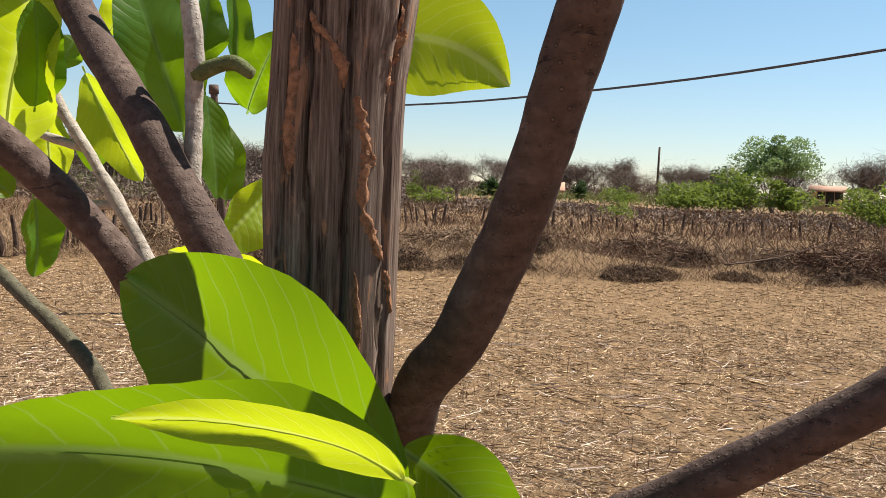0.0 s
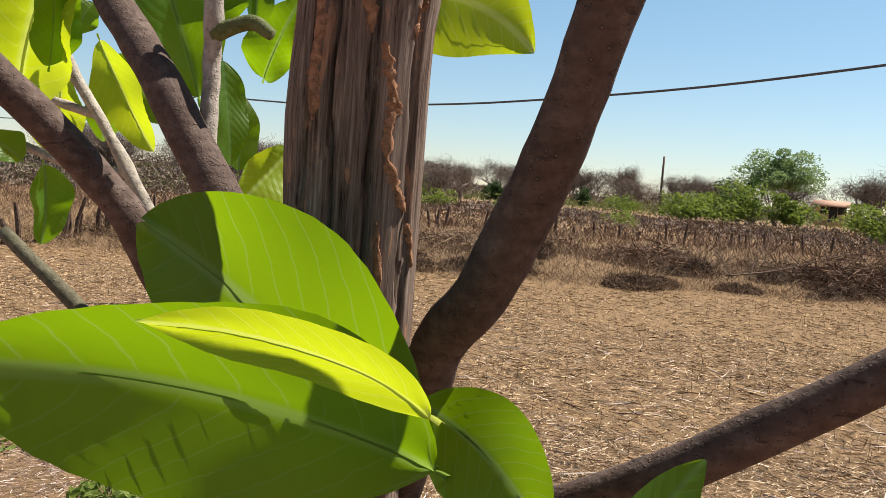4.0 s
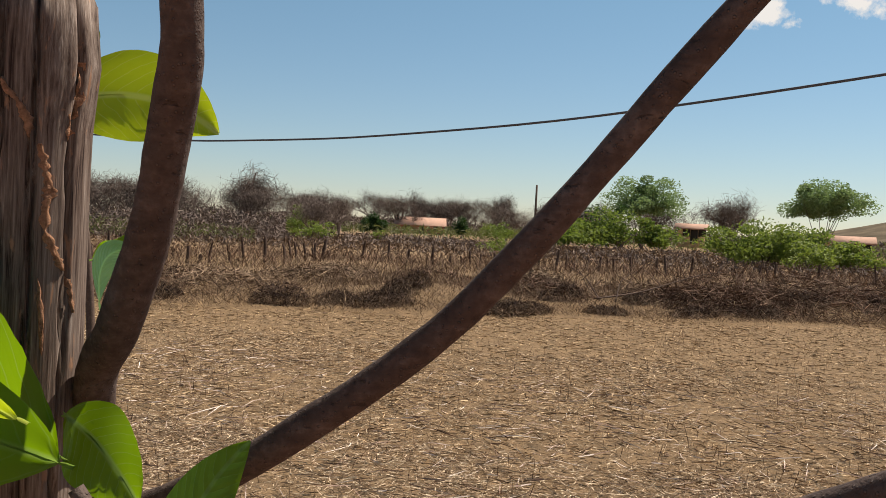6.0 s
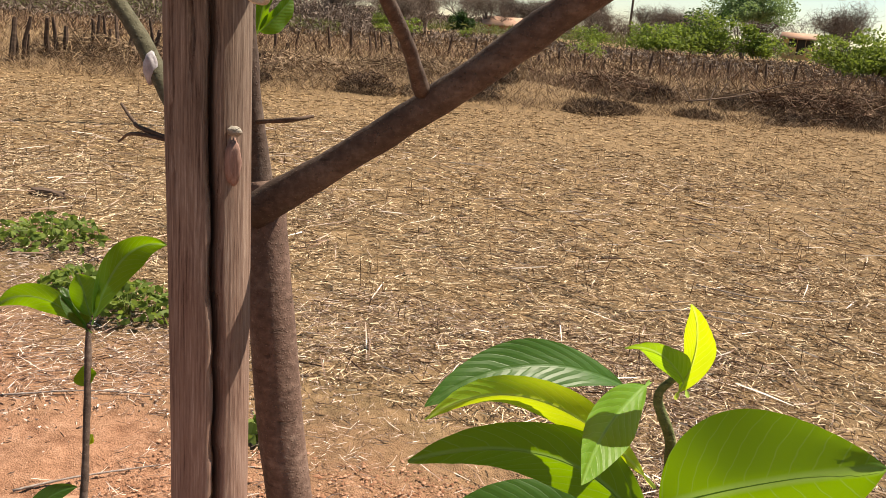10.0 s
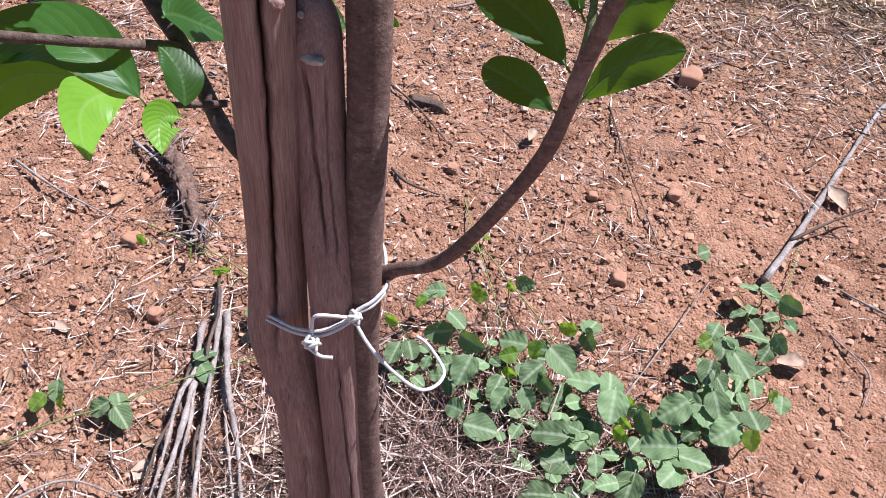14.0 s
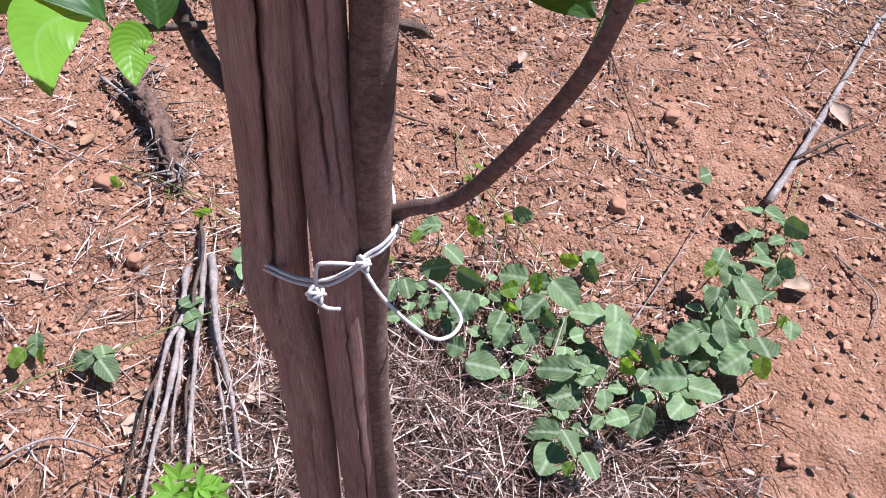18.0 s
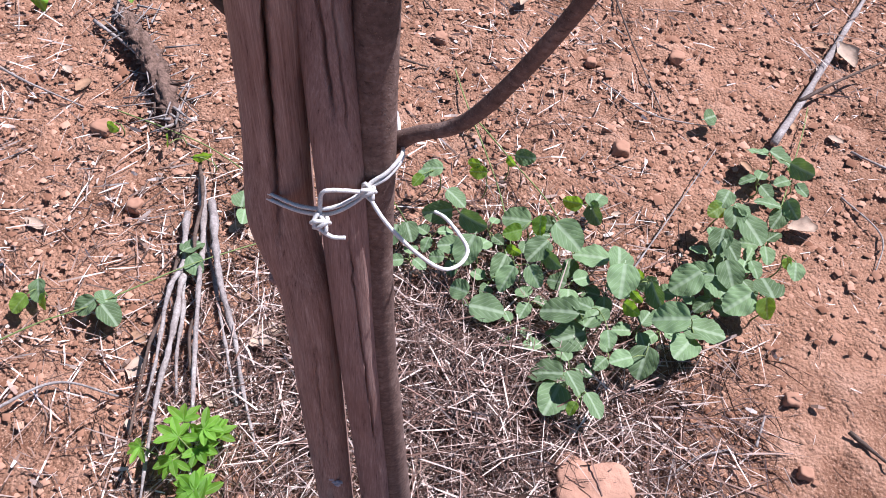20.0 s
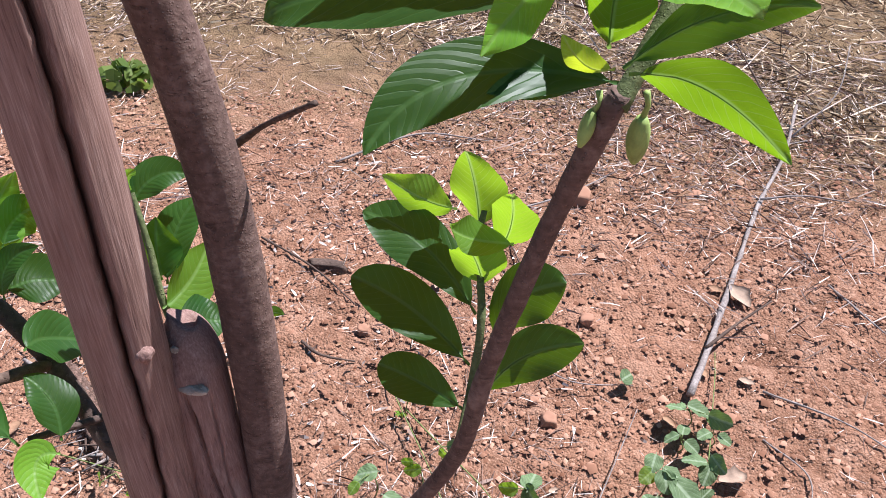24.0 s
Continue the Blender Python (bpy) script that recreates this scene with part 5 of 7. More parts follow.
bean(0.462, 0.520, ((0.457, 0.510, 0.084, 0.050, -98, 0), (0.476, 0.496, 0.083, 0.042, -38, 0), (0.450, 0.539, 0.066, 0.028, 122, 0),), "bean vine round the stakes")
bean(0.480, 0.596, ((0.509, 0.556, 0.073, 0.058, -49, 0), (0.479, 0.572, 0.074, 0.044, -85, 0), (0.492, 0.590, 0.074, 0.040, -30, 0),), "bean vine round the stakes")
bean(0.461, 0.617, ((0.450, 0.584, 0.070, 0.036, -131, 1), (0.461, 0.607, 0.076, 0.037, -107, 0),), "bean vine round the stakes")
bean(0.560, 0.639, ((0.534, 0.631, 0.063, 0.045, -185, 0), (0.570, 0.621, 0.071, 0.041, -63, 1), (0.554, 0.609, 0.054, 0.041, -114, 0),), "bean vine round the stakes")
bean(0.543, 0.755, ((0.516, 0.763, 0.047, 0.042, 138, 0), (0.560, 0.754, 0.050, 0.052, -5, 0), (0.591, 0.730, 0.058, 0.047, -33, 1),), "bean vine round the stakes")
bean(0.561, 0.530, ((0.578, 0.497, 0.069, 0.033, -87, 0), (0.565, 0.508, 0.069, 0.021, -83, 1),), "bean vine round the stakes")
bean(-0.333, 0.294, ((-0.333, 0.298, 0.030, 0.045, 69, 0), (-0.316, 0.265, 0.030, 0.040, -41, 0),), "scattered bean seedlings")
bean(-0.295, 0.394, ((-0.297, 0.410, 0.030, 0.043, 104, 0), (-0.282, 0.375, 0.030, 0.032, -75, 0),), "scattered bean seedlings")
bean(-0.414, 0.167, ((-0.437, 0.150, 0.030, 0.040, -138, 0), (-0.416, 0.174, 0.030, 0.041, 129, 0), (-0.394, 0.147, 0.030, 0.042, -30, 0),), "scattered bean seedlings")
bean(-0.516, 0.165, ((-0.513, 0.154, 0.030, 0.039, -67, 0), (-0.529, 0.126, 0.030, 0.035, -115, 1), (-0.496, 0.141, 0.030, 0.029, -67, 1),), "scattered bean seedlings")
bean(-0.566, 0.506, ((-0.570, 0.489, 0.030, 0.026, 344, 1),), "scattered bean seedlings")
bean(-0.450, 0.509, ((-0.469, 0.490, 0.030, 0.030, 126, 1),), "scattered bean seedlings")
bean(-0.379, 0.473, ((-0.395, 0.473, 0.030, 0.036, 38, 1),), "scattered bean seedlings")
bean(0.439, 0.861, ((0.436, 0.842, 0.030, 0.042, 50, 1),), "scattered bean seedlings")


for x, y, size in ((0.056, 0.389, 0.032), (0.125, 0.366, 0.030), (0.193, 0.345, 0.035), (0.246, 0.393, 0.039), (0.300, 0.389, 0.040), (0.358, 0.344, 0.034), (0.232, 0.276, 0.033), (0.178, 0.289, 0.025), (0.412, 0.413, 0.038), (0.463, 0.428, 0.040), (0.504, 0.485, 0.039), (0.512, 0.521, 0.036), (0.457, 0.515, 0.035), (0.538, 0.564, 0.037), (0.524, 0.699, 0.035), (0.582, 0.718, 0.034), (0.246, 0.449, 0.036), (0.167, 0.471, 0.031), (0.103, 0.462, 0.028), (0.018, 0.423, 0.031), (-0.004, 0.370, 0.030), (0.324, 0.285, 0.030), (0.391, 0.355, 0.034), (0.271, 0.250, 0.033)):
    turn = rnd.uniform(0, 360)
    bean(x, y, tuple((x + 0.022 * math.cos(radians(turn + q)), y + 0.022 * math.sin(radians(turn + q)), 0.03 + 0.006 * k, size * 0.9, int(turn + q), 0) for k, q in enumerate((0, 110, 235))), "bean vine round the stakes")


def runner(pts, r=0.0014):
    e = thing("vine_runner", pts[0], "thin greenish creeping vine stem on the soil", "vine", "creeping stems")
    p = [(x, y, float(ground_z(x, y)) + z) for x, y, z in pts]
    part("stem", tube_bm(curve(p, 8), [r, r * 0.7], 6, 0.2, 100), STEM, e)


runner([(-0.62, -0.02, 0.002), (-0.5, 0.1, 0.02), (-0.42, 0.16, 0.03), (-0.32, 0.26, 0.035), (-0.22, 0.36, 0.02)])
runner([(0.02, 0.73, 0.004), (0.1, 0.63, 0.03), (0.2, 0.52, 0.04), (0.27, 0.4, 0.03)])
runner([(0.45, 0.4, 0.03), (0.54, 0.55, 0.03), (0.6, 0.83, 0.02), (0.62, 0.95, 0.01)])
runner([(-0.6, 0.55, 0.004), (-0.48, 0.52, 0.02), (-0.38, 0.5, 0.012), (-0.2, 0.42, 0.01)])
runner([(-0.05, 0.85, 0.002), (0.0, 0.74, 0.02), (0.1, 0.55, 0.03), (0.16, 0.4, 0.03)])


def weed(x, y, size, stems, group="lime weeds"):
    z0 = float(ground_z(x, y))
    e = thing("lime_weed", (x, y, z0), "bright lime-green weed with fingered leaves", "plant", group)
    for k in range(stems):
        a = rnd.uniform(0, 2 * math.pi)
        top = Vector((x + math.cos(a) * size * rnd.uniform(0.2, 0.6), y + math.sin(a) * size * rnd.uniform(0.2, 0.6), z0 + size * rnd.uniform(0.5, 1.1)))
        part("stem", tube_bm(curve([(x, y, z0 - 0.004), ((x + top.x) / 2, (y + top.y) / 2, z0 + size * 0.4), top], 4), [0.0016, 0.0009], 5), STEM, e)
        for j in range(5):
            b = a + (j - 2) * 0.75
            leaflet(e, top, (math.cos(b), math.sin(b), rnd.uniform(-0.3, 0.2)), (rnd.uniform(-0.3, 0.3), rnd.uniform(-0.4, 0.2), 1), size * rnd.uniform(0.35, 0.5), size * 0.17, LIMES[j % 2])


weed(-0.2, 0.0, 0.065, 5)
weed(-0.165, -0.02, 0.07, 5)
weed(-0.13, -0.08, 0.07, 5)
weed(-0.235, -0.02, 0.05, 3)
weed(0.02, 0.72, 0.03, 2)


def shrublet(x, y, r, h, n, label):
    """A low green weed patch in the field: stems and many small leaves."""
    z0 = float(ground_z(x, y))
    e = thing("weed_clump", (x, y, z0), label, "plant", "field weeds")
    bm = bmesh.new()
    for _ in range(14):
        a, d = rnd.uniform(0, 6.28), rnd.uniform(0.2, 1) * r
        tube_bm([Vector((x, y, z0)), Vector((x + math.cos(a) * d * 0.5, y + math.sin(a) * d * 0.5, z0 + h * 0.6)), Vector((x + math.cos(a) * d, y + math.sin(a) * d, z0 + h * rnd.uniform(0.6, 1)))], [0.003, 0.0015], 4, bm=bm)
    part("stem", bm, STEM, e)
    k = n
    ang, rad = rng.uniform(0, 2 * np.pi, k), np.sqrt(rng.uniform(0, 1, k)) * r
    hh = z0 + h * rng.uniform(0.25, 1.05, k) * (1 - 0.5 * (rad / r) ** 2)
    c = np.stack([x + np.cos(ang) * rad, y + np.sin(ang) * rad * 0.8, hh], 1)
    d = rng.normal(size=(k, 3)) * [1, 1, 0.5]
    ob = quads_object("leaves", blades(c, d, rng.uniform(0.03, 0.06, k), rng.uniform(0.02, 0.04, k)), GREEN)
    under(ob, e)
    ob["kind"] = "stuff"


shrublet(-3.2, 3.3, 0.32, 0.17, 260, "low green weed clump in dry stubble")
shrublet(-2.15, 2.62, 0.24, 0.17, 260, "low green weed clump in dry stubble")
shrublet(-2.5, 2.75, 0.22, 0.14, 200, "low green weed clump in dry stubble")
shrublet(-1.03, 1.88, 0.08, 0.09, 60, "small green weed in red soil")
shrublet(-3.6, 3.0, 0.18, 0.12, 120, "low green weed clump in dry stubble")


# ---- sticks, stones and litter by the stakes ----
def stick(pts, r0, r1, material=STICK, label="dry grey stick lying on the soil", name="stick", group="", lift=0.004, bumps=0.5):
    p = [(x, y, float(ground_z(x, y)) + lift + z) for x, y, z in pts]
    e = thing(name, p[0], label, "stick", group)
    part("stem", tube_bm(curve(p, 8), [r0 * 0.8, r1 * 0.8], 10, bumps, 55), material, e)
    return e


long_stick = stick([(0.555, 0.82, 0.02), (0.63, 1.02, 0.012), (0.72, 1.28, 0.006), (0.8, 1.5, 0.008), (0.9, 1.72, 0.02), (0.97, 1.95, 0.05)], 0.0085, 0.005, STICK, "long pale dead branch lying on the soil", "dead_branch")
part("twig", tube_bm(curve([(0.6, 0.95, 0.02), (0.67, 1.02, 0.03), (0.75, 1.09, 0.04)], 5), [0.004, 0.002], 8, 0.3), STICK_DARK, long_stick)
part("twig", tube_bm(curve([(0.9, 1.72, 0.03), (0.86, 1.9, 0.1), (0.8, 2.1, 0.16)], 5), [0.004, 0.002], 8, 0.3), STICK_DARK, long_stick)
part("twig", tube_bm(curve([(0.93, 1.8, 0.03), (1.05, 1.9, 0.12), (1.1, 2.05, 0.2)], 5), [0.003, 0.0015], 8, 0.3), STICK, long_stick)
part("twig", tube_bm(curve([(0.8, 1.5, 0.02), (0.9, 1.5, 0.04), (1.0, 1.47, 0.05)], 5), [0.003, 0.0015], 8, 0.3), STICK, long_stick)
for k in range(8):
    o, w = (k - 3.5) * 0.013 + rnd.uniform(-0.01, 0.01), rnd.uniform(-0.035, 0.035)
    start, end = rnd.uniform(0.3, 0.48), rnd.uniform(-0.16, 0.1)
    pts = []
    for j in range(6):
        u = j / 5
        y = start + (end - start) * u
        x = -0.4 + 0.4 * (0.46 - y) + o * (0.4 + 1.6 * u) + w * (u - 0.3)
        pts.append((x + rnd.uniform(-0.006, 0.006), y, 0.004 + rnd.uniform(0.004, 0.034) * math.sin(math.pi * (0.1 + 0.8 * u))))
    stick(pts, rnd.uniform(0.004, 0.009), 0.0022, STICK if k % 4 else STICK_DARK, "weathered grey stick in a loose bundle", "stick", "bundle of dry sticks", bumps=0.6)
for pts, r, m in (
    ([(-0.66, -0.22, 0.0), (-0.5, -0.05, 0.01), (-0.42, 0.03, 0.015), (-0.33, 0.04, 0.005)], 0.005, STICK),
    ([(0.18, 1.28, 0.0), (0.26, 1.05, 0.01), (0.35, 0.85, 0.004)], 0.004, STICK_DARK),
    ([(0.23, 0.9, 0.002), (0.33, 0.82, 0.02), (0.45, 0.84, 0.004)], 0.003, STICK),
    ([(0.33, 0.44, 0.0), (0.39, 0.6, 0.015), (0.45, 0.76, 0.03)], 0.003, STICK),
    ([(0.44, 0.15, 0.0), (0.47, 0.18, 0.006), (0.52, 0.21, 0.0)], 0.004, STICK),
    ([(0.43, 0.02, 0.01), (0.43, 0.1, 0.01), (0.44, 0.19, 0.004)], 0.003, STICK),
    ([(0.5, 0.12, 0.002), (0.54, 0.11, 0.002)], 0.0055, STICK_DARK),
    ([(0.55, 0.22, 0.002), (0.56, 0.27, 0.004)], 0.004, STICK),
    ([(0.68, 0.28, 0.002), (0.74, 0.24, 0.002)], 0.006, STICK_DARK),
    ([(0.68, 0.74, 0.0), (0.74, 0.66, 0.008), (0.73, 0.58, 0.0)], 0.003, STICK),
    ([(-0.6, 0.98, 0.0), (-0.45, 1.02, 0.012), (-0.3, 0.98, 0.0)], 0.006, STICK),
    ([(-0.22, 0.88, 0.0), (-0.17, 0.84, 0.01), (-0.1, 0.84, 0.0)], 0.006, STICK_DARK),
    ([(-0.4, 1.2, 0.0), (-0.25, 1.1, 0.01), (-0.13, 1.0, 0.0)], 0.005, STICK_DARK),
    ([(-0.75, 0.75, 0.01), (-0.6, 0.66, 0.02), (-0.5, 0.55, 0.006)], 0.006, STICK),
    ([(-0.95, 0.62, 0.0), (-0.8, 0.56, 0.015), (-0.66, 0.54, 0.0)], 0.005, STICK),
    ([(-0.9, 0.2, 0.0), (-0.78, 0.3, 0.01), (-0.7, 0.42, 0.0)], 0.004, STICK),
    ([(-1.5, 1.3, 0.0), (-1.38, 1.42, 0.01), (-1.22, 1.6, 0.0)], 0.007, STICK),
    ([(-2.0, 1.75, 0.0), (-1.75, 1.9, 0.01), (-1.5, 2.0, 0.0)], 0.006, STICK),
    ([(0.1, 1.35, 0.0), (0.3, 1.45, 0.01), (0.45, 1.6, 0.0)], 0.005, STICK),
    ([(0.7, 0.86, 0.0), (0.85, 0.78, 0.008), (0.98, 0.66, 0.0)], 0.004, STICK),
    ([(0.9, 1.2, 0.0), (1.0, 1.02, 0.008), (1.1, 0.9, 0.0)], 0.004, STICK),
    ([(-0.3, 1.55, 0.0), (-0.1, 1.7, 0.015), (0.1, 1.72, 0.0)], 0.006, STICK),
    ([(0.3, 4.6, 0.02), (0.7, 4.5, 0.03), (1.2, 4.8, 0.02)], 0.008, STICK),
    ([(0.0, 3.9, 0.02), (0.4, 4.1, 0.03), (0.9, 4.15, 0.02)], 0.007, STICK),
):
    stick(pts, r * 0.75, r * 0.35, m, "dry curved stick on the red soil" if m is STICK else "dark dry stick on the red soil", "stick", "loose sticks")


def lump(name, pos, size, material, label, category, seed, detail=3, rough=0.35, group="", flat=0.0):
    """A stone or clod with a broken, uneven surface, half sunk."""
    x, y = pos
    z = float(ground_z(x, y))
    bm = bmesh.new()
    bmesh.ops.create_icosphere(bm, subdivisions=detail, radius=1)
    for v in bm.verts:
        d = v.co.copy()
        k = 1 + rough * noise.noise(d * 1.4 + Vector((seed, 0, 0))) + 0.12 * noise.noise(d * 5 + Vector((0, seed, 0)))
        d = Vector((max(-0.72, min(0.72, d.x)), max(-0.72, min(0.72, d.y)), max(-0.7, min(0.7, d.z)))) * 1.2 * k
        v.co = Vector((d.x * size[0], d.y * size[1], d.z * size[2])) + Vector((x, y, z + size[2] * 0.45))
    ob = mesh_ob(name, bm, material)
    return tagged(ob, label, category, group)


lump("red_stone", (0.335, 0.085), (0.058, 0.042, 0.03), STONE_RED, "rough reddish stone beside the straw heap", "stone", 3.0, 4)
lump("stone", (0.4, 0.075), (0.02, 0.016, 0.014), STONE_RED, "small reddish stone beside a larger one", "stone", 5.0)
lump("stone", (-1.24, 1.22), (0.07, 0.06, 0.06), STONE_RED, "square brown stone in dry soil", "stone", 8.0, 4)
lump("stone", (-5.1, 7.72), (0.13, 0.08, 0.05), STONE_RED, "flat stone by the cable pole", "stone", 9.0)
for k, (x, y, s) in enumerate(((0.365, 1.015, 0.016), (0.29, 0.735, 0.016), (0.35, 1.46, 0.03), (0.26, 0.78, 0.01), (-0.1, 0.93, 0.014), (0.2, 0.95, 0.011), (-0.6, 0.5, 0.018), (-0.47, 0.36, 0.014), (0.62, 0.2, 0.011), (0.6, 0.31, 0.013), (-1.09, 0.87, 0.04), (0.1, 1.2, 0.012))):
    lump("clod", (x, y), (s, s * 0.9, s * 0.75), CLOD, "brown clod of soil", "clod", k * 1.7, 3, 0.35, "soil clods")
lump("log", (-4.05, 4.18), (0.16, 0.04, 0.035), STICK_DARK, "short dark charred log in the stubble", "log", 2.2, 4)
lump("log", (-1.78, 1.32), (0.05, 0.028, 0.02), STICK_DARK, "small dark piece of wood", "log", 6.1, 3)
lump("log", (-0.22, 1.12), (0.045, 0.014, 0.012), STICK_DARK, "small dark broken stick end", "log", 7.1, 3)


def old_log():
    """A rotten ridge of bark beside the stick bundle."""
    pts = [(-0.74, 0.82, 0.004), (-0.67, 0.745, 0.02), (-0.59, 0.67, 0.024), (-0.51, 0.58, 0.016), (-0.465, 0.515, 0.0)]
    p = [(x, y, float(ground_z(x, y)) + z) for x, y, z in pts]
    e = thing("rotten_log", p[0], "rotten dark log with flaking pale bark", "log")
    part("core", tube_bm(curve(p, 14), [0.008, 0.017, 0.019, 0.017, 0.008], 26, 0.7, 120), LOG_BARK, e)
    for k in range(80):
        u = k / 79
        a = Vector(p[0]).lerp(Vector(p[-1]), u) + Vector((rnd.uniform(-0.015, 0.04), rnd.uniform(-0.02, 0.03), rnd.uniform(0.012, 0.036)))
        t = rnd.uniform(0, 6.28)
        part("bark_flake", tube_bm([a, a + Vector((math.cos(t), math.sin(t), rnd.uniform(-0.25, 0.25))) * rnd.uniform(0.02, 0.085)], [rnd.uniform(0.001, 0.003), 0.001], 5, 0.4), STICK if k % 3 else STICK_DARK, e)


old_log()


def flake(name, x, y, size, material, label, category, turn, curl=0.25, lift=0.004, group=""):
    """A dry curled leaf or chip with thickness."""
    bm = bmesh.new()
    z = float(ground_z(x, y)) + lift
    top, low = [], []
    for i in range(7):
        u = i / 6
        w = max(0.12, math.sin(math.pi * (0.06 + 0.88 * u))) * (0.3 + 0.16 * noise.noise(Vector((u * 5, turn, 2.0))))
        ra, rb = [], []
        for j in range(5):
            v = (j / 4 - 0.5) * 2
            p = Vector(((u - 0.5), v * w, curl * 0.4 * v * v * w * 2 + 0.15 * curl * (u - 0.5) ** 2 + 0.05 * noise.noise(Vector((u * 4, v, turn)))))
            ra.append(bm.verts.new(p))
            rb.append(bm.verts.new(p - Vector((0, 0, 0.014))))
        top.append(ra), low.append(rb)
    for a, b in zip(top, top[1:]):
        for j in range(4):
            bm.faces.new((a[j], b[j], b[j + 1], a[j + 1]))
    for a, b in zip(low, low[1:]):
        for j in range(4):
            bm.faces.new((a[j], a[j + 1], b[j + 1], b[j]))
    for g in (0, 4):
        for i in range(6):
            q = (top[i][g], low[i][g], low[i + 1][g], top[i + 1][g])
            bm.faces.new(q if g else q[::-1])
    for i in (0, 6):
        for j in range(4):
            q = (top[i][j], low[i][j], low[i][j + 1], top[i][j + 1])
            bm.faces.new(q[::-1] if i else q)
    m = pose(x, y, z, rnd.uniform(-8, 8), rnd.uniform(-8, 8), turn) @ Matrix.Scale(size, 4)
    bm.transform(m)
    return tagged(mesh_ob(name, bm, material), label, category, group)


flake("dry_pod", 0.61, 0.64, 0.055, PALE, "pale dry seed pod lying on red soil", "pod", 20, 0.9, 0.012)
flake("bark_chip", 0.695, 1.13, 0.07, PALE, "pale curled chip of bark by the dead branch", "bark", -60, 0.6, 0.012)
flake("cork", 0.038, 1.085, 0.045, PALE, "short pale broken stub of wood", "wood", 80, 1.4, 0.016)
for k in range(120):
    x, y = rnd.choice(((rnd.uniform(-0.15, 0.42), rnd.uniform(0.0, 0.42)), (rnd.uniform(-0.75, 0.75), rnd.uniform(0.0, 1.3)), (rnd.uniform(-0.35, 0.0), rnd.uniform(0.0, 0.5))))
    pale = rnd.random() < 0.6
    flake("dry_leaf", x, y, rnd.uniform(0.012, 0.042), PALE if pale else BROWN_LEAF, "pale dry leaf scrap on the ground" if pale else "brown dry leaf scrap on the ground", "dry leaf", rnd.uniform(0, 360), 0.35, 0.005, "dry leaf scraps")
flake("dry_leaf", -0.17, 0.19, 0.06, PALE, "broad pale dry leaf by the stakes", "dry leaf", 60, 0.4, 0.012, "dry leaf scraps")
flake("dry_leaf", 0.1, 0.24, 0.07, PALE, "broad pale dry leaf in the straw", "dry leaf", 10, 0.4, 0.03, "dry leaf scraps")
flake("dry_leaf", 0.1, 0.05, 0.04, PALE, "yellowed dry leaf at the trunk", "dry leaf", 40, 0.5, 0.03, "dry leaf scraps")


# ---- ground litter that nobody could count ----
def scatter(k, box, keep=None):
    x, y = rng.uniform(box[0], box[1], k), rng.uniform(box[2], box[3], k)
    u, v = np.abs(2 * (x - box[0]) / (box[1] - box[0]) - 1), np.abs(2 * (y - box[2]) / (box[3] - box[2]) - 1)
    m = rng.uniform(0, 1, k) < 4 * (1 - np.hypot(u**3, v**3))
    x, y = x[m], y[m]
    if keep is not None:
        m = keep(x, y)
        x, y = x[m], y[m]
    return x, y


def litter(name, x, y, length, width, lift, tilt, material, label):
    k = len(x)
    a = rng.uniform(0, 2 * np.pi, k)
    d = np.stack([np.cos(a), np.sin(a), rng.normal(0, tilt, k)], 1)
    ln = rng.uniform(length[0], length[1], k) * rng.uniform(0.5, 1, k)
    c = np.stack([x, y, ground_z(x, y) + rng.uniform(lift[0], lift[1], k)], 1)
    ob = quads_object(name, blades(c, d, ln, rng.uniform(width[0], width[1], k)), material)
    return tagged(ob, label, "litter", kind="stuff")


def heap(x, y):
    """The straw heap round the foot of the stakes."""
    d = np.hypot((x - 0.12) / 0.3, (y - 0.16) / 0.24)
    return rng.uniform(0, 1, len(x)) < np.exp(-d * d)


hx, hy = scatter(42000, (-0.35, 0.6, -0.35, 0.6), heap)
k = len(hx)
hd = np.hypot((hx - 0.12) / 0.3, (hy - 0.16) / 0.24)
ha = rng.uniform(0, 2 * np.pi, k)
hc = np.stack([hx, hy, ground_z(hx, hy) + rng.uniform(0.002, 0.055, k) * np.exp(-hd * hd)], 1)
tagged(quads_object("straw_heap", blades(hc, np.stack([np.cos(ha), np.sin(ha), rng.normal(0, 0.22, k)], 1), rng.uniform(0.03, 0.15, k), rng.uniform(0.0009, 0.003, k), rng.uniform(-0.012, 0.012, k)), STRAW_HEAP), "tangled heap of bleached straw and twigs round the stakes", "straw", kind="stuff")


def patchy(x, y, f, seed, level):
    return waves(x, y, f, seed) + rng.uniform(-0.25, 0.25, len(x)) > level


bx, by = scatter(12000, (-1.6, 1.5, -0.4, 2.4), lambda x, y: patchy(x, y, 4.5, 21, -0.02))
litter("twig_litter", bx, by, (0.025, 0.1), (0.0012, 0.0032), (0.001, 0.012), 0.12, STRAW_PALE, "scattered dry twigs and straw on red soil")
bx, by = scatter(6000, (-1.3, 1.3, -0.4, 2.0))
litter("fine_litter", bx, by, (0.01, 0.05), (0.0008, 0.002), (0.001, 0.005), 0.1, STRAW_PALE, "fine dry litter on red soil")
bx, by = scatter(16000, (-2.2, 1.9, -0.3, 3.2), lambda x, y: patchy(x, y, 4.0, 27, 0.05))
litter("dry_chips", bx, by, (0.008, 0.035), (0.003, 0.008), (0.002, 0.01), 0.3, STRAW_PALE, "chips of dry stalk and leaf on the soil")
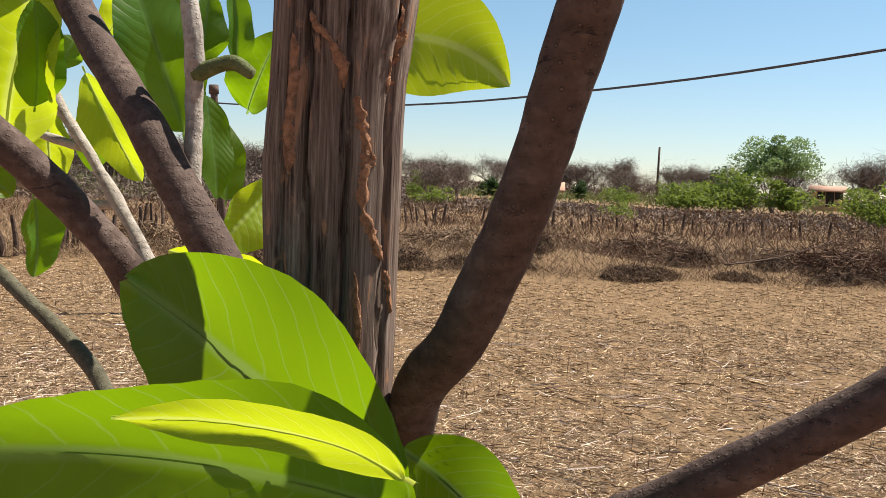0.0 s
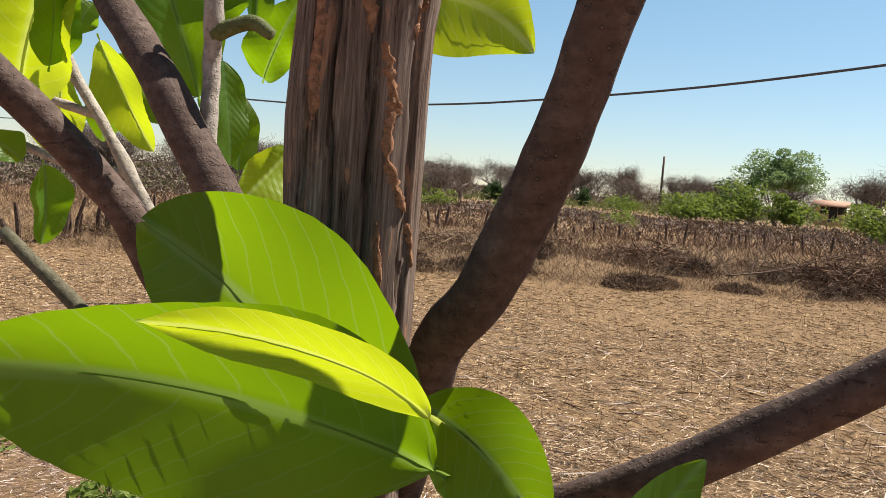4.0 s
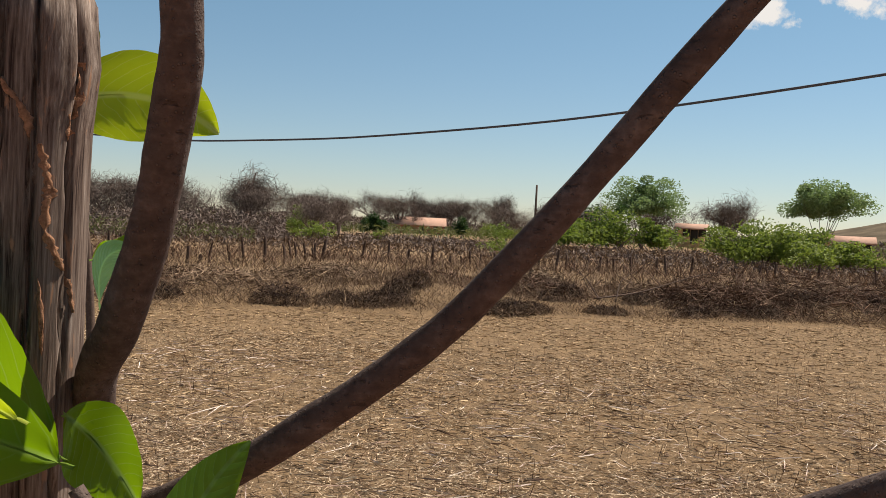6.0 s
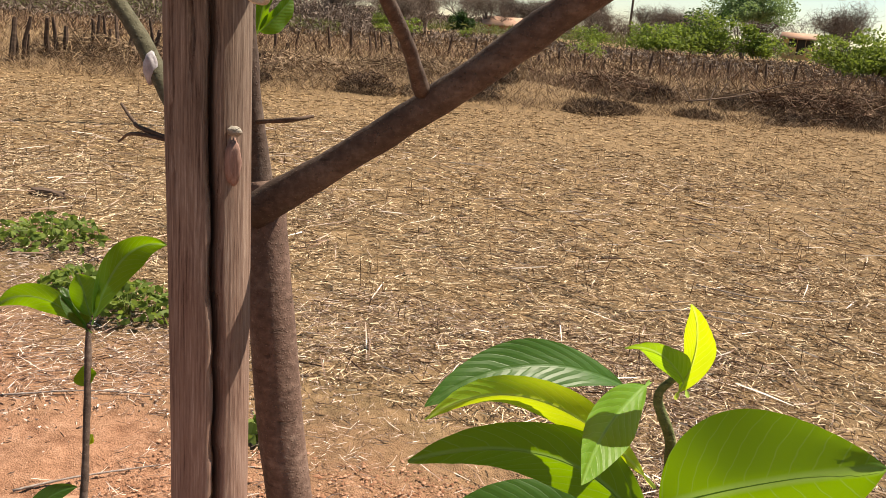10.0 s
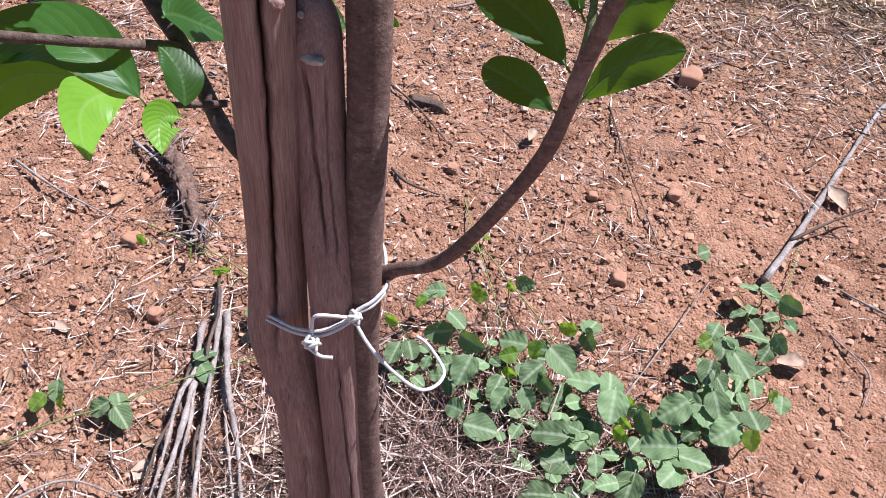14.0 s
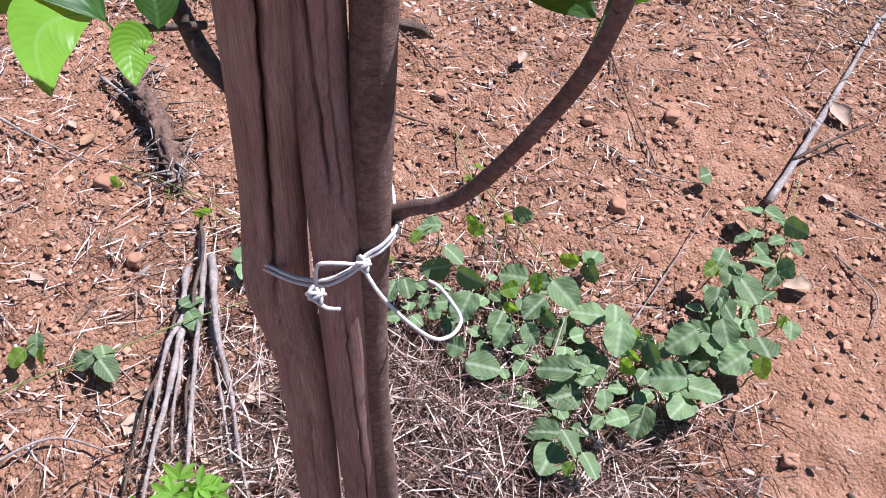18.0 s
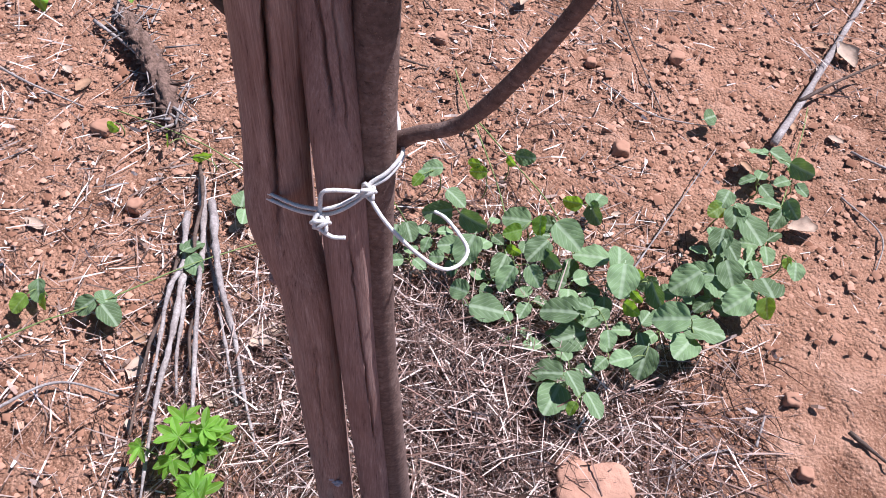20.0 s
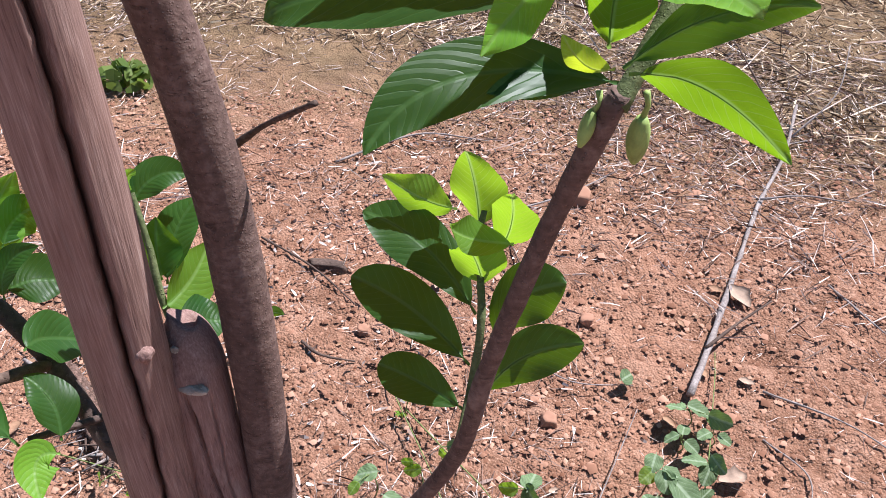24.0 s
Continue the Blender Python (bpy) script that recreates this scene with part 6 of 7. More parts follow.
bx, by = scatter(4500, (-1.0, -0.2, -0.2, 1.2), lambda x, y: patchy(x, y, 5, 22, 0.0))
litter("straw_scatter", bx, by, (0.03, 0.12), (0.0015, 0.003), (0.002, 0.015), 0.15, STRAW_PALE, "pale straw and twig scraps by the stick bundle")


def crumbs(name, x, y, size, material, label):
    """Little uneven clods: squashed eight-sided lumps."""
    k = len(x)
    s = size[0] + (size[1] - size[0]) * rng.uniform(0, 1, k) ** 6
    j = lambda: rng.uniform(0.6, 1.3, k) * s
    z = ground_z(x, y)
    o = np.zeros(k)
    c = np.stack([x, y, z + 0.25 * s], 1)
    a = rng.uniform(0, np.pi, k)
    ca, sa = np.cos(a), np.sin(a)
    px, py = j(), j()
    p = [c + np.stack([ca * px, sa * px, o], 1), c + np.stack([-sa * py, ca * py, o], 1), c - np.stack([ca * j(), sa * j(), o], 1), c - np.stack([-sa * j(), ca * j(), o], 1)]
    t = c + np.stack([o, o, j() * 0.7], 1)
    verts = np.stack(p + [t], 1).reshape(-1, 3)
    base = np.arange(k)[:, None] * 5
    faces = np.concatenate([base + np.array(f) for f in ((0, 1, 4), (1, 2, 4), (2, 3, 4), (3, 0, 4))], 1).reshape(-1)
    mesh = bpy.data.meshes.new(name)
    mesh.vertices.add(len(verts))
    mesh.vertices.foreach_set("co", verts.astype(np.float32).ravel())
    mesh.loops.add(len(faces))
    mesh.loops.foreach_set("vertex_index", faces.astype(np.int32))
    mesh.polygons.add(len(faces) // 3)
    mesh.polygons.foreach_set("loop_start", np.arange(0, len(faces), 3, dtype=np.int32))
    mesh.polygons.foreach_set("loop_total", np.full(len(faces) // 3, 3, np.int32))
    mesh.materials.append(material)
    mesh.update(calc_edges=True)
    return tagged(new(name, mesh), label, "soil", kind="stuff")


bx, by = scatter(62000, (-4.2, 3.8, 0.9, 3.6), lambda x, y: patchy(x, y, 3.0, 24, 0.42 - 0.5 * np.clip((y - 1.1) / 1.1, 0, 1)))
litter("bleached_straw", bx, by, (0.03, 0.16), (0.0015, 0.0038), (0.001, 0.02), 0.14, STRAW_PALE, "bleached straw where the field meets the soil")
cx, cy = scatter(95000, (-1.4, 1.4, -0.35, 2.0), lambda x, y: patchy(x, y, 6.0, 33, -0.35))
crumbs("soil_crumbs", cx, cy, (0.0012, 0.0085), CLOD, "crumbs and small clods of red soil")
cx, cy = scatter(5200, (-1.4, 1.4, -0.35, 2.0), lambda x, y: patchy(x, y, 5.0, 34, 0.22))
crumbs("soil_lumps", cx, cy, (0.003, 0.014), CLOD, "lumps of dry red soil")

# field straw: denser near the bed, thinning with distance
def in_field(x, y):
    thin = waves(x, y, 2.6, 35) + 0.6 * waves(x, y, 9.0, 36)
    return (bank_s(x, y) < 0.3) & (y + 0.35 * x + 0.8 * waves(x, y, 1.3, 31) > 1.9) & (rng.uniform(-0.9, 0.9, len(x)) < thin + 0.45)


for box, k in (((-7, 6, 0.6, 5.6), 160000), ((-11, 9, 2.8, 10.5), 165000), ((-22, 16, 5, 24), 190000)):
    x, y = scatter(k, box, in_field)
    litter("field_straw", x, y, (0.025, 0.13) if box[2] < 5 else (0.04, 0.2), (0.002, 0.006) if box[2] < 5 else (0.004, 0.011), (0.003, 0.04), 0.14, STRAW if box[2] > 3 else STRAW_NEAR, "mown dry straw covering the field")
x, y = scatter(4200, (-7, 6, 0.8, 9), in_field)
litter("long_straw", x, y, (0.15, 0.5), (0.004, 0.009), (0.015, 0.05), 0.1, STRAW_PALE, "long bleached stalks lying over the stubble")
x, y = scatter(20000, (-13, 10, 0.5, 19), in_field)
k = len(x)
h = rng.uniform(0.03, 0.13, k) + 0.12 * (rng.uniform(0, 1, k) > 0.88)
d = np.stack([rng.normal(0, 0.25, k), rng.normal(0, 0.25, k), np.ones(k)], 1)
tagged(quads_object("stubble", blades(np.stack([x, y, ground_z(x, y) + h / 2], 1), d, h, rng.uniform(0.0022, 0.005, k)), BRUSH_RED), "short upright dry stubble stalks in the field", "stubble", kind="stuff")
cx, cy = scatter(5000, (-9, 6, 1.6, 16), in_field)
crumbs("field_clods", cx, cy, (0.006, 0.035), BRUSH, "dark clods among the field straw")


# ---- the bank with dry brush ----
def bank_xy(k, s0, s1, a0=-16.0, a1=20.0):
    a, s = rng.uniform(a0, a1, k), rng.uniform(s0, s1, k)
    return BANK_P[0] + BANK_D[0] * a + BANK_N[0] * s, BANK_P[1] + BANK_D[1] * a + BANK_N[1] * s


def grass(name, x, y, h, w, lean, material, label, z0=0.0):
    k = len(x)
    hh = rng.uniform(h[0], h[1], k)
    d = np.stack([rng.normal(0, lean, k), rng.normal(0, lean, k), np.ones(k)], 1)
    c = np.stack([x, y, ground_z(x, y) + hh / 2 * 0.9 + z0], 1)
    return tagged(quads_object(name, blades(c, d, hh, rng.uniform(w[0], w[1], k)), material), label, "grass", kind="stuff")


x, y = bank_xy(26000, -0.1, 3.2)
m = patchy(x, y, 1.6, 41, -0.25)
grass("bank_grass", x[m], y[m], (0.08, 0.36), (0.003, 0.008), 0.9, BANK_STRAW, "tangled dry brown grass on the bank")
x, y = bank_xy(16000, 1.5, 14.0, -20, 26)
grass("rough_pasture", x, y, (0.12, 0.45), (0.005, 0.013), 0.8, BANK_STRAW, "rank dry grass behind the bank")
x, y = bank_xy(15000, -0.22, 1.0)
grass("hanging_grass", x, y, (0.08, 0.26), (0.003, 0.008), 1.2, BRUSH, "dry grass hanging over the foot of the bank", 0.05)
x, y = bank_xy(9000, 0.2, 8.0)
grass("pale_grass", x, y, (0.1, 0.45), (0.003, 0.008), 0.8, STRAW, "pale dry grass stalks on the bank")


def dark_clump(a, s, r, h, group="dark clumps at the bank's foot"):
    """A tussock hanging over the bank's foot, darkened to paint its shaded undercut."""
    x0, y0 = BANK_P + BANK_D * a + BANK_N * s
    k = int(2200 * r)
    ang, rad = rng.uniform(0, 2 * np.pi, k), np.sqrt(rng.uniform(0, 1, k))
    x, y = x0 + np.cos(ang) * rad * r * BANK_D[0], y0 + np.cos(ang) * rad * r * BANK_D[1] + np.sin(ang) * rad * r * 0.5
    hh = h * np.sqrt(np.maximum(0, 1 - rad**2)) * rng.uniform(0.05, 1, k)
    d = rng.normal(size=(k, 3)) * [1, 1, 0.8]
    ob = quads_object("tussock", blades(np.stack([x, y, ground_z(x, y) + hh], 1), d, rng.uniform(0.06, 0.24, k), rng.uniform(0.004, 0.014, k)), BRUSH_SHADED)
    return tagged(ob, "dry tussock at the foot of the bank, coloured dark for its shade", "tussock", group)


for a, s, r, h in tuple((rnd.uniform(-9, 13), rnd.uniform(0.6, 2.4), rnd.uniform(0.2, 0.4), rnd.uniform(0.12, 0.26)) for _ in range(12)) + ((-3.4, 0.1, 0.62, 0.26), (-1.6, 0.15, 0.7, 0.2), (0.9, 0.1, 0.8, 0.2), (-5.6, 0.3, 0.5, 0.16), (2.7, 0.2, 0.5, 0.14), (4.6, 0.2, 0.7, 0.16), (6.0, 0.3, 0.6, 0.16), (5.4, 1.9, 0.5, 0.2), (7.5, 1.2, 0.8, 0.2), (-2.4, 0.3, 0.5, 0.15), (9.6, 1.0, 0.9, 0.25), (3.8, 1.1, 0.5, 0.14), (11.5, 1.0, 0.9, 0.2)):
    dark_clump(a, s + 0.25, r * rnd.uniform(0.75, 1.05), h * rnd.uniform(1.0, 1.5))


def brush_pile(a, s, r, h, material=BRUSH_RED):
    x0, y0 = BANK_P + BANK_D * a + BANK_N * s
    k = 1400
    ang, rad = rng.uniform(0, 2 * np.pi, k), np.sqrt(rng.uniform(0, 1, k))
    x, y = x0 + np.cos(ang) * rad * r, y0 + np.sin(ang) * rad * r * 0.6
    hh = h * np.maximum(0.05, 1 - rad**1.5) * rng.uniform(0.1, 1, k)
    d = rng.normal(size=(k, 3)) * [1, 1, 0.5]
    tagged(quads_object("brushwood", blades(np.stack([x, y, ground_z(x, y) + hh], 1), d, rng.uniform(0.15, 0.6, k), rng.uniform(0.006, 0.02, k)), material), "heap of dry reddish brushwood on the bank", "brushwood", kind="stuff")


for a, s, r, h in ((5.6, 1.4, 1.9, 0.7), (8.0, 1.3, 2.2, 0.8), (10.2, 1.5, 2.2, 0.75), (1.6, 2.2, 1.4, 0.5), (-6.5, 1.5, 1.6, 0.4), (12.0, 2.5, 2.5, 0.8)):
    brush_pile(a, s, r, h)
for k in range(16):
    brush_pile(-9 + 1.45 * k + rnd.uniform(-0.5, 0.5), rnd.uniform(0.9, 5.0), rnd.uniform(1.0, 1.9), rnd.uniform(0.25, 0.5), (BRUSH, BANK_STRAW, BRUSH_RED, BANK_STRAW)[k % 4])


def dead_limb(p, r):
    q = [Vector(v) for v in p]
    e = thing("fallen_limb", q[0], "bare pale fallen limb lying in the brush", "branch", "fallen limbs")
    part("stem", tube_bm(curve(q, 6), [r * 0.7, r * 0.2], 7, 0.3, 8), STICK_DARK, e)
    for _ in range(5):
        i = rnd.uniform(0.2, 0.9)
        c = q[0].lerp(q[-1], i)
        part("twig", tube_bm([c, c + Vector((rnd.uniform(-0.4, 0.5), rnd.uniform(-0.2, 0.2), rnd.uniform(0.1, 0.5)))], [r * 0.4, r * 0.12], 5), STICK_DARK, e)


dead_limb([(-0.3, 15.9, 0.35), (0.6, 16.6, 0.5), (1.7, 17.3, 0.85), (2.6, 17.6, 1.0)], 0.022)
dead_limb([(-0.2, 16.2, 0.3), (-0.5, 16.5, 0.7), (-0.9, 16.7, 0.95)], 0.02)
dead_limb([(0.1, 16.1, 0.3), (0.2, 16.5, 0.7), (0.5, 16.8, 0.9)], 0.018)


# ---- stake fence ----
def fence():
    line = [(-13.2, 8.6), (-11.6, 10.9), (-10.6, 13.5), (-10.8, 18.0), (-9.0, 25.0), (-2.0, 28.5), (8.0, 32.5), (20.0, 37.0)]
    e = thing("stake_fence", (line[0][0], line[0][1], 0), "old rustic fence of rough grey stakes set close together", "fence")
    kinds = []
    for k in range(6):
        kinds.append(None)
        bm = tube_bm(curve([(0, 0, -0.1), (0.02 * math.sin(k), 0.02, 0.4), (0.04 * math.sin(k * 2.3), 0.02 * math.cos(k), 1.0)], 4), [0.045, 0.04, 0.03], 7, 0.35, 3 + k)
        kinds[k] = bpy.data.meshes.new("fence_stake")
        bm.to_mesh(kinds[k])
        bm.free()
        kinds[k].materials.append(FENCE)
    made = 0
    for (ax, ay), (bx_, by_) in zip(line, line[1:]):
        length = math.hypot(bx_ - ax, by_ - ay)
        step = 0.13 if ay < 17 else 0.34
        for j in range(int(length / step)):
            u = (j + rnd.uniform(-0.3, 0.3)) / (length / step)
            x, y = ax + (bx_ - ax) * u + rnd.uniform(-0.06, 0.06), ay + (by_ - ay) * u + rnd.uniform(-0.06, 0.06)
            if rnd.random() < 0.2 + 0.3 * math.sin(j * 0.31 + ay):
                continue
            ob = new("fence_stake", kinds[rnd.randrange(6)])
            hgt = rnd.uniform(0.4, 0.8) if ay < 17 else rnd.uniform(0.2, 0.75)
            ob.matrix_basis = pose(x, y, float(ground_z(x, y)), rnd.uniform(-9, 9), rnd.uniform(-9, 9), rnd.uniform(0, 360)) @ Matrix.Diagonal((rnd.uniform(0.7, 1.4), rnd.uniform(0.7, 1.4), hgt, 1))
            under(ob, e)
            made += 1


fence()
x, y = bank_xy(11000, 6.5, 16.0, -20, 24)
grass("fence_scrub", x, y, (0.1, 0.5), (0.008, 0.022), 0.8, BRUSH_RED, "bare twiggy scrub along the old fence")


# ---- cable and its pole ----
pole = thing("cable_pole", (-5.49, 7.87, 0), "thin leaning wooden pole carrying a cable", "pole")
shaft = part("shaft", tube_bm(curve([(-5.47, 7.88, -0.2), (-5.53, 7.85, 0.8), (-5.62, 7.81, 1.7), (-5.68, 7.77, 2.56)], 10), [0.052, 0.045, 0.041, 0.04], 16, 0.12, 5), STICK_DARK, pole)
part("cap", tube_bm([Vector((-5.677, 7.772, 2.5)), Vector((-5.682, 7.769, 2.6))], [0.056, 0.054], 12, 0.1, 5), STICK_DARK, shaft)
side_pole = thing("cable_pole", (5.65, 3.0, 0), "thin wooden pole carrying a cable", "pole")
part("shaft", tube_bm(curve([(5.65, 3.0, -0.2), (5.65, 3.0, 3.35)], 6), [0.055, 0.045], 12, 0.1, 5), STAKE_WOOD2, side_pole)


def cable(a, b, sag, label):
    a, b = Vector(a), Vector(b)
    pts = []
    for i in range(41):
        u = i / 40
        p = a.lerp(b, u)
        p.z -= sag * 4 * u * (1 - u) - 0.008 * noise.noise(Vector((u * 9, 0.3, 0)))
        pts.append(p)
    tagged(mesh_ob("cable", tube_bm(pts, [0.0085, 0.0085], 8), WIRE), label, "cable", "cables")


cable((-5.66, 7.79, 2.4), (5.65, 3.0, 3.3), 0.47, "slack dark cable strung between poles")
cable((-5.66, 7.79, 2.47), (-16.0, 12.5, 2.4), 0.25, "slack dark cable strung between poles")


# ---- far trees, bushes, houses ----
def crown(name, centre, radii, k, leaf, material, clumps=26, seed=0, hollow=0.35):
    """Many small leaves gathered in uneven clumps."""
    r = np.random.default_rng(seed)
    cen = r.normal(size=(clumps, 3))
    cen /= np.linalg.norm(cen, axis=1, keepdims=True)
    cen *= r.uniform(hollow, 1.0, (clumps, 1))
    cen[:, 2] = np.abs(cen[:, 2]) * 1.25 - 0.35
    size = r.uniform(0.18, 0.42, clumps)
    w = r.integers(0, clumps, k)
    d = r.normal(size=(k, 3))
    d /= np.linalg.norm(d, axis=1, keepdims=True)
    p = cen[w] + d * (size[w] * r.uniform(0.2, 1, k) ** 0.5)[:, None]
    c = np.asarray(centre) + p * np.asarray(radii)
    return quads_object(name, blades(c, r.normal(size=(k, 3)) * [1, 1, 0.6], r.uniform(0.6, 1.2, k) * leaf, r.uniform(0.35, 0.7, k) * leaf), material)


def bare_tree(name, base, height, seed, label):
    """A leafless grey tree: limbs fork again and again into fine twigs."""
    r = random.Random(seed)
    e = thing(name, base, label, "tree", "bare trees behind the pasture")
    bm = bmesh.new()
    tips = []

    def grow(p, d, length, rad, depth):
        mid = p + d * length * 0.5 + Vector((r.uniform(-1, 1), r.uniform(-1, 1), 0)) * length * 0.08
        end = p + d * length
        tube_bm([p, mid, end], [rad, rad * 0.7], 5 if depth < 2 else 3, cap=False, bm=bm)
        if depth >= 4:
            tips.append((end, d, length))
            return
        for _ in range(3 if depth < 3 else 4):
            q = Vector((r.gauss(0, 0.6), r.gauss(0, 0.6), r.uniform(-0.25, 0.9)))
            grow(end - d * length * r.uniform(0, 0.6), (d * 0.75 + q).normalized(), length * r.uniform(0.55, 0.8), rad * 0.55, depth + 1)

    b = Vector(base)
    for _ in range(r.choice((1, 2, 2, 3))):
        grow(b - Vector((0, 0, 0.2)), Vector((r.gauss(0, 0.25), r.gauss(0, 0.25), 1)).normalized(), height * 0.3, height * 0.018, 0)
    part("trunk", bm, TWIGS, e)
    tp = np.array([[*t[0]] for t in tips])
    if len(tp):
        k = len(tp) * 14
        rr = np.random.default_rng(seed)
        c = np.repeat(tp, 14, 0) + rr.normal(size=(k, 3)) * height * 0.04
        tw = quads_object("crown", blades(c, rr.normal(size=(k, 3)) + [0, 0, 0.7], rr.uniform(0.05, 0.13, k) * height, rr.uniform(0.0014, 0.0028, k) * height), TWIGS)
        under(tw, e)
        tw["kind"] = "stuff"
    return e


BARE = [bare_tree("bare_tree", (0, 0, 0), 5.0, 50 + k, "leafless grey-brown tree with a haze of fine twigs") for k in range(4)]
for k, (x, y, h, s) in enumerate(((-32.7, 67.1, 5.6, 1.35), (-36.0, 53.6, 4.4, 1.2), (-40.5, 68.5, 4.6, 1.3), (-53.2, 171.4, 8.5, 1.2), (-43.8, 174.0, 8.5, 1), (-39.0, 182.4, 8.5, 1), (-16.6, 118.5, 7.0, 1.2), (-36.2, 47.4, 4.2, 1.2), (-40.0, 44.3, 4.3, 1.2), (-37.0, 92.5, 5.0, 1.3), (-28.5, 60.0, 4.2, 1.3), (-26.0, 72.0, 4.3, 1.4), (-43.0, 58.0, 5.0, 1.2), (-30.8, 162.0, 7.5, 1.2), (-12.0, 125.0, 6.4, 1.3), (-41.9, 173.0, 6.6, 1.2), (-31.0, 88.0, 4.3, 1.3), (-45.0, 75.0, 5.4, 1.3), (-8.0, 112.0, 6.0, 1.2), (-50.0, 50.0, 5.0, 1.3), (14.0, 120.0, 8.0, 1.2), (-34.0, 58.0, 4.2, 1.3), (-24.0, 62.0, 3.6, 1.4), (-30.0, 75.0, 4.4, 1.3), (-38.2, 173.9, 7.6, 1.4), (-14.0, 100.0, 4.6, 1.4), (-40.5, 150.0, 7.5, 1.3), (-4.0, 118.0, 6.0, 1.4), (-46.0, 62.0, 5.0, 1.3), (-38.0, 60.0, 4.6, 1.3), (6.0, 122.0, 6.5, 1.4))):
    src = BARE[k % 4]
    m = pose(x, y, 0.1, 0, 0, k * 77) @ Matrix.Diagonal((h / 3.3 * s, h / 3.3 * s, h / 3.3, 1))
    if k < 4:
        src.matrix_basis = m
    else:
        ob = copy_thing(src, m)
        ob.scale = m.to_scale()


def bush(name, base, radii, k, leaf, material, label, seed, stems=5, category="bush", trunk=0.0, clumps=26):
    e = thing(name, base, label, category, "green bushes behind the pasture")
    b = Vector(base)
    bm = bmesh.new()
    r = random.Random(seed)
    for _ in range(stems):
        top = b + Vector((r.uniform(-0.6, 0.6) * radii[0], r.uniform(-0.5, 0.5) * radii[1], trunk + radii[2] * r.uniform(0.5, 1.2)))
        tube_bm(curve([b + Vector((r.uniform(-0.1, 0.1), 0, -0.2)), b.lerp(top, 0.5) + Vector((r.uniform(-0.2, 0.2), 0, 0)), top], 4), [0.03 + 0.012 * radii[2], 0.012], 6, 0.2, 3, bm=bm)
    part("trunk", bm, TWIGS, e)
    cr = crown("crown", b + Vector((0, 0, trunk + radii[2] * 0.8)), radii, int(k * 1.6), leaf * 0.72, material, clumps, seed, 0.2)
    under(cr, e)
    return e


bush("lone_tree", (2.1, 101.7, 0), (4.6, 4.2, 3.1), 9000, 0.36, GREEN_GREY, "broad grey-green tree standing alone on the skyline", 1, 7, "tree", 3.2, 60)
bush("lone_tree", (24.2, 112.2, 0.5), (5.0, 4.5, 3.4), 11000, 0.38, GREEN_GREY, "broad grey-green tree on the skyline", 2, 7, "tree", 3.6, 50)
bush("green_bush", (7.6, 48.0, 0.2), (3.7, 2.2, 1.45), 5200, 0.24, GREEN_PALE, "airy bush with bright sunlit leaves", 3, 14, clumps=46)
bush("green_bush", (12.2, 48.8, 0.2), (1.8, 1.4, 0.95), 1500, 0.24, GREEN_PALE, "airy bush with bright sunlit leaves", 4, 8, clumps=30)
bush("green_bush", (-1.0, 84.7, 0), (4.6, 3, 2.3), 2600, 0.42, GREEN, "rounded fresh green bush", 5)
bush("green_bush", (-5.3, 79.6, 0), (3.4, 2.5, 1.7), 1800, 0.4, GREEN, "rounded fresh green bush", 6)
bush("green_bush", (3.6, 84.7, 0), (2.4, 2.2, 2.0), 1300, 0.4, GREEN, "rounded fresh green bush", 7)
bush("green_bush", (-1.6, 92, 0), (3.0, 2.2, 3.0), 1400, 0.4, GREEN_DARK, "dark green bush among paler ones", 8)
bush("dark_bush", (-31.9, 104.9, 0), (2.1, 2.0, 1.65), 2200, 0.34, GREEN_DARK, "dense dark green rounded bush", 9)
bush("dark_bush", (-22.0, 112.5, 0), (1.3, 1.3, 1.7), 1200, 0.34, GREEN_DARK, "dense dark green rounded bush", 10)
bush("pale_bush", (-21.5, 55.6, 0), (2.0, 1.4, 0.9), 900, 0.24, GREEN_PALE, "pale yellow-green open bush", 11, 8)
bush("green_bush", (-30.5, 50, 0), (1.8, 1.4, 1.2), 700, 0.26, GREEN, "sparse green bush before bare trees", 12, 8)
bush("green_bush", (-13.5, 88, 0), (2.2, 1.8, 1.5), 700, 0.3, GREEN, "sparse green bush in the pasture", 13, 6)
bush("green_bush", (-18, 60, 0.1), (0.8, 0.8, 0.7), 240, 0.2, GREEN_PALE, "small bright shrub in the pasture", 14)
bush("green_bush", (-6.0, 40, 0.2), (0.9, 0.8, 0.6), 260, 0.16, GREEN_PALE, "small bright shrub in the pasture", 15)
bush("green_bush", (12, 60, 0.1), (3.2, 2, 1.6), 1300, 0.3, GREEN, "rounded fresh green bush", 16)
bush("green_bush", (-27, 66, 0), (1.6, 1.4, 1.5), 500, 0.28, GREEN, "sparse green bush before bare trees", 17)
bush("green_bush", (9.6, 45, 0.1), (1.6, 1.2, 1.2), 600, 0.22, GREEN_PALE, "airy bush with bright sunlit leaves", 18)


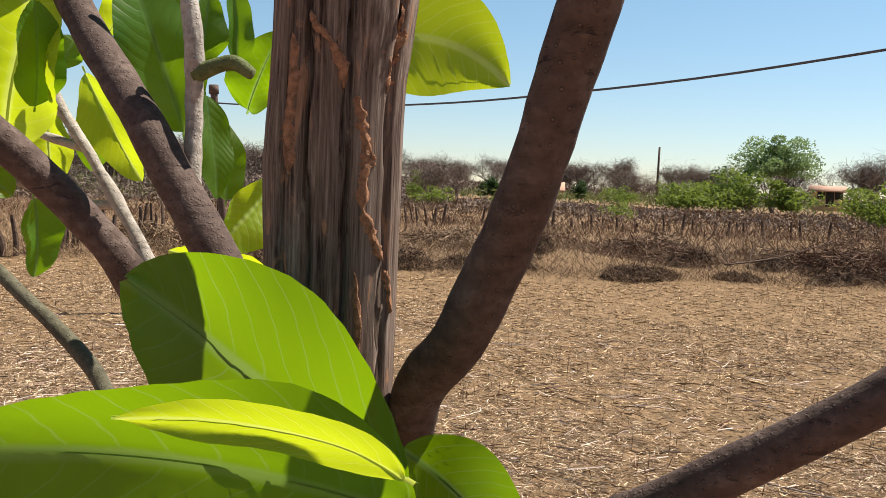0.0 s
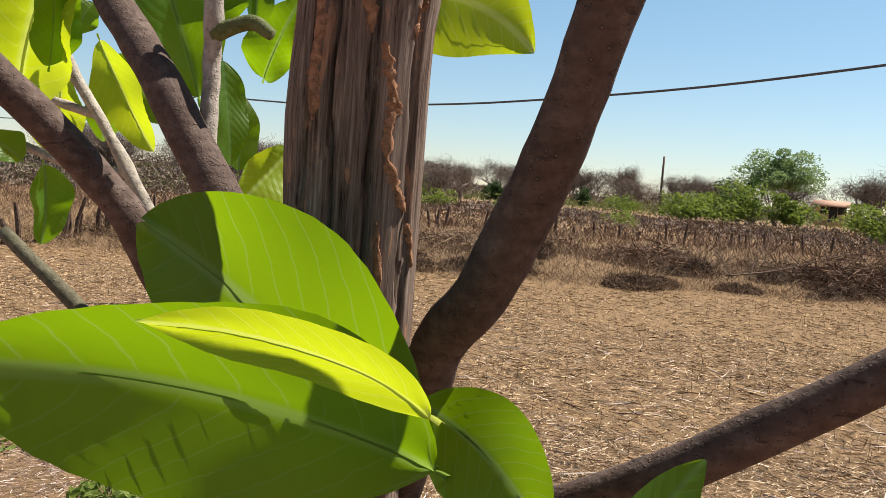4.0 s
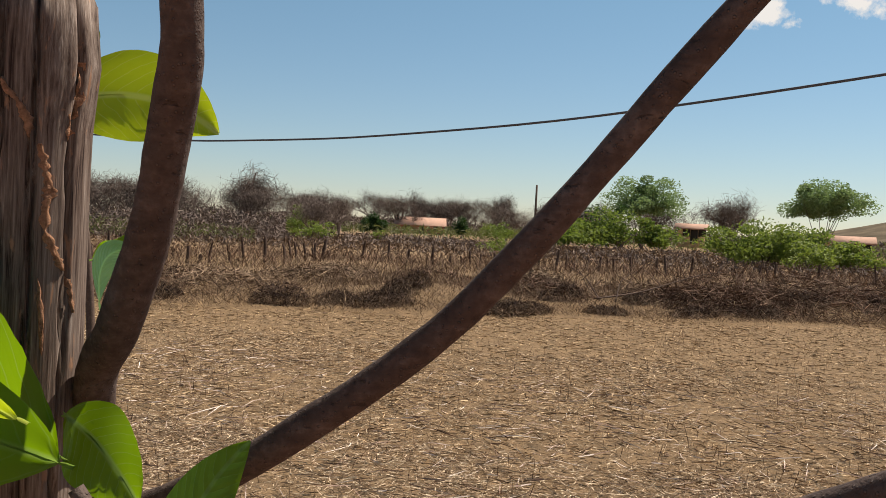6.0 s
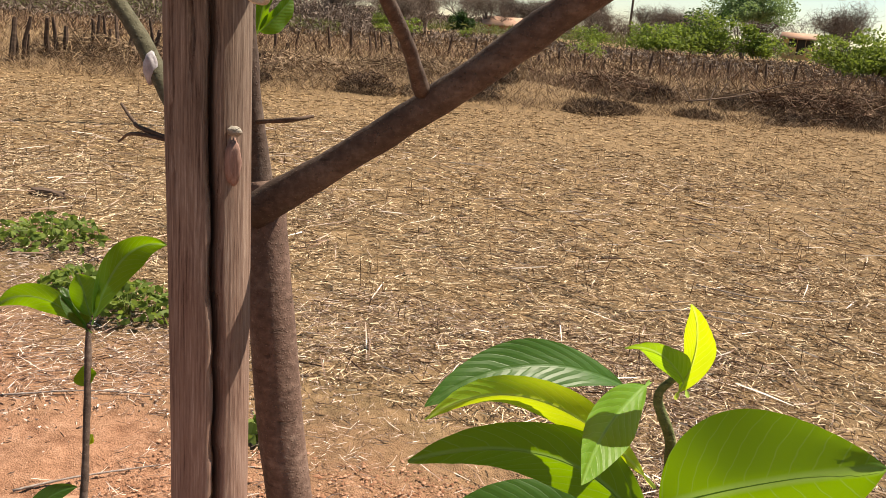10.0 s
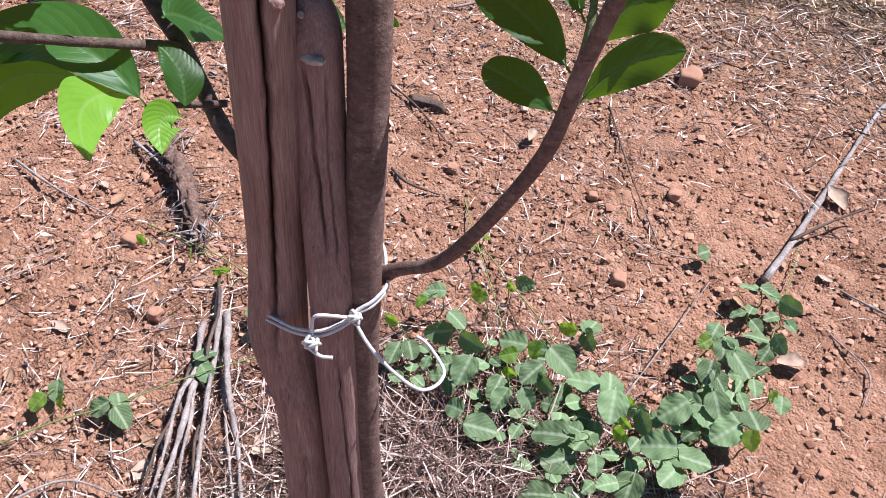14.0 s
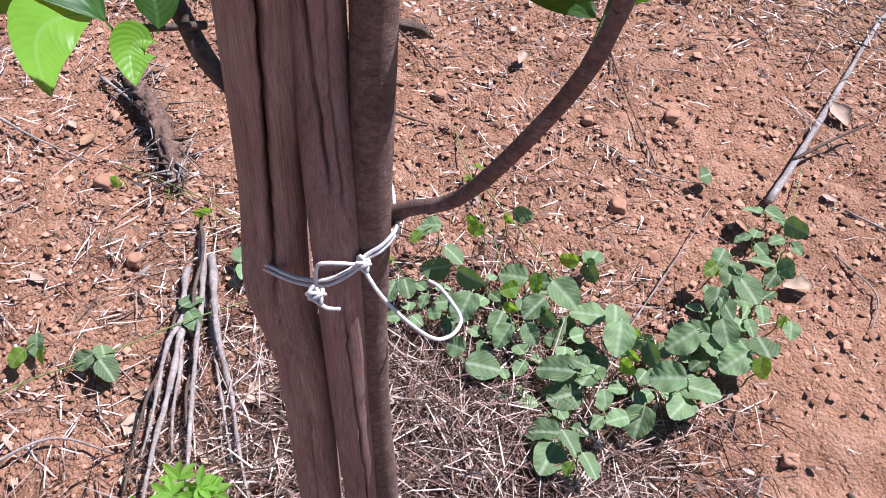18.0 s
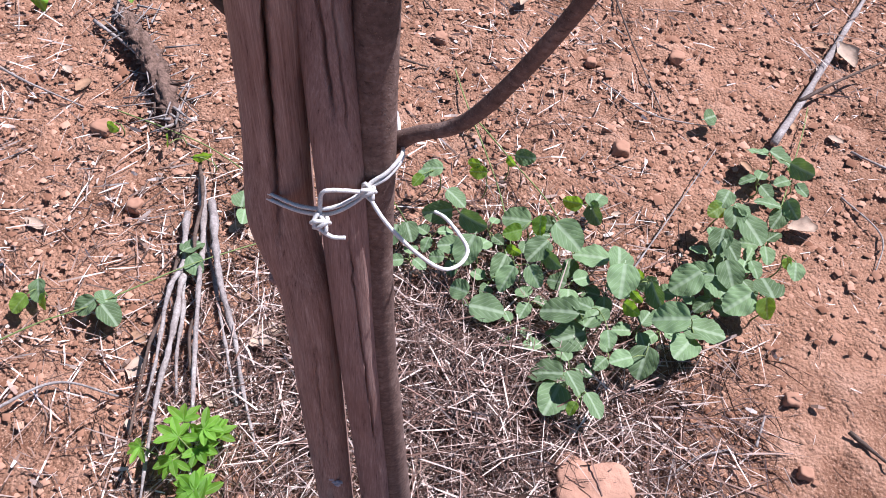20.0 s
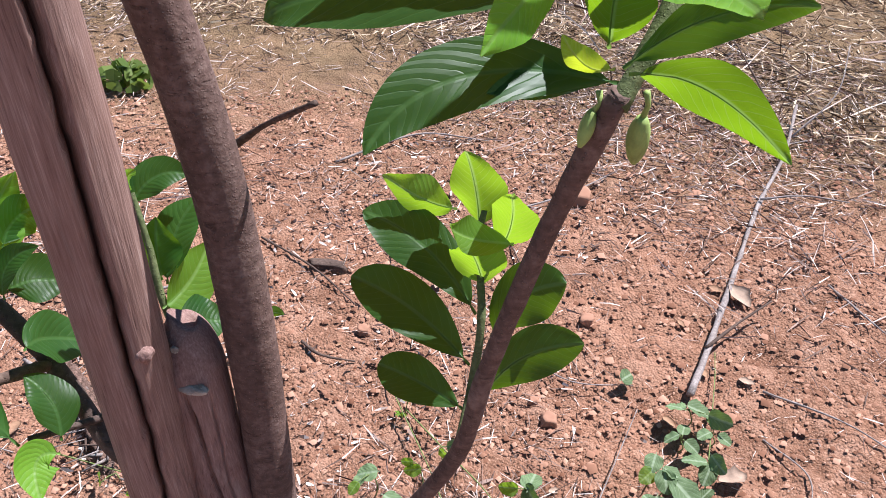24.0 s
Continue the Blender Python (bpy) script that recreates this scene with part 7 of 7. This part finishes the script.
def wood_band(seed, k, d0, d1, h, material, label, a0=48, a1=152):
    """Low scrub filling the distance."""
    r = np.random.default_rng(seed)
    ang = r.uniform(radians(a0), radians(a1), k)
    dist = r.uniform(d0, d1, k)
    x, y = np.cos(ang) * dist, np.sin(ang) * dist
    hh = h * (0.55 + 0.45 * waves(x, y, 0.16, seed)) * r.uniform(0.05, 1, k)
    c = np.stack([x, y, np.maximum(hh, 0.1)], 1)
    tagged(quads_object("far_scrub", blades(c, r.normal(size=(k, 3)) + [0, 0, 0.6], r.uniform(0.004, 0.009, k) * dist, r.uniform(0.0005, 0.0016, k) * dist), material), label, "scrub", kind="stuff")


wood_band(65, 36000, 42, 75, 2.7, TWIGS, "grey leafless thicket under bare trees", 113, 152)
wood_band(66, 13000, 44, 70, 1.8, OLIVE, "olive green thicket under bare trees", 115, 152)
wood_band(61, 34000, 156, 190, 5.0, TWIGS, "grey-brown leafless scrub in the distance")
wood_band(62, 42000, 28, 80, 0.75, BRUSH, "dry brown pasture scrub")
wood_band(63, 12000, 95, 150, 3.0, OLIVE, "scattered green scrub in the distance")
wood_band(64, 20000, 36, 75, 1.1, TWIGS, "grey twiggy scrub")


def box_bm(a, b):
    bm = bmesh.new()
    bmesh.ops.create_cube(bm, size=1)
    a, b = Vector(a), Vector(b)
    for v in bm.verts:
        v.co = Vector(((v.co.x + 0.5) * (b.x - a.x) + a.x, (v.co.y + 0.5) * (b.y - a.y) + a.y, (v.co.z + 0.5) * (b.z - a.z) + a.z))
    bmesh.ops.bevel(bm, geom=list(bm.edges), offset=0.02, segments=1, affect="EDGES")
    return bm


def house(base, turn, w, d, h, rise, wall, roof, label):
    e = thing("house", base, label, "house", "far farmhouses")
    m = pose(*base, 0, 0, turn)

    def put(name, bm, material, parent=e):
        bm.transform(m)
        return part(name, bm, material, parent)

    put("wall", box_bm((-w / 2, 0, -0.5), (w / 2, d, h)), wall)
    bm = bmesh.new()
    o = 0.5
    pts = [(-w / 2 - o, -o, h - 0.12), (w / 2 + o, -o, h - 0.12), (w / 2 + o, d / 2, h + rise), (-w / 2 - o, d / 2, h + rise), (-w / 2 - o, d + o, h - 0.12), (w / 2 + o, d + o, h - 0.12)]
    v = [bm.verts.new(p) for p in pts]
    u = [bm.verts.new((p[0], p[1], p[2] + 0.16)) for p in pts]
    for q in ((0, 1, 2, 3), (3, 2, 5, 4)):
        bm.faces.new([u[i] for i in q])
        bm.faces.new([v[i] for i in q][::-1])
    for i, j in ((0, 1), (1, 2), (2, 5), (5, 4), (4, 3), (3, 0)):
        bm.faces.new((v[i], v[j], u[j], u[i]))
    put("roof", bm, roof)
    bm = bmesh.new()
    for x0 in (-w / 2, w / 2 - 0.05):
        c = [bm.verts.new(p) for p in ((x0, 0, h - 0.02), (x0 + 0.05, 0, h - 0.02), (x0 + 0.05, d / 2, h + rise - 0.05), (x0, d / 2, h + rise - 0.05), (x0, d, h - 0.02), (x0 + 0.05, d, h - 0.02))]
        for q in ((0, 3, 4), (1, 5, 2), (0, 1, 2, 3), (3, 2, 5, 4)):
            bm.faces.new([c[i] for i in q])
    put("gable", bm, wall)
    for k in range(3):
        x0 = -w / 2 + w * (0.18 + 0.3 * k)
        put("door" if k == 1 else "window", box_bm((x0, -0.06, 0.0 if k == 1 else 0.9), (x0 + 0.9, 0.04, 2.0 if k == 1 else 1.8)), DARK)


house((-36.7, 148.1, -0.35), 14, 8.6, 6.5, 1.9, 1.35, BRICK_WALL, ROOF_TILE, "low brick farmhouse with an orange clay-tiled roof")
house((8.2, 109.4, 1.0), -6, 3.2, 5, 1.9, 0.5, PLASTER, ROOF_TILE, "small ochre farmhouse behind bushes")
house((21.3, 87.2, 0.2), -12, 4.0, 4, 1.8, 0.5, PLASTER, ROOF_TILE, "small ochre house with a low tiled roof")
tagged(mesh_ob("utility_pole", tube_bm([Vector((-13.7, 129, 0)), Vector((-13.7, 129, 8.7))], [0.2, 0.15], 10, 0.05, 1), FENCE), "tall thin utility pole on the skyline", "pole")


def far_hill():
    """A long low scrub-covered rise on the skyline."""
    bm = bmesh.new()
    rows = []
    for i in range(80):
        a = radians(158 - i * 1.75)
        top = 2.5 + 13.5 * float(smoothstep(85, 62, np.degrees(a))) + 1.0 * noise.noise(Vector((i * 0.23, 0.7, 0))) + 0.8 * noise.noise(Vector((i * 0.9, 3.7, 0)))
        rows.append([bm.verts.new((math.cos(a) * r, math.sin(a) * r, z)) for r, z in ((200, -0.5), (230, top * 0.45), (262, top), (330, top * 0.9), (480, -2))])
    for a, b in zip(rows, rows[1:]):
        for k in range(4):
            bm.faces.new((a[k], b[k], b[k + 1], a[k + 1]))
    tagged(mesh_ob("hill", bm, HILL), "long low brown hill on the skyline", "hill", kind="structure")


far_hill()


# ---- small clouds ----
def cloud_material():
    n = Nodes("cloud")
    v = n.coord("UV")
    sep = n.add("SeparateXYZ")
    n.put(sep.inputs[0], v)
    dx, dy = n.math("SUBTRACT", sep.outputs[0], 0.5), n.math("SUBTRACT", sep.outputs[1], 0.5)
    rad = n.math("SQRT", n.math("ADD", n.math("MULTIPLY", dx, dx), n.math("MULTIPLY", dy, dy)))
    w = n.coord("Object", (0.012, 0.012, 0.012))
    puff = n.math("SUBTRACT", n.math("ADD", n.math("MULTIPLY", n.noise(w, 1.6, 6, 0.6), 1.1), n.math("MULTIPLY", rad, -2.3)), 0.02)
    fac = n.ramp(puff, [(0.08, (0, 0, 0)), (0.3, (1, 1, 1))])
    em = n.add("Emission")
    em.inputs["Color"].default_value = (1, 1, 1, 1)
    em.inputs["Strength"].default_value = 1.05
    tr = n.add("BsdfTransparent")
    mx = n.add("MixShader")
    n.put(mx.inputs[0], fac)
    n.t.links.new(tr.outputs[0], mx.inputs[1])
    n.t.links.new(em.outputs[0], mx.inputs[2])
    n.t.links.new(mx.outputs[0], n.out.inputs[0])
    return n.m


CLOUD = cloud_material()


def cloud(centre, wide, high, lean):
    bm = bmesh.new()
    uv = bm.loops.layers.uv.new("UVMap")
    m = look(centre, (0, 0, 1.5), lean)
    c = [bm.verts.new(m @ Vector((x * wide, y * high, 0))) for x, y in ((-0.5, -0.5), (0.5, -0.5), (0.5, 0.5), (-0.5, 0.5))]
    f = bm.faces.new(c)
    for l, q in zip(f.loops, ((0, 0), (1, 0), (1, 1), (0, 1))):
        l[uv].uv = q
    ob = mesh_ob("cloud", bm, CLOUD, False)
    ob.visible_shadow = False
    tagged(ob, "small white fair-weather cloud", "cloud", "small clouds", "structure")


cloud((333, 2399, 619), 430, 200, 12)
cloud((539, 2350, 663), 470, 240, 25)
cloud((-1325, 2002, 705), 230, 150, 0)
cloud((241, 2421, 574), 90, 40, 0)
cloud((735, 2298, 670), 160, 80, 0)
